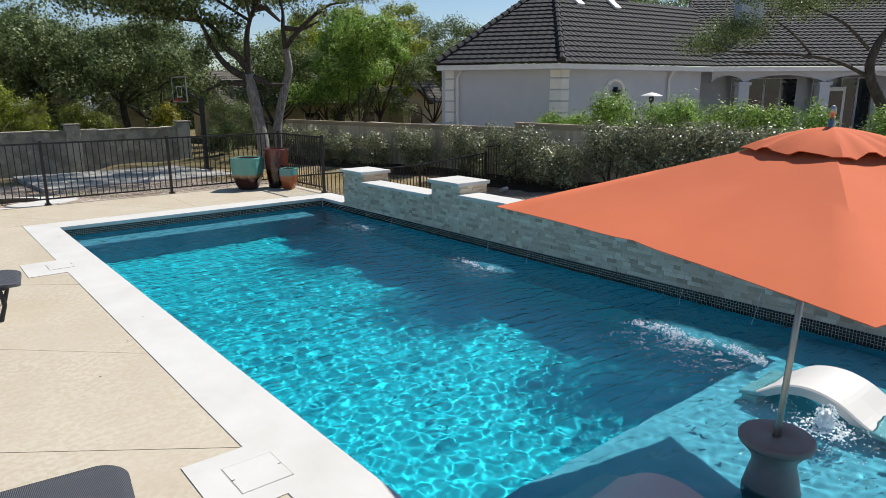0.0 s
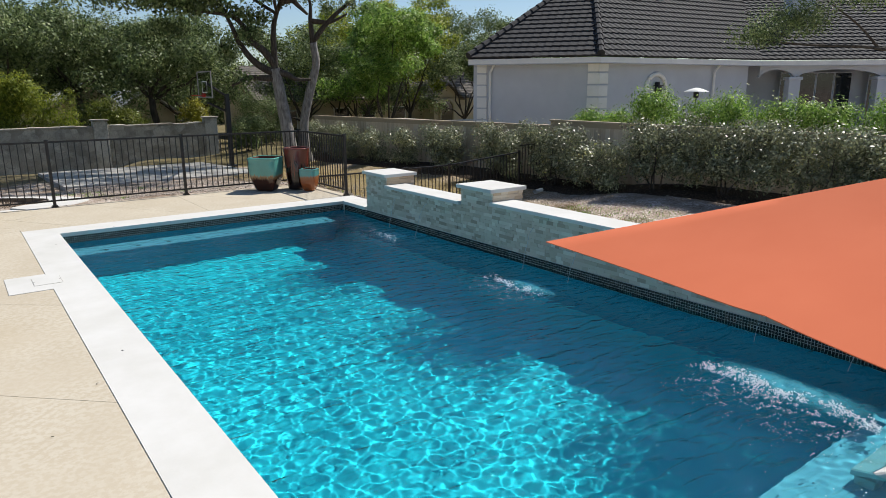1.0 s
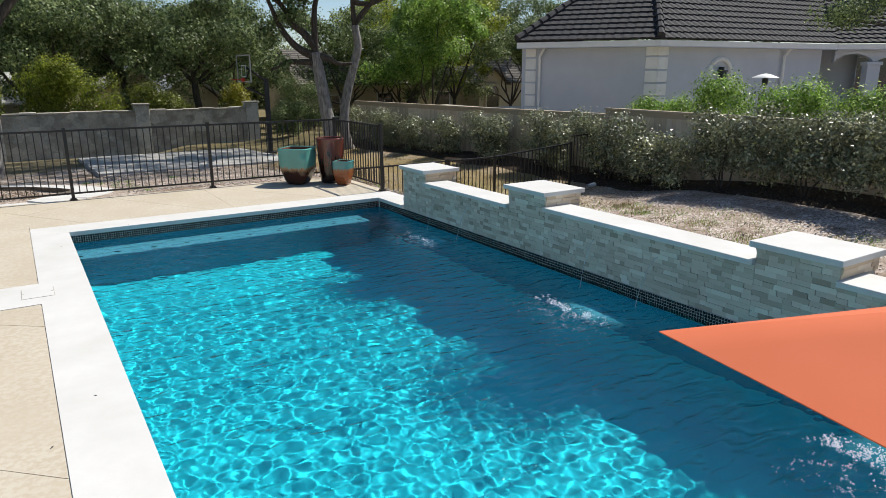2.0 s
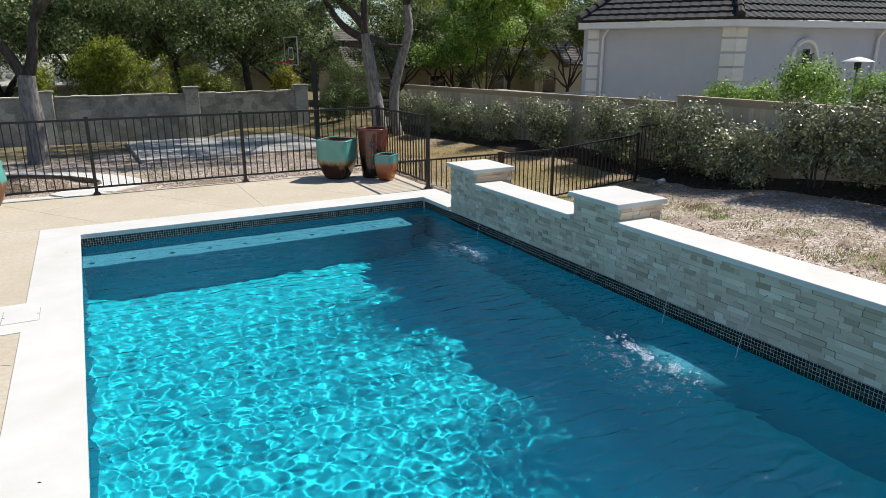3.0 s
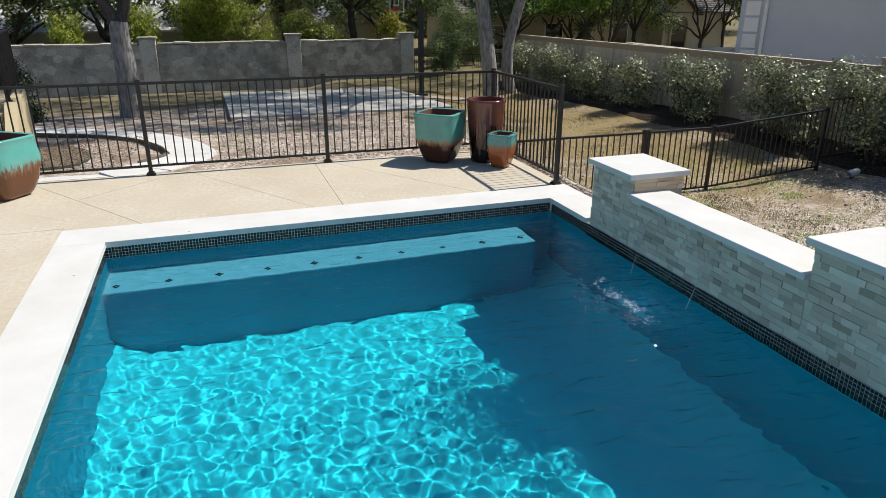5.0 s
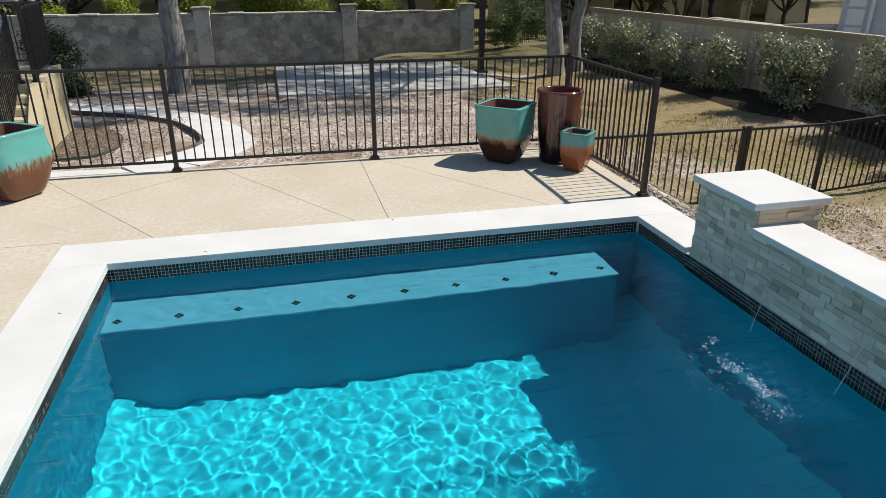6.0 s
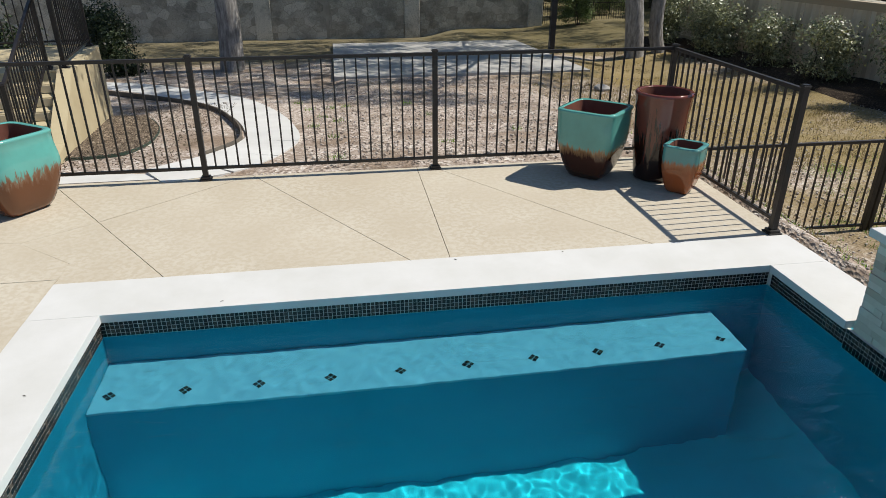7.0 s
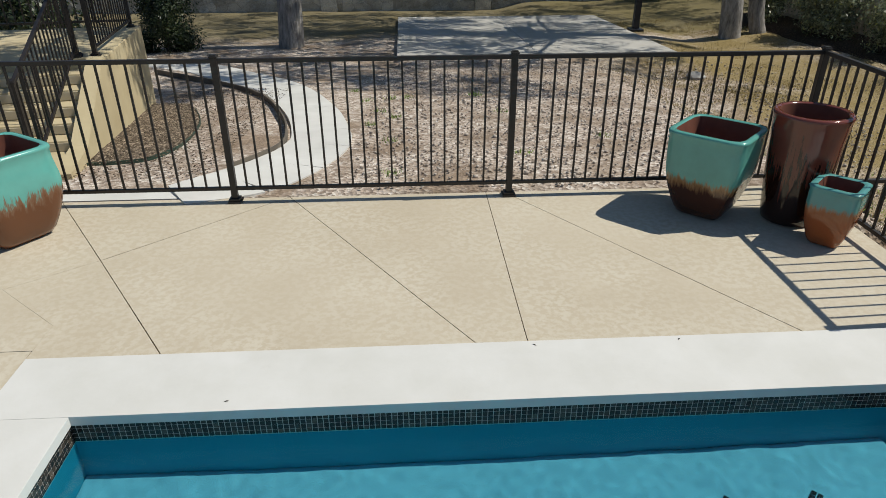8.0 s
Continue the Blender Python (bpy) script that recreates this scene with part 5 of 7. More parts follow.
# ---- stair up to the terrace ----
def build_stair():
    st = tagged(base("garden_stair", 0, 0, 0), "tan stucco garden stair with stringer walls beside the bed", "stairs", kind="structure")
    a, b = Vector((-1.52, 3.55, 0)), Vector((-1.92, 6.25, 0))
    d = (b - a).normalized()
    ang = math.degrees(math.atan2(d.y, d.x)) - 90
    m = pose(a.x, a.y, 0, 0, 0, ang)
    n, run, rise, toe = 6, 0.235, 0.125, 0.88
    top = -0.09 + rise * n
    back = toe + (n - 1) * run
    for i in range(n - 1):
        z = -0.09 + rise * (i + 1)
        part("step", boxed(-1.12, -0.16, toe + i * run, back + 0.01 + 0.004 * i, -0.7, z, 0.012, m), M["stucco_tan"], st, "tan stucco step with rough stone riser")
        part("riser_stone", boxed(-1.08, -0.20, toe + i * run - 0.016, toe + i * run - 0.002, z - rise + 0.012, z - 0.018, 0.004, m), M["stucco_beige"], st)
    part("foot_slab", boxed(-1.12, -0.16, 0.0, toe - 0.02, -0.4, -0.075, 0.01, m), M["stucco_tan"], st, "tan stucco slab at the foot of the stair")
    for x0, x1 in ((-0.16, 0.02), (-1.32, -1.12)):
        bm = bmesh.new()
        L = back + 0.02
        prof = [(0.0, -0.9), (L, -0.9), (L, top + 0.02), (L - 0.08, top + 0.02), (0.70, 0.02), (0.0, -0.03)]
        va = [bm.verts.new(m @ Vector((x0, p[0], p[1]))) for p in prof]
        vb = [bm.verts.new(m @ Vector((x1, p[0], p[1]))) for p in prof]
        bm.faces.new(va)
        bm.faces.new(list(reversed(vb)))
        for k in range(6):
            j = (k + 1) % 6
            bm.faces.new((va[j], va[k], vb[k], vb[j]))
        bmesh.ops.recalc_face_normals(bm, faces=list(bm.faces))
        part("stringer", bm, M["stucco_tan"], st, "tan stucco side wall of the stair")
    part("landing", boxed(-9.0, 0.02, back + 0.021, back + 2.3, -0.9, top, 0.015, m), M["stucco_tan"], st, "tan stucco terrace landing")
    rail = tagged(base("stair_railing", 0, 0, 0), "dark bronze metal railing up the garden stair", "railing")
    p0, p1 = m @ Vector((-0.30, 0.10, -0.075)), m @ Vector((-0.30, back + 0.10, top))
    fence_run(rail, p0, p1, 0.92, 0.10, 17, True, True)
    q = [m @ Vector(v) for v in ((-0.10, back + 0.12, top), (-0.10, back + 2.2, top), (-2.2, back + 2.2, top), (-4.6, back + 2.2, top), (-1.25, back + 0.12, top), (-3.8, back + 0.12, top))]
    deckrail = tagged(base("terrace_railing", 0, 0, 0), "dark bronze metal railing round the terrace", "railing")
    fence_run(deckrail, q[0], q[1], 1.05, 0.08, 16, True, True)
    fence_run(deckrail, q[1], q[2], 1.05, 0.08, 17, False, True)
    fence_run(deckrail, q[2], q[3], 1.05, 0.08, 20, False, True)
    fence_run(deckrail, q[4], q[5], 1.05, 0.08, 22, True, True)


build_stair()


# ---- the grey neighbouring house ----
def tile_roof(name, pts, parent, course=0.36, tile=0.31, label="", wave=0.016):
    """Courses of wavy roof tiles over a planar polygon. pts run round it, the first two along the eave."""
    P = [Vector(p) for p in pts]
    u = (P[1] - P[0]).normalized()
    n = u.cross(P[-1] - P[0]).normalized()
    if n.z < 0:
        n = -n
    v = n.cross(u).normalized()
    if v.z < 0:
        v = -v
    uv = [((p - P[0]).dot(u), (p - P[0]).dot(v)) for p in P]
    top = max(q[1] for q in uv)
    bm = bmesh.new()
    k = 0
    step = tile / 6
    while k * course < top:
        v0, v1 = k * course, min((k + 1) * course, top)
        vm = min(v0 + 0.5 * course, top - 0.01)
        xs = []
        for (a, b), (c, d) in zip(uv, uv[1:] + uv[:1]):
            if (b - vm) * (d - vm) < 0:
                xs.append(a + (c - a) * (vm - b) / (d - b))
        if len(xs) >= 2:
            x0, x1 = min(xs), max(xs)
            cols = max(2, int((x1 - x0) / step))
            rows = []
            for i in range(cols + 1):
                x = x0 + (x1 - x0) * i / cols
                ph = 2 * math.pi * x / tile
                w = wave * (math.sin(ph) + 0.3 * math.sin(2 * ph))
                lo = P[0] + u * x + v * v0
                hi = P[0] + u * x + v * (v1 + 0.03)
                rows.append((bm.verts.new(lo + n * (0.03 + w)), bm.verts.new(lo + n * (0.085 + w)), bm.verts.new(hi + n * (0.035 + w))))
            for i, (a, b) in enumerate(zip(rows, rows[1:])):
                bm.faces.new((a[0], b[0], b[1], a[1]))
                bm.faces.new((a[1], b[1], b[2], a[2]))
        k += 1
    base_bm = bmesh.new()
    poly(base_bm, [p + n * 0.0 for p in P])
    join(bm, base_bm)
    return tagged(part(name, bm, M["roof_plain"], parent, label or "dark grey wavy concrete tile roof"), kind="stuff")


mm = Mat("dark_concrete_roof_tiles", 0.8, spec=0.2)
mm.color(mm.ramp(mm.noise(6, 5, 0.7), [(0.3, (0.022, 0.022, 0.024)), (0.7, (0.058, 0.058, 0.062))]))
mm.bump(mm.noise(40, 3), 0.3, 0.01)
M["roof_plain"] = mm.m


def hip_cap(parent, a, b, r=0.14):
    a, b = Vector(a), Vector(b)
    n = int((b - a).length / 0.42)
    for i in range(n):
        p, q = a.lerp(b, i / n), a.lerp(b, (i + 1) / n)
        up = Vector((0, 0, 0.06))
        bm = bmesh.new()
        tube(bm, [p + up, p.lerp(q, 0.3) + up, q + up], [r * 1.05, r, r * 0.78], 8)
        part("ridge_tile", bm, M["roof_plain"], parent)


def wall_between(bm, a, b, z0, z1, t=0.2):
    a, b = Vector((*a, 0)), Vector((*b, 0))
    d = (b - a).normalized()
    s = Vector((d.y, -d.x, 0)) * t
    if s.dot(Vector((-1.8, -12, 0)) - a) > 0:
        s = -s
    for q in ((a, b, b + s, a + s),):
        lo = [bm.verts.new((p.x, p.y, z0)) for p in q]
        hi = [bm.verts.new((p.x, p.y, z1)) for p in q]
        bm.faces.new(lo)
        bm.faces.new(list(reversed(hi)))
        for k in range(4):
            j = (k + 1) % 4
            bm.faces.new((lo[j], lo[k], hi[k], hi[j]))
    bmesh.ops.recalc_face_normals(bm, faces=list(bm.faces))


def along(a, b, s, off=0.0):
    """A place s metres from a towards b, and off metres out in front of that wall."""
    a, b = Vector((*a, 0)), Vector((*b, 0))
    d = (b - a).normalized()
    nrm = Vector((d.y, -d.x, 0))
    if nrm.dot(Vector((-1.8, -12, 0)) - a) < 0:
        nrm = -nrm
    return a + d * s + nrm * off, math.degrees(math.atan2(d.y, d.x))


def build_house():
    h = tagged(base("neighbour_house", 18.0, 5.0, 0), "light grey stucco house with quoins and a dark tile hip roof", "house")
    E = 3.2
    A, B, V, R2 = (18.0, 5.0), (15.3, 9.2), (27.2, 4.1), (38.8, -5.35)
    B2 = (22.9, 14.1)
    P = (22.4, 9.5, 7.0)
    r1, r2 = (26.3, 8.45, 6.2), (31.2, 7.9, 6.1)
    top_l, top_r = (34.44, 9.82, 7.97), (45.29, 0.98, 7.97)
    tile_roof("roof_tiles", [(*B, E), (*A, E), P], h, wave=0.007)
    tile_roof("roof_tiles", [(*A, E), (*V, E), r2, r1, P], h)
    tile_roof("roof_tiles", [(*B2, E), (*B, E), P], h)
    tile_roof("roof_tiles", [(*V, E), (*R2, E), top_r, top_l, r2], h)
    hip_cap(h, (*A, E + 0.05), P)
    hip_cap(h, (*B, E + 0.05), P)
    hip_cap(h, P, r1, 0.12)
    hip_cap(h, r1, r2, 0.12)
    hip_cap(h, r2, top_l, 0.12)
    # walls stand in from the eaves
    a, b, v = (18.35, 5.35), (15.85, 9.25), (27.0, 4.55)
    bm = bmesh.new()
    wall_between(bm, b, a, -0.5, 3.12)
    part("wall", bm, M["stucco_wall"], h, "light grey stucco wall")
    bm = bmesh.new()
    wall_between(bm, a, v, -0.5, 3.12)
    part("wall", bm, M["stucco_wall"], h)
    bm = bmesh.new()
    wall_between(bm, (22.6, 13.8), b, -0.5, 3.12)
    part("wall", bm, M["stucco_wall"], h)
    for q0, q1 in ((B, A), (A, V), (V, R2)):
        bm = bmesh.new()
        wall_between(bm, q0, q1, E - 0.20, E - 0.02, 0.06)
        part("gutter", bm, M["trim"], h, "white gutter and fascia")
        bm = bmesh.new()
        p0, p1 = along(q0, q1, 0.0, 0.0)[0], along(q1, q0, 0.0, 0.0)[0]
        i0, i1 = along(q0, q1, 0.3, -0.6)[0], along(q1, q0, 0.3, -0.6)[0]
        slab(bm, [(p0.x, p0.y, E - 0.2), (p1.x, p1.y, E - 0.2), (i1.x, i1.y, E - 0.2), (i0.x, i0.y, E - 0.2)], 0.03)
        part("soffit", bm, M["stucco_wall"], h)
    # quoins
    for (q0, q1, s, w) in ((b, a, -0.05, 0.39), (b, a, 4.63 - 0.40, 0.447), (a, v, -0.047, 0.467)):
        for i in range(7):
            z = 0.05 + i * 0.44
            p, ang = along(q0, q1, s, 0.0)
            part("quoin", boxed(0, w, -0.05, 0.03, z, min(z + 0.38, 3.0), 0.012, pose(p.x, p.y, 0, 0, 0, ang)), M["trim"], h, "white quoin block")
    # arched niche with a lantern
    p, ang = along(a, v, 3.0, 0.0)
    m = pose(p.x, p.y, 0, 0, 0, ang)
    bm = bmesh.new()
    arch = [(0.55 * math.cos(math.pi * k / 12), -0.04, 2.05 + 0.55 * math.sin(math.pi * k / 12)) for k in range(13)]
    arch = [(0.55, -0.04, 1.2)] + arch + [(-0.55, -0.04, 1.2)]
    tube(bm, [m @ Vector(q) for q in arch], 0.085, 6)
    part("arch_trim", bm, M["trim"], h, "white arched window trim")
    bm = boxed(-0.11, 0.11, -0.26, -0.06, 1.75, 2.15, 0.03, m)
    box(bm, -0.14, 0.14, -0.29, -0.03, 2.15, 2.2, 0.01, m)
    box(bm, -0.04, 0.04, -0.2, 0.0, 2.2, 2.32, 0.01, m)
    part("lantern", bm, M["black"], h, "black iron wall lantern")
    # downpipes
    for q0, q1, s in ((b, a, 0.5), (a, v, 6.35)):
        p, ang = along(q0, q1, s, 0.10)
        bm = bmesh.new()
        tube(bm, [(p.x, p.y, -0.4), (p.x, p.y, 2.7), (p.x + 0.05, p.y - 0.15, 2.95), (p.x + 0.05, p.y - 0.2, 3.05)], 0.05, 8)
        part("downpipe", bm, M["trim"], h, "white downpipe")
    # porch: recessed dark wall, columns, arched beam, tall windows

    def at(s, off):
        return along(V, R2, s, off)

    p0, p1 = at(0.0, -2.3)[0], at(15.5, -2.3)[0]
    bm = bmesh.new()
    wall_between(bm, (p0.x, p0.y), (p1.x, p1.y), -0.5, 3.2)
    part("porch_wall", bm, M["stucco_wall"], h, "shaded grey porch wall")
    for s in (1.6, 5.3, 9.0):
        p, ang = at(s, -0.5)
        m = pose(p.x, p.y, 0, 0, 0, ang)
        bm = boxed(-0.24, 0.24, -0.24, 0.24, -0.5, 2.45, 0.02, m)
        box(bm, -0.30, 0.30, -0.30, 0.30, 2.38, 2.52, 0.03, m)
        part("column", bm, M["stucco_wall"], h, "pale grey square porch column")
    for s0, s1 in ((0.1, 1.6), (1.6, 5.3), (5.3, 9.0), (9.0, 15.0)):
        bm = bmesh.new()
        n = 10
        rows = []
        for i in range(n + 1):
            t = i / n
            zb = 2.5 + 0.32 * math.sin(math.pi * t) ** 0.6
            p, _ = at(s0 + (s1 - s0) * t, -0.35)
            q, _ = at(s0 + (s1 - s0) * t, -0.65)
            rows.append([bm.verts.new((p.x, p.y, zb)), bm.verts.new((p.x, p.y, 3.02)), bm.verts.new((q.x, q.y, 3.02)), bm.verts.new((q.x, q.y, zb))])
        for r0, r3 in zip(rows, rows[1:]):
            for k in range(4):
                j = (k + 1) % 4
                bm.faces.new((r0[k], r0[j], r3[j], r3[k]))
        bmesh.ops.recalc_face_normals(bm, faces=list(bm.faces))
        part("beam", bm, M["stucco_wall"], h, "arched stucco porch beam")
    for s in (2.1, 2.9, 3.7, 4.5, 6.0, 7.4, 8.2, 10.2, 11.4):
        p, ang = at(s, -2.02)
        m = pose(p.x, p.y, 0, 0, 0, ang)
        win = part("window", boxed(-0.39, 0.39, -0.05, 0.0, 0.0, 2.75, 0.01, m), M["stucco_wall"], h, "tall grey porch window")
        part("pane", boxed(-0.35, 0.35, -0.058, -0.052, 0.1, 2.68, 0, m), M["glass"], win, "dark window glass")
    p, ang = at(6.7, -1.9)
    m = pose(p.x, p.y, 0, 0, 0, ang)
    door = part("door", boxed(-0.5, 0.5, -0.06, 0.0, -0.1, 2.3, 0.01, m), M["trim"], h, "white glazed patio door")
    part("pane", boxed(-0.36, 0.36, -0.07, -0.062, 0.3, 2.1, 0, m), M["glass"], door, "dark door glass")
    chim = part("chimney", boxed(-0.55, 0.55, -0.45, 0.45, 4.2, 8.6, 0.03, pose(32.2, 5.3, 0, 0, 0, -39)), M["stucco_wall"], h, "pale grey stucco chimney")
    part("chimney_cap", boxed(-0.65, 0.65, -0.55, 0.55, 8.6, 8.75, 0.03, pose(32.2, 5.3, 0, 0, 0, -39)), M["trim"], chim)
    # roof vents
    for vx, vy, vz in ((22.45, 8.18, 5.99), (24.73, 7.92, 5.96)):
        part("roof_vent", boxed(-0.2, 0.2, -0.34, 0.34, -0.05, 0.16, 0.03, pose(vx, vy, vz, 37.6, 0, -5.6)), M["trim"], h, "small pale roof vent")


build_house()

heater = tagged(base("patio_heater", 21.1, 3.1, 0.0), "patio heater with a white mushroom hood", "patio heater")
bm = bmesh.new()
lathe(bm, [(0.03, 0.0), (0.03, 1.75)], 12, cap=True)
part("pole", bm, M["black"], heater, local=True)
bm = bmesh.new()
lathe(bm, [(0.09, 1.72), (0.10, 1.92), (0.06, 1.95)], 16, cap=True)
part("burner", bm, M["black"], heater, "black burner", local=True)
bm = bmesh.new()
lathe(bm, [(0.43, 1.95), (0.42, 1.965), (0.2, 2.05), (0.03, 2.09), (0.005, 2.09)], 24)
part("hood", bm, M["trim"], heater, "white mushroom hood", smooth=True, local=True)

grill = tagged(base("gas_grill", 22.6, -2.6, 0.0), "covered silver barbecue grill beside the hedge", "grill")
bm = bmesh.new()
lathe(bm, [(0.02, 0.0), (0.24, 0.06), (0.28, 0.2), (0.28, 0.6), (0.24, 0.74), (0.02, 0.8)], 20, m=pose(0, 0, 0.55, 90, 0, 40))
part("lid", bm, M["steel"], grill, "rounded steel lid", smooth=True, local=True)
part("cart", boxed(-0.5, 0.5, -0.3, 0.3, 0.0, 0.54, 0.02), M["black"], grill, local=True)

# low garden wall between the house and the cedar fence
tagged(obj("garden_wall", box(boxed(14.2, 15.9, 9.6, 9.82, -0.5, 0.82, 0.02), 14.2, 14.42, 9.83, 12.6, -0.5, 0.82, 0.02), M["stucco_wall"]), "low grey stucco garden wall with a stone cap", "wall", kind="structure")
tagged(obj("wall_cap", box(boxed(14.15, 15.95, 9.56, 9.86, 0.82, 0.90, 0.015), 14.15, 14.46, 9.862, 12.65, 0.82, 0.90, 0.015), M["wall_stone"]), "thin limestone wall cap", "wall cap", kind="structure")


# ---- far houses ----
def far_house(name, x, y, z, w, d, hgt, rise, wall, roof, label, rz=0.0, windows=(), gable=True, rows=9):
    h = tagged(base(name, x, y, z, rz), label, "house", "far houses")
    part("wall", boxed(-w / 2, w / 2, -d / 2, d / 2, -1.0, hgt), M[wall], h, local=True)
    for s in (-1, 1):
        bm = bmesh.new()
        y0 = s * (d / 2 + 0.4)
        slab(bm, [(-w / 2 - 0.4, y0, hgt - 0.1), (w / 2 + 0.4, y0, hgt - 0.1), (w / 2 + 0.4, 0, hgt - 0.1 + rise), (-w / 2 - 0.4, 0, hgt - 0.1 + rise)], 0.12)
        bmesh.ops.recalc_face_normals(bm, faces=list(bm.faces))
        part("roof", bm, M[roof], h, local=True)
    for wx, z0, z1, ww, arch in windows:
        bm = boxed(wx - ww / 2, wx + ww / 2, -d / 2 - 0.05, -d / 2 + 0.02, z0, z1, 0.01)
        win = part("window", bm, M["trim"], h, "pale framed window", local=True)
        part("pane", boxed(wx - ww / 2 + 0.09, wx + ww / 2 - 0.09, -d / 2 - 0.06, -d / 2 - 0.052, z0 + 0.09, z1 - 0.09), M["glass"], win, "dark glass", local=True)
    if gable:
        for s in (-1, 1):
            bm = bmesh.new()
            x0 = s * w / 2
            for k in (0, 1):
                poly(bm, [(x0 - 0.1 * k * s, -d / 2, hgt - 0.05), (x0 - 0.1 * k * s, d / 2, hgt - 0.05), (x0 - 0.1 * k * s, 0, hgt + rise - 0.1)])
            part("gable", bm, M[wall], h, local=True)
    return h


far_house("beige_house", 29.0, 42.0, -1.8, 22.0, 8.0, 3.2, 2.6, "stucco_beige", "shingle", "beige stucco house with a weathered shingle roof", 0, [(-8.7, 0.6, 2.3, 1.6, 0), (-4.0, 0.4, 2.4, 1.5, 0), (-1.5, 0.4, 2.4, 1.3, 0), (1.5, 0.4, 2.4, 1.4, 0)], True)
far_house("beige_house", 34.4, 38.6, -1.8, 4.6, 2.7, 3.1, 1.35, "stucco_beige", "shingle", "beige stucco gabled porch with an arched window", 90, [], True)
p = tagged(base("arched_window", 34.4, 36.25, -1.8), "tall arched window in a beige stucco gable", "window")
bm = bmesh.new()
arch = [(0.75 * math.cos(math.pi * k / 14), 0, 2.2 + 0.75 * math.sin(math.pi * k / 14)) for k in range(15)]
tube(bm, [(0.75, 0, 0.2)] + arch + [(-0.75, 0, 0.2)], 0.12, 6)
part("frame", bm, M["stucco_beige"], p, local=True)
bm = bmesh.new()
poly(bm, [(0.72, 0.02, 0.2)] + [(q[0] * 0.96, 0.02, q[2]) for q in arch] + [(-0.72, 0.02, 0.2)])
part("pane", bm, M["glass"], p, "dark arched glass", local=True)
far_house("pale_roofed_house", -6.5, 42.0, -2.4, 12.0, 8.0, 2.9, 1.8, "stucco_beige", "pale_roof", "low house with a bright standing-seam metal roof", 8, [(-3, 0.5, 2.2, 1.4, 0), (2, 0.5, 2.2, 1.4, 0)], True)
far_house("pale_roofed_house", 6.8, 44.0, -1.9, 8.0, 2.8, 3.25, 1.35, "stucco_beige", "pale_roof", "small gabled house with a pale metal roof", 90, [], True)
far_house("pale_roofed_house", 10.6, 44.5, -1.9, 8.0, 3.8, 2.5, 1.6, "stucco_beige", "pale_roof", "low gabled house with a bright standing-seam metal roof", 90, [], True)

# a wide belt of woods closes the distance
for i, (x0, x1, y0, h) in enumerate([(-75, -10, 58, 8.0), (-15, 30, 64, 6.5), (34, 95, 58, 9.0)]):
    rng = random.Random(400 + i)
    blobs = []
    for k in range(44):
        x = rng.uniform(x0, x1)
        blobs.append((x, y0 + rng.uniform(-5, 8), -1.5 + h * rng.uniform(0.15, 0.85), 4.2, 3.0, 2.2, 1500))
    ob = leaf_mesh("woods", blobs, 0.42, M["oak_leaf"], None, 400 + i)
    tagged(ob, "dense belt of dark green trees in the distance", "woods", kind="stuff")


# ---- skimmer lids set in the coping ----
def skimmer(y0, y1, ly0, ly1, lx0, lx1, px0):
    pad = part("skimmer_pad", boxed(px0, CO + 0.005, y0, y1, -0.06, 0.0006), M["coping"], coping, "white limestone pad beside the coping")
    lid = tagged(base("skimmer_lid", (lx0 + lx1) / 2, (ly0 + ly1) / 2, 0.0), "square white skimmer lid set flush in the coping", "skimmer lid", "skimmer lids")
    part("lid", boxed(lx0, lx1, ly0, ly1, -0.004, 0.004, 0.002), M["coping"], lid)
    rim = bmesh.new()
    g = 0.006
    for a, b, c, d in ((lx0 - g, lx1 + g, ly0 - g, ly0), (lx0 - g, lx1 + g, ly1, ly1 + g), (lx0 - g, lx0, ly0, ly1), (lx1, lx1 + g, ly0, ly1)):
        box(rim, a, b, c, d, -0.003, 0.0015)
    part("rim", rim, M["grout"], lid, "thin dark gap round the lid")
    for x in (lx0, lx1):
        ym = (ly0 + ly1) / 2
        part("finger_slot", boxed(x - 0.018 if x == lx1 else x, x if x == lx1 else x + 0.018, ym - 0.004, ym + 0.004, 0.003, 0.0052), M["mortar"], lid)


skimmer(-9.30, -8.67, -9.15, -8.84, -0.66, -0.36, -0.84)
skimmer(-3.26, -2.50, -3.02, -2.68, -0.62, -0.34, -0.88)


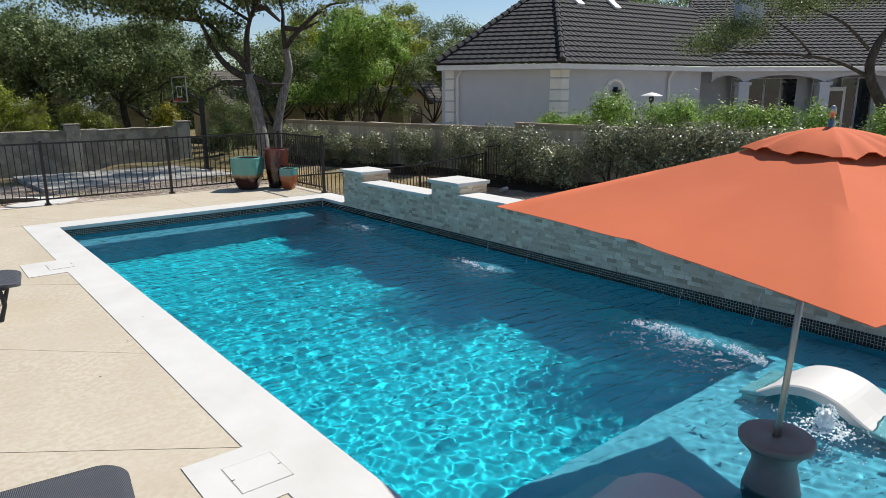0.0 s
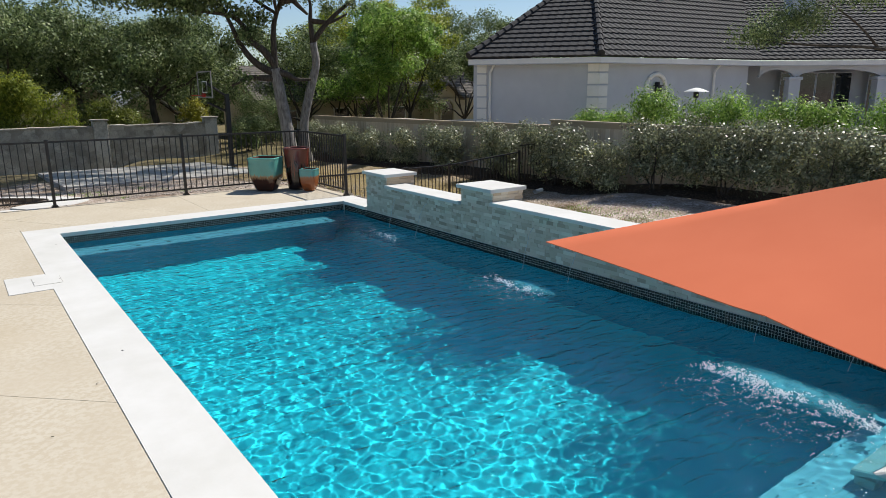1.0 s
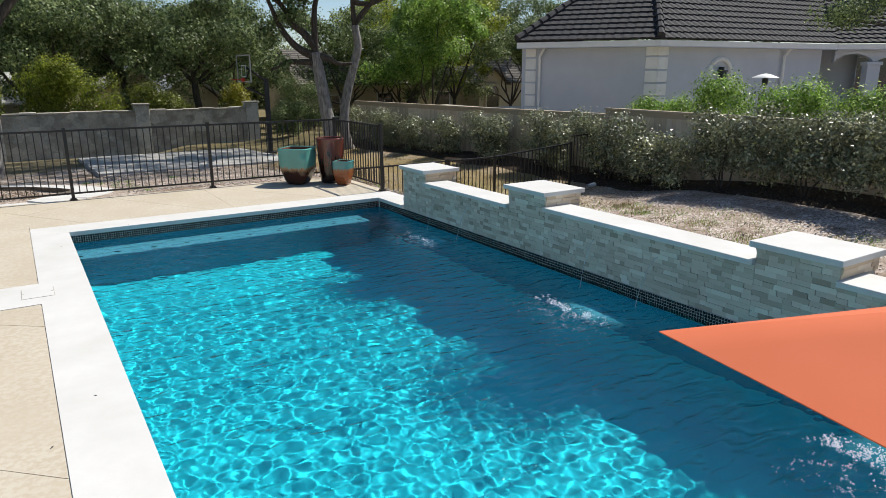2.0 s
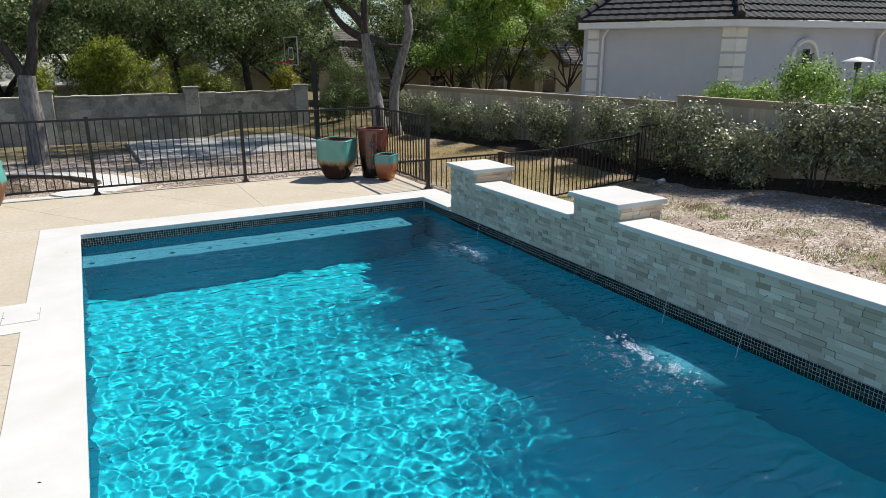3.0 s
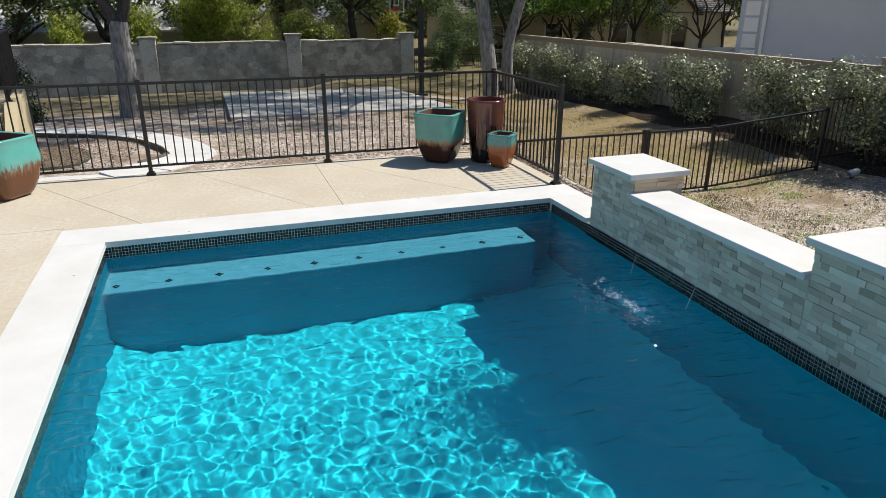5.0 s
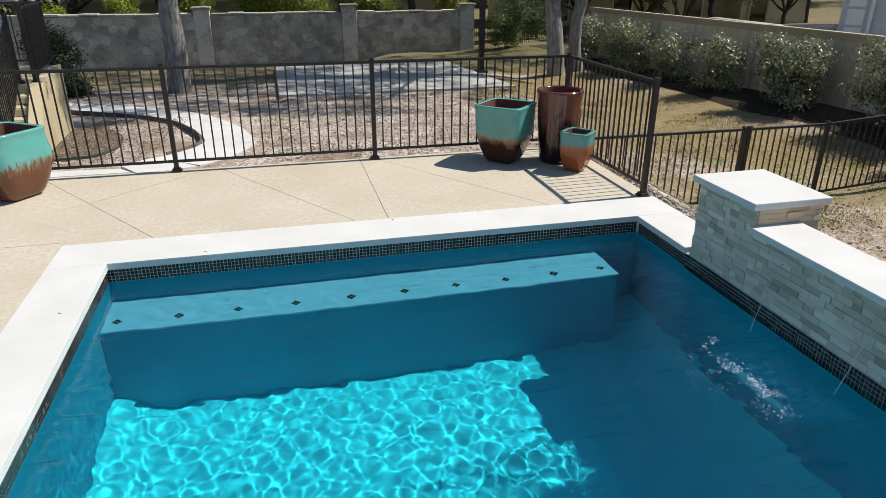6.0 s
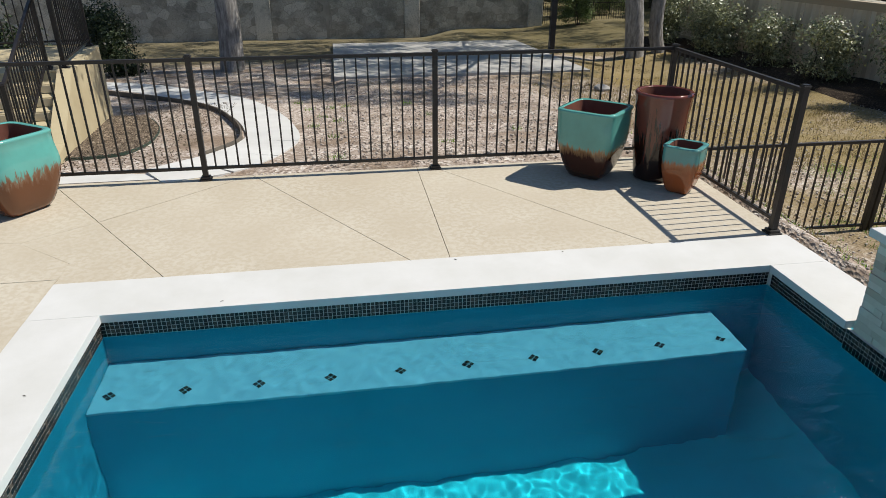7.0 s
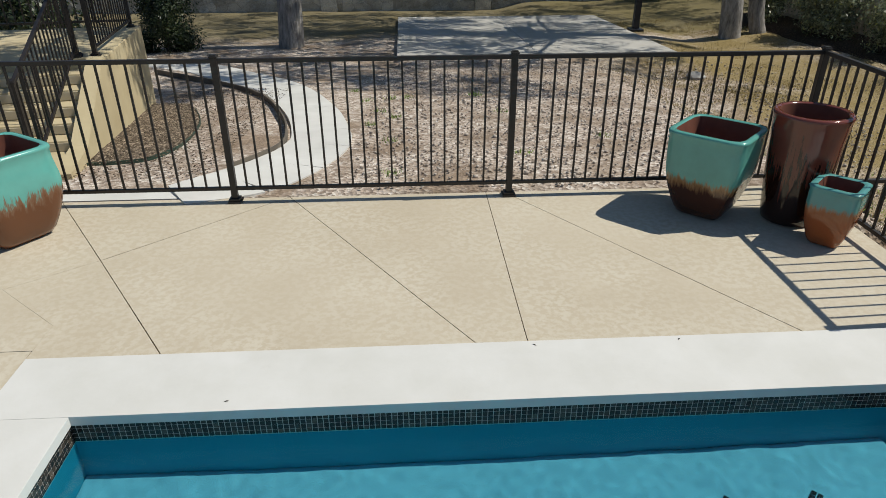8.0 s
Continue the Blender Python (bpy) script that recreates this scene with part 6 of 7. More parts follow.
# ---- loungers ----
def deck_lounger(x, y, rz):
    """A woven chaise; its foot end points along +x."""
    c = tagged(base("chaise_lounge", x, y, 0.0, rz), "dark grey woven chaise lounge with a metal frame on the deck", "lounge chair", "chaise lounges on the deck")
    w = 0.34

    def pad(x0, x1, z0, z1, r=0.13, th=0.03, tip=True):
        bm = bmesh.new()
        out = []
        for k in range(9):
            a = math.pi / 2 * k / 8
            out.append((x1 - r + r * math.sin(a), w - r + r * math.cos(a)))
        out = out + [(px, -py) for px, py in reversed(out)]
        out = [(x0, -w)] + out[::-1] + [(x0, w)] if tip else [(x0, -w), (x1, -w), (x1, w), (x0, w)]
        top, low = [], []
        for px, py in out:
            t = (px - x0) / (x1 - x0)
            z = z0 + (z1 - z0) * t - 0.03 * (max(t - 0.8, 0) / 0.2) ** 2
            top.append(bm.verts.new((px, py, z)))
            low.append(bm.verts.new((px, py, z - th)))
        bm.faces.new(top)
        bm.faces.new(list(reversed(low)))
        for k in range(len(out)):
            j = (k + 1) % len(out)
            bm.faces.new((top[j], top[k], low[k], low[j]))
        bmesh.ops.recalc_face_normals(bm, faces=list(bm.faces))
        return bm

    part("seat", pad(-1.25, 0.0, 0.34, 0.37), M["wicker"], c, "woven dark grey seat", local=True)
    part("backrest", boxed(-1.95, -1.25, -w, w, 0.34, 0.37, 0.012, Matrix.Translation((-1.25, 0, 0.36)) @ Matrix.Rotation(radians(18), 4, "Y") @ Matrix.Translation((1.25, 0, -0.36))), M["wicker"], c, "reclined woven backrest", local=True)
    for s in (-1, 1):
        part("side_rail", boxed(-1.9, -0.12, s * (w - 0.02) - 0.02, s * (w - 0.02) + 0.02, 0.305, 0.345, 0.008), M["black"], c, local=True)
        for lx in (-0.18, -1.7):
            bm = bmesh.new()
            tube(bm, [(lx, s * (w - 0.03), 0.32), (lx + 0.03, s * (w - 0.02), 0.16), (lx - 0.02, s * (w - 0.02), 0.0)], [0.022, 0.02, 0.024], 8)
            part("leg", bm, M["black"], c, local=True)


deck_lounger(-1.24, -9.36, -8)
deck_lounger(-1.09, -4.62, -8)


def shelf_lounger(x, y, label):
    """A moulded in-water chaise with a raised knee hump; length along -y."""
    c = tagged(base("pool_lounger", x, y, -0.43), label, "pool lounger", "moulded loungers on the sun shelf")
    keys = [(0.0, 0.20), (0.14, 0.27), (0.32, 0.385), (0.52, 0.425), (0.72, 0.385), (0.92, 0.275), (1.08, 0.22), (1.22, 0.25), (1.45, 0.45), (1.75, 0.72), (1.86, 0.78)]
    line = spline(keys, 5)
    bm = bmesh.new()
    rows = []
    for s, z in line:
        hw = 0.30
        rows.append([bm.verts.new((v, -s, zz)) for v, zz in ((-hw, z - 0.012), (-hw + 0.015, z), (0, z - 0.015), (hw - 0.015, z), (hw, z - 0.012), (hw, z - 0.075), (0, z - 0.085), (-hw, z - 0.075))])
    for a, b in zip(rows, rows[1:]):
        for k in range(8):
            j = (k + 1) % 8
            bm.faces.new((a[k], a[j], b[j], b[k]))
    bm.faces.new(list(reversed(rows[0])))
    bm.faces.new(rows[-1])
    bmesh.ops.recalc_face_normals(bm, faces=list(bm.faces))
    part("shell", bm, M["resin_white"], c, local=True)
    for s, z in ((0.02, 0.13), (1.08, 0.15)):
        part("foot", boxed(-0.29, 0.29, -s - 0.12, -s, 0.0, z, 0.01), M["resin_white"], c, local=True)


shelf_lounger(3.42, -10.02, "white moulded pool lounger standing in the shallow shelf water")
shelf_lounger(1.02, -10.08, "white moulded pool lounger shaded by the umbrella")


# ---- falling water, foam and the bubbler ----
def mat_foam():
    m = Mat("white_foam", 0.35, spec=0.5)
    m.color(m.ramp(m.noise(60, 3), [(0.3, (0.80, 0.88, 0.92)), (0.7, (0.90, 0.95, 0.98))]))
    return m.m


M["foam"] = mat_foam()


def mat_plume():
    """Milky bubbles, dense in patches and thin between."""
    m = Mat("milky_bubbles", 0.8, spec=0.0)
    m.color((0.5, 0.8, 0.88))
    uv = m.t.nodes.new("ShaderNodeTexCoord").outputs["Generated"]
    sep = m.node("ShaderNodeSeparateXYZ")
    m.link(uv, sep.inputs[0])

    def hump(v):
        d = m.math("SUBTRACT", v, 0.5)
        return m.math("SUBTRACT", 1.0, m.math("MULTIPLY", m.math("MULTIPLY", d, d), 4.0), clamp=True)

    body = m.math("MULTIPLY", hump(sep.outputs[0]), hump(sep.outputs[1]))
    cloud = m.ramp(m.noise(7, 6, 0.7, distort=0.5), [(0.28, (0, 0, 0)), (0.56, (1, 1, 1))])
    fac = m.math("MULTIPLY", m.math("MULTIPLY", body, m.math("ADD", m.math("MULTIPLY", cloud, 0.85), 0.15)), 0.6, clamp=True)
    tr = m.node("ShaderNodeBsdfTransparent")
    mx = m.node("ShaderNodeMixShader")
    m.link(fac, mx.inputs[0])
    m.link(tr.outputs[0], mx.inputs[1])
    m.link(m.b.outputs[0], mx.inputs[2])
    m.link(mx.outputs[0], m.t.nodes["Material Output"].inputs[0])
    return m.m


M["plume"] = mat_plume()
drop = bpy.data.materials.new("falling_water")
drop.use_nodes = True
db = drop.node_tree.nodes["Principled BSDF"]
db.inputs["Transmission Weight"].default_value = 0.45
db.inputs["IOR"].default_value = 1.33
db.inputs["Roughness"].default_value = 0.08
db.inputs["Base Color"].default_value = (0.9, 0.95, 0.97, 1)


def chips(name, places, label, category, material, parent=None):
    """Many small flattened drops. places: (x, y, z, radius, flatness)."""
    tmp = bmesh.new()
    bmesh.ops.create_icosphere(tmp, subdivisions=1, radius=1.0)
    bv = np.array([v.co[:] for v in tmp.verts])
    bf = np.array([[v.index for v in f.verts] for f in tmp.faces])
    tmp.free()
    P = np.array(places)
    V3 = (bv[None] * np.stack([P[:, 3], P[:, 3], P[:, 3] * P[:, 4]], 1)[:, None, :] + P[:, None, :3]).reshape(-1, 3)
    Fc = (bf[None] + (np.arange(len(P)) * len(bv))[:, None, None]).reshape(-1, 3)
    me = bpy.data.meshes.new(name)
    me.from_pydata(V3.tolist(), [], Fc.tolist())
    me.polygons.foreach_set("use_smooth", [True] * len(me.polygons))
    me.materials.append(material)
    ob = new(name, me)
    if parent is not None:
        ob.parent = parent
        ob.matrix_parent_inverse = parent.matrix_basis.inverted()
        ob["kind"] = "stuff"
        ob["label"] = label
    else:
        tagged(ob, label, category, kind="stuff")
    return ob


rnd = random.Random(21)
FALLS = [(-1.95, -2.85, 0.33, 0.33), (-5.3, -6.2, 0.34, 0.62), (-8.5, -9.42, 0.36, 1.0)]
for n, (ya, yb, zt, force) in enumerate(FALLS):
    f = tagged(base("waterfall", FACE, (ya + yb) / 2, zt), "thin sheet of water falling from the stone wall", "waterfall", "waterfalls along the pool wall")
    reach = 0.16 + 0.12 * force
    for y, lean in ((ya, -0.05), (yb, 0.05)):
        thin = 0.0034
        pts = [(FACE - 0.03 - reach * t, y + lean * t + 0.006 * math.sin(t * 17 + y), zt + (WATER - zt) * t * t) for t in [i / 10 for i in range(11)]]
        bm = bmesh.new()
        tube(bm, pts, [thin * (1.2 - 0.4 * i / 10 + 0.3 * math.sin(i * 2.1)) for i in range(11)], 6)
        part("strand", bm, drop, f, "clear strand of falling water", smooth=True)
    places = []
    lane = 4.28 if n == 0 else (4.04 if n == 1 else 3.76)
    span = (0.9, 0.95, 1.35)[n]
    for k in range(int(7000 * force ** 1.5)):
        y = (ya + yb) / 2 - (0.1, 0.1, 0.3)[n] + span * (rnd.random() - 0.5)
        core = rnd.random() < 0.38
        off = rnd.gauss(0, 0.05) if core else -abs(rnd.gauss(0, 0.26))
        x = lane + off * (0.6 + 0.6 * force) + 0.03 * math.sin(y * 9.0)
        y += rnd.gauss(0, 0.03 if core else 0.12)
        if noise.noise((x * 9, y * 9, 3)) + 0.8 * noise.noise((x * 26, y * 26, 8)) > (0.0 if core else 0.2):
            places.append((x, y, WATER + 0.003 + rnd.random() * (0.03 if core else 0.006), rnd.uniform(0.002, 0.0075) * (0.55 + 0.5 * force) * (1.0 if core else 0.65), rnd.uniform(0.3, 0.9)))
    chips("foam", places, "white splashing foam under a waterfall", "foam", M["foam"], f)
    # cloud of fine bubbles carried down by the fall: a thin billowing sheet under the surface
    bm = bmesh.new()
    rows = []
    for iy in range(25):
        v = iy / 12 - 1
        rows.append([bm.verts.new((0.22 * (ix / 6 - 1), span * 0.48 * v, -0.09 + 0.04 * (1 - v * v) * (1 - (ix / 6 - 1) ** 2) + 0.012 * noise.noise((ix * 0.6, iy * 0.4, n)))) for ix in range(13)])
    for a, b in zip(rows, rows[1:]):
        for ix in range(12):
            bm.faces.new((a[ix], a[ix + 1], b[ix + 1], b[ix]))
    bm.transform(Matrix.Translation((lane + 0.21, (ya + yb) / 2 - (0.12, 0.2, 0.25)[n], WATER)))
    plume = part("bubble_plume", bm, M["plume"], f, "pale cloud of fine bubbles under the surface", smooth=True)
    plume.cycles.is_caustics_receiver = True

bub = tagged(base("bubbler", 2.93, -10.74, -0.43), "white bubbler jet rising from the sun shelf", "bubbler")
bm = bmesh.new()
bmesh.ops.create_icosphere(bm, subdivisions=4, radius=1.0)
for v in bm.verts:
    h = (v.co.z + 1) / 2
    lump = 1 + 0.30 * noise.noise(v.co * 2.6) + 0.22 * noise.noise(v.co * 6.0)
    r = (0.070 - 0.028 * h) * lump
    v.co = Vector((2.93 + v.co.x * r, -10.74 + v.co.y * r, WATER - 0.02 + 0.16 * h * (1 + 0.12 * noise.noise(v.co * 4))))
part("jet", bm, M["foam"], bub, "white lumpy column of foaming water", smooth=True)
places = []
for k in range(130):
    h = rnd.random()
    r = (0.075 * (1 - h) + 0.035) * (0.9 + 0.4 * rnd.random())
    a = rnd.random() * 6.28
    places.append((2.93 + r * math.cos(a), -10.74 + r * math.sin(a), WATER + 0.16 * h, rnd.uniform(0.003, 0.009), rnd.uniform(0.8, 1.4)))
chips("droplets", places, "white drops thrown off the jet", "foam", M["foam"], bub)
places = []
for k in range(700):
    r = abs(rnd.gauss(0, 0.28)) + 0.05
    a = rnd.random() * 6.28
    places.append((2.93 + r * math.cos(a), -10.74 + r * math.sin(a), WATER + 0.005, rnd.uniform(0.003, 0.010) * (1.3 if r < 0.2 else 0.7), rnd.uniform(0.3, 0.8)))
chips("splash", places, "white ring of foam round the jet", "foam", M["foam"], bub)

# marker tiles on the bench
for i in range(10):
    x = 0.08 + i * 0.472
    for k, (dx, dy) in enumerate(((-0.023, 0), (0.023, 0), (0, -0.023), (0, 0.023))):
        part("marker_tile", boxed(-0.013, 0.013, -0.013, 0.013, -0.602, -0.594, 0, pose(x + dx, -0.36 + dy, 0, 0, 0, 45)), M["tile"], pool, "small dark glass marker tile")

# small litter on the deck and yard
litter = []
for k in range(9):
    x, y = rnd.choice(((rnd.uniform(-0.4, -0.05), rnd.uniform(-9, -0.5)), (rnd.uniform(0.2, 4.8), rnd.uniform(0.05, 0.5)), (rnd.uniform(-1.5, -0.5), rnd.uniform(-8, -1)), (rnd.uniform(-0.5, 4.0), rnd.uniform(0.6, 2.6))))
    litter.append((x, y))
for x, y in litter:
    lf = tagged(base("fallen_leaf", x, y, 0.001, rnd.uniform(0, 360)), "small dry brown leaf lying on the pale paving", "leaf", "fallen leaves")
    bm = bmesh.new()
    v = [bm.verts.new(p) for p in ((-0.014, 0, 0), (0, -0.004, 0.003), (0.014, 0, 0.002), (0, 0.004, 0.003), (-0.014, 0, -0.002), (0, -0.0035, 0.001), (0.014, 0, 0), (0, 0.0035, 0.001))]
    bm.faces.new(v[:4])
    bm.faces.new(list(reversed(v[4:])))
    part("blade", bm, M["bark_dark"], lf, local=True)

# stones and pebbles scattered on the bare ground
places = []
for k in range(15000):
    x = rnd.uniform(1.2, 9.5) if rnd.random() < 0.75 else rnd.uniform(5.6, 12.5)
    y = rnd.uniform(2.95, 12.5) if x < 5.3 else rnd.uniform(-6.5, 12.5)
    places.append((x, y, ground_z(x, y) + 0.015 + 0.035 * noise.noise((x * 0.7, y * 0.7, 0)), rnd.uniform(0.006, 0.02) * (1.6 if rnd.random() < 0.06 else 1), rnd.uniform(0.4, 0.8)))
gravel_mat = mat_pieces("loose_pale_gravel", [(0.0, (0.24, 0.19, 0.15)), (0.5, (0.36, 0.30, 0.25)), (1.0, (0.50, 0.45, 0.40))], 0.9, island=True, grain=60)
chips("gravel", places, "loose pale gravel scattered over bare soil", "gravel", gravel_mat)
places = []
for k in range(9000):
    if rnd.random() < 0.6:
        x, y = rnd.uniform(11.2, 13.3), rnd.uniform(-7, 18)
    else:
        x, y = rnd.uniform(-1.9, -0.2), rnd.uniform(3.4, 9)
    places.append((x, y, ground_z(x, y) + (0.11 if x > 12.2 else 0.036 if x < 0 else 0.012), rnd.uniform(0.005, 0.013), rnd.uniform(0.25, 0.5)))
# sheet of mulch and litter, coloured dark to deepen the hedge's shade
bed = bmesh.new()
rows = []
for j in range(64):
    y = -7.4 + j * 0.42
    row = []
    for i in range(7):
        x0 = (11.95 if y > 1.5 else 12.2) + 0.35 * noise.noise((0.0, y * 0.6, 2.0))
        x = x0 + (13.45 - x0) * i / 6
        row.append(bed.verts.new((x, y, ground_z(x, y) + (0.10 if i else -0.05) + 0.03 * noise.noise((x * 2, y * 2, 7)))))
    rows.append(row)
for a, b in zip(rows, rows[1:]):
    for i in range(6):
        bed.faces.new((a[i], a[i + 1], b[i + 1], b[i]))
mb = Mat("shade_dark_mulch_litter", 0.95, spec=0.1)
mb.color(mb.ramp(mb.voronoi(34, out="Distance"), [(0.1, (0.16, 0.12, 0.085)), (0.35, (0.06, 0.045, 0.032)), (0.7, (0.03, 0.022, 0.016))]))
mb.bump(mb.voronoi(34), 0.8, 0.02).bump(mb.noise(8, 4), 0.5, 0.05)
tagged(obj("shaded_mulch_bed", bed, mb.m, smooth=True), "mulch and leaf litter under the hedge, coloured darker for the shade there", "mulch bed", kind="structure")
mulch_mat = mat_pieces("dark_bark_mulch", [(0.0, (0.03, 0.022, 0.016)), (0.6, (0.07, 0.05, 0.035)), (1.0, (0.24, 0.18, 0.12))], 0.95, island=True, grain=60)
chips("mulch", places, "dark bark mulch under the hedge and in the bed", "mulch", mulch_mat)


def tufts(name, spots, material, label):
    """Tufts of grass blades."""
    rng = random.Random(55)
    verts, faces = [], []
    for cx, cy, r, n, h in spots:
        for k in range(n):
            a, q = rng.random() * 6.28, r * math.sqrt(rng.random())
            x, y = cx + q * math.cos(a), cy + q * math.sin(a)
            z = ground_z(x, y) + 0.02 * noise.noise((x * 0.7, y * 0.7, 0))
            t = rng.random() * 6.28
            w, hh = 0.0065, h * rng.uniform(0.5, 1.3)
            i = len(verts)
            verts += [(x - w * math.cos(t), y - w * math.sin(t), z - 0.02), (x + w * math.cos(t), y + w * math.sin(t), z - 0.02), (x + rng.uniform(-0.04, 0.04), y + rng.uniform(-0.04, 0.04), z + hh)]
            faces.append((i, i + 1, i + 2))
    me = bpy.data.meshes.new(name)
    me.from_pydata(verts, [], faces)
    me.materials.append(material)
    tagged(new(name, me), label, "grass", kind="stuff")


rg = random.Random(77)
green = [(rg.uniform(0.8, 5.0), rg.uniform(2.95, 9.0), 0.10, 40, 0.06) for k in range(14)] + [(rg.uniform(5.8, 11.0), rg.uniform(-6, 5), rg.uniform(0.2, 0.6), 130, 0.045) for k in range(110)]
tufts("weed_tufts", green, M["bright_leaf"], "sparse green weeds in the dry soil")
straw_mat = mat_leaf("dry_straw_grass", [(0.0, (0.22, 0.16, 0.06)), (0.6, (0.36, 0.28, 0.12)), (1.0, (0.5, 0.42, 0.2))], 0.7, 0.3)
dry = [(rg.uniform(6.2, 12.0), rg.uniform(2.6, 20.0), rg.uniform(0.3, 0.9), 260, 0.05) for k in range(110)] + [(rg.uniform(5.8, 11.0), rg.uniform(-6.5, 2.0), rg.uniform(0.2, 0.6), 150, 0.05) for k in range(60)]
tufts("dry_grass", dry, straw_mat, "patchy straw-coloured dry grass")
rock = tagged(base("rock", 7.98, 11.2, ground_z(7.98, 11.2)), "pale limestone rock lying on the bare ground", "rock")
bm = bmesh.new()
bmesh.ops.create_icosphere(bm, subdivisions=2, radius=0.16)
for v in bm.verts:
    v.co = Vector((v.co.x * 1.3, v.co.y, v.co.z * 0.6 + 0.05)) * (1 + 0.25 * noise.noise(v.co * 6))
part("stone", bm, M["concrete"], rock, local=True)

# drain pipe end and lamp by the lower fence
pipe = tagged(base("pipe_end", 11.9, 1.75, ground_z(11.9, 1.75)), "short white drain pipe lying by the fence", "pipe")
bm = bmesh.new()
lathe(bm, [(0.06, -0.2), (0.06, 0.2), (0.05, 0.2), (0.05, -0.2)], 14, m=pose(0, 0, 0.06, 0, 90, 20))
part("tube", bm, M["trim"], pipe, local=True)

# ---- pieces: wall stones and mosaic tiles ----
unit_stone = bpy.data.meshes.new("stone")
tmp = boxed(-0.5, 0.5, -0.5, 0.5, -0.5, 0.5)
tmp.to_mesh(unit_stone)
tmp.free()
unit_stone.materials.append(M["ledger"])
rnd = random.Random(12)
ROW = 0.0485
far_stones = bmesh.new()


def ledger(y0, y1, z0, z1, single):
    """Split-face strips on the pool side of the wall between y0 < y1."""
    rows = max(1, round((z1 - z0) / ROW))
    h = (z1 - z0) / rows
    for r in range(rows):
        y = y0
        while y < y1 - 0.005:
            w = min(rnd.choice((0.07, 0.09, 0.12, 0.15, 0.2)) * rnd.uniform(0.85, 1.15), y1 - y)
            if y1 - y - w < 0.05:
                w = y1 - y
            d = rnd.choice((0.007, 0.009, 0.011, 0.013, 0.016))
            zc = z0 + h * (r + 0.5)
            if single:
                ob = new("stone", unit_stone)
                ob.parent = water_wall
                ob.matrix_basis = Matrix.LocRotScale((FACE - d / 2 + 0.001, y + w / 2, zc), None, (d + 0.002, w - 0.0012, h - 0.0012))
            else:
                box(far_stones, FACE - d, FACE + 0.002, y + 0.0006, y + w - 0.0006, zc - h / 2 + 0.0006, zc + h / 2 - 0.0006)
            y += w


(p1a, p1b), (p2a, p2b), (p3a, p3b) = PIERS
ZB = -0.055
ledger(p1b, p1a, ZB, PIER_TOP[0] - 0.058, True)
ledger(p2a, p1b, ZB, SEG_TOP[0] - 0.052, True)
ledger(p2b, p2a, ZB, PIER_TOP[1] - 0.058, True)
ledger(p3a, p2b, ZB, SEG_TOP[1] - 0.052, False)
ledger(p3b, p3a, ZB, PIER_TOP[2] - 0.058, False)
ledger(-13.9, p3b, ZB, SEG_TOP[2] - 0.052, False)
tagged(part("stones", far_stones, M["ledger_joined"], water_wall, "split travertine strips"), kind="stuff")
warm = mat_pieces("warm_split_travertine", [(0.0, (0.45, 0.34, 0.23)), (0.5, (0.60, 0.46, 0.31)), (1.0, (0.70, 0.60, 0.46))])
warm_mesh = unit_stone.copy()
warm_mesh.materials.clear()
warm_mesh.materials.append(warm)
for k, (ya, yb) in enumerate(PIERS):
    for face_y, sgn, low in ((yb, -1, SEG_TOP[k]), (ya, 1, SEG_TOP[max(k - 1, 0)])):
        course = (PIER_TOP[k] - 0.057 - low) / 3
        for r in range(3):
            x = FACE
            z0 = low + r * course
            while x < PBACK - 0.01:
                w = min(rnd.uniform(0.12, 0.28), PBACK - x)
                d = rnd.choice((0.005, 0.01, 0.016))
                ob = new("stone", warm_mesh)
                ob.parent = water_wall
                ob.matrix_basis = Matrix.LocRotScale((x + w / 2, face_y + sgn * d / 2, z0 + course / 2), None, (w - 0.0025, d + 0.002, course - 0.0025))
                x += w

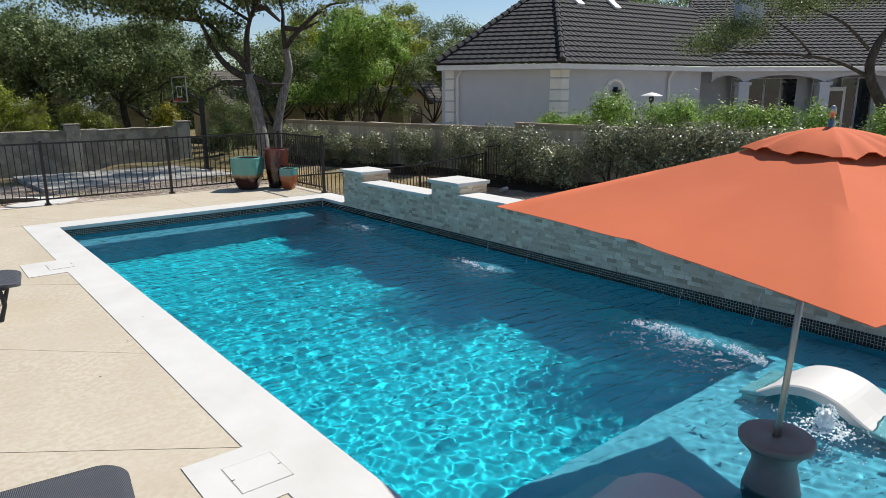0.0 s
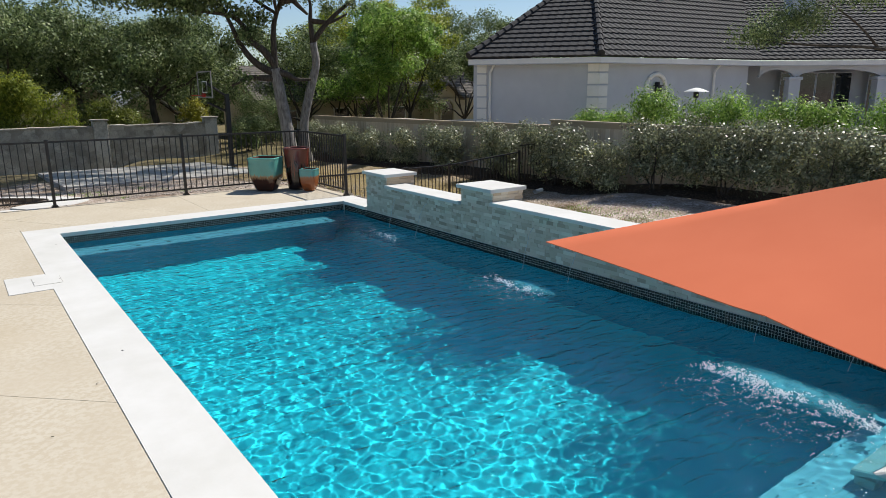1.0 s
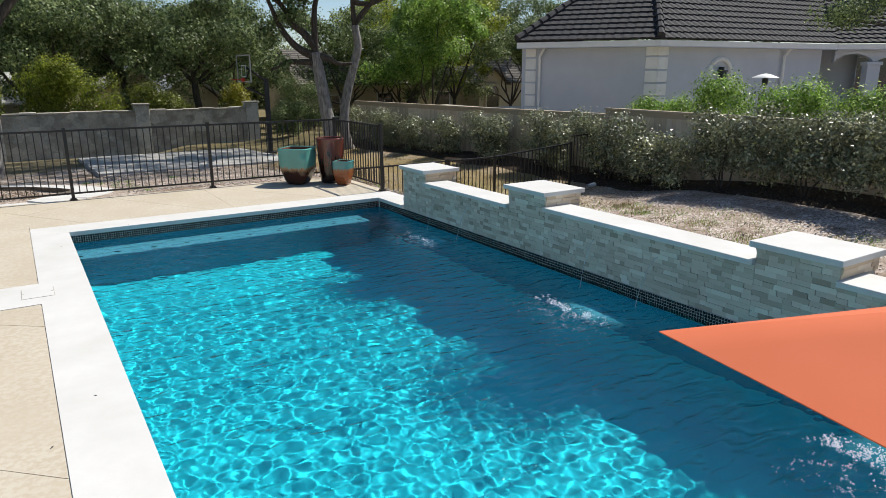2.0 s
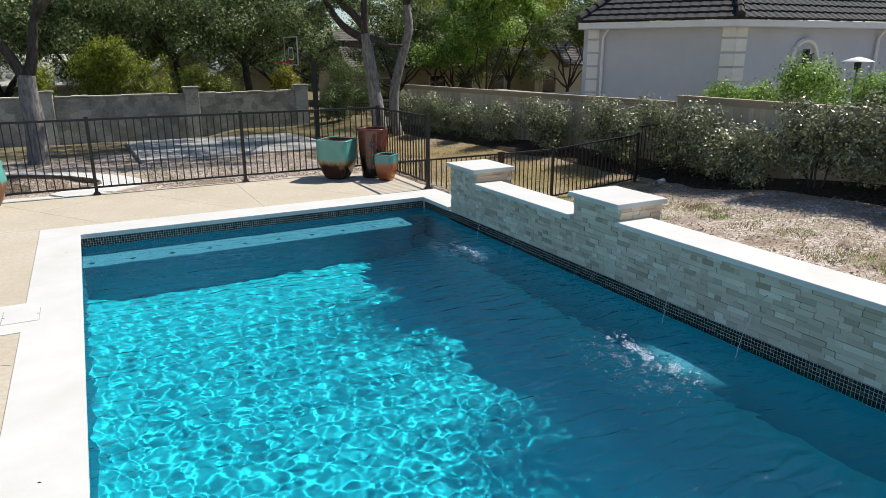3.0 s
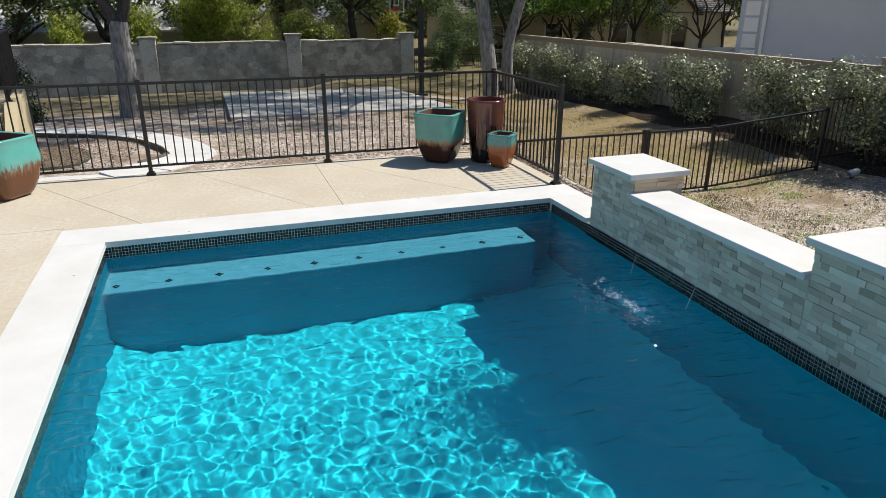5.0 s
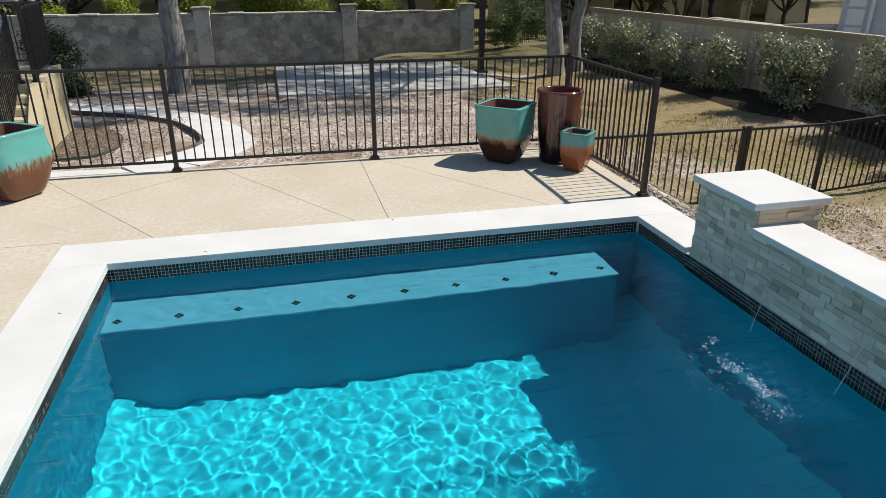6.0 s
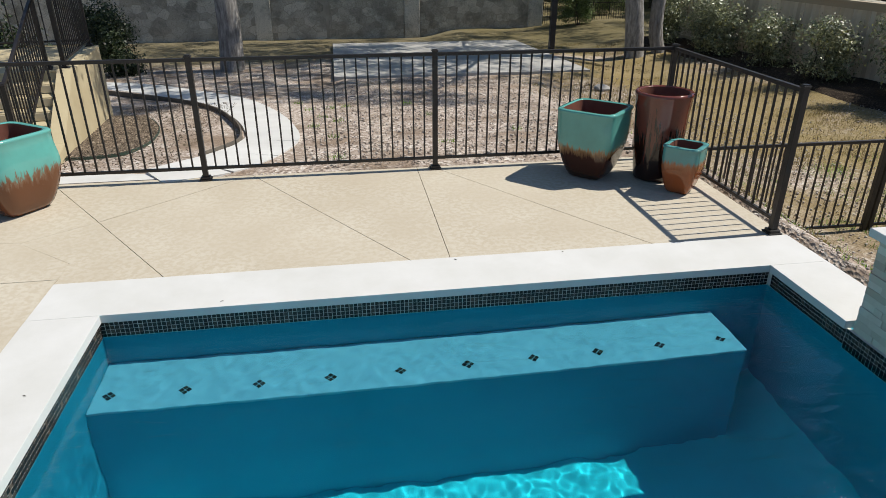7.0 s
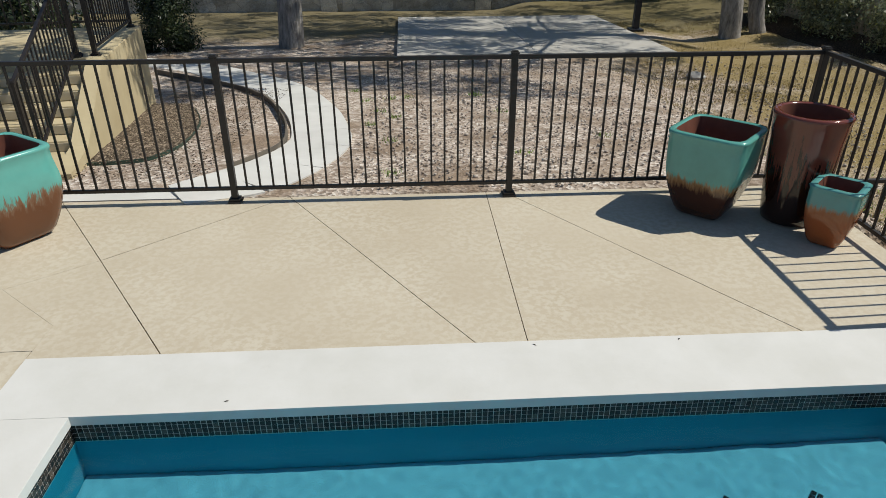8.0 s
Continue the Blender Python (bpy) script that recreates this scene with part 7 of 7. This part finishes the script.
TH = 0.0131
tile_mesh = bpy.data.meshes.new("tile")
tmp = boxed(-TH, TH, -0.003, 0.003, -TH, TH)
tmp.to_mesh(tile_mesh)
tmp.free()
tile_mesh.materials.append(M["tile"])
P = 0.0303
joined = bmesh.new()
grout_bm = bmesh.new()
for r in range(4):
    zc = -0.0765 - r * P
    n = int((PE - PW) / P)
    for i in range(n):
        x = PW + 0.016 + i * P
        if i < 75:
            ob = new("tile", tile_mesh)
            ob.parent = pool
            ob.matrix_basis = pose(x, PN - 0.004, zc)
        else:
            box(joined, x - TH, x + TH, PN - 0.007, PN - 0.001, zc - TH, zc + TH)
    for i in range(int(10.6 / P)):
        y = PN - 0.02 - i * P
        box(joined, PW + 0.001, PW + 0.007, y - TH, y + TH, zc - TH, zc + TH)
        if y < -0.0 and y > -0.83:
            box(joined, PE - 0.007, PE - 0.001, y - TH, y + TH, zc - TH, zc + TH)
for r in range(6):
    zc = -0.0705 - r * P
    for i in range(int(12.6 / P)):
        y = -0.85 - i * P
        box(joined, PE - 0.007, PE - 0.001, y - TH, y + TH, zc - TH, zc + TH)
tagged(part("tiles", joined, M["tile_joined"], pool, "dark glass mosaic waterline tiles"), kind="stuff")
zt, zb = -0.061, -0.192
box(grout_bm, PW, PE, PN - 0.0045, PN + 0.001, zb, zt)
box(grout_bm, PW - 0.001, PW + 0.0045, PS, PN - 0.006, zb, zt)
box(grout_bm, PE - 0.0045, PE + 0.001, -0.83, PN - 0.006, zb, zt)
box(grout_bm, PE - 0.0045, FACE + 0.001, PS, -0.831, -0.245, -0.0555)
M["pale_grout"] = mat_simple("pale_tile_grout", (0.52, 0.50, 0.46), (0.66, 0.64, 0.60), 0.9, 8)
part("tile_grout", grout_bm, M["pale_grout"], pool, "grey grout behind the mosaic")


# things standing under water take the bent sunlight too
for thing in bpy.data.objects:
    if thing.parent is not None and (thing.parent.name.startswith(("pool_table_stool", "pool_lounger")) or thing.parent == pool):
        thing.cycles.is_caustics_receiver = True
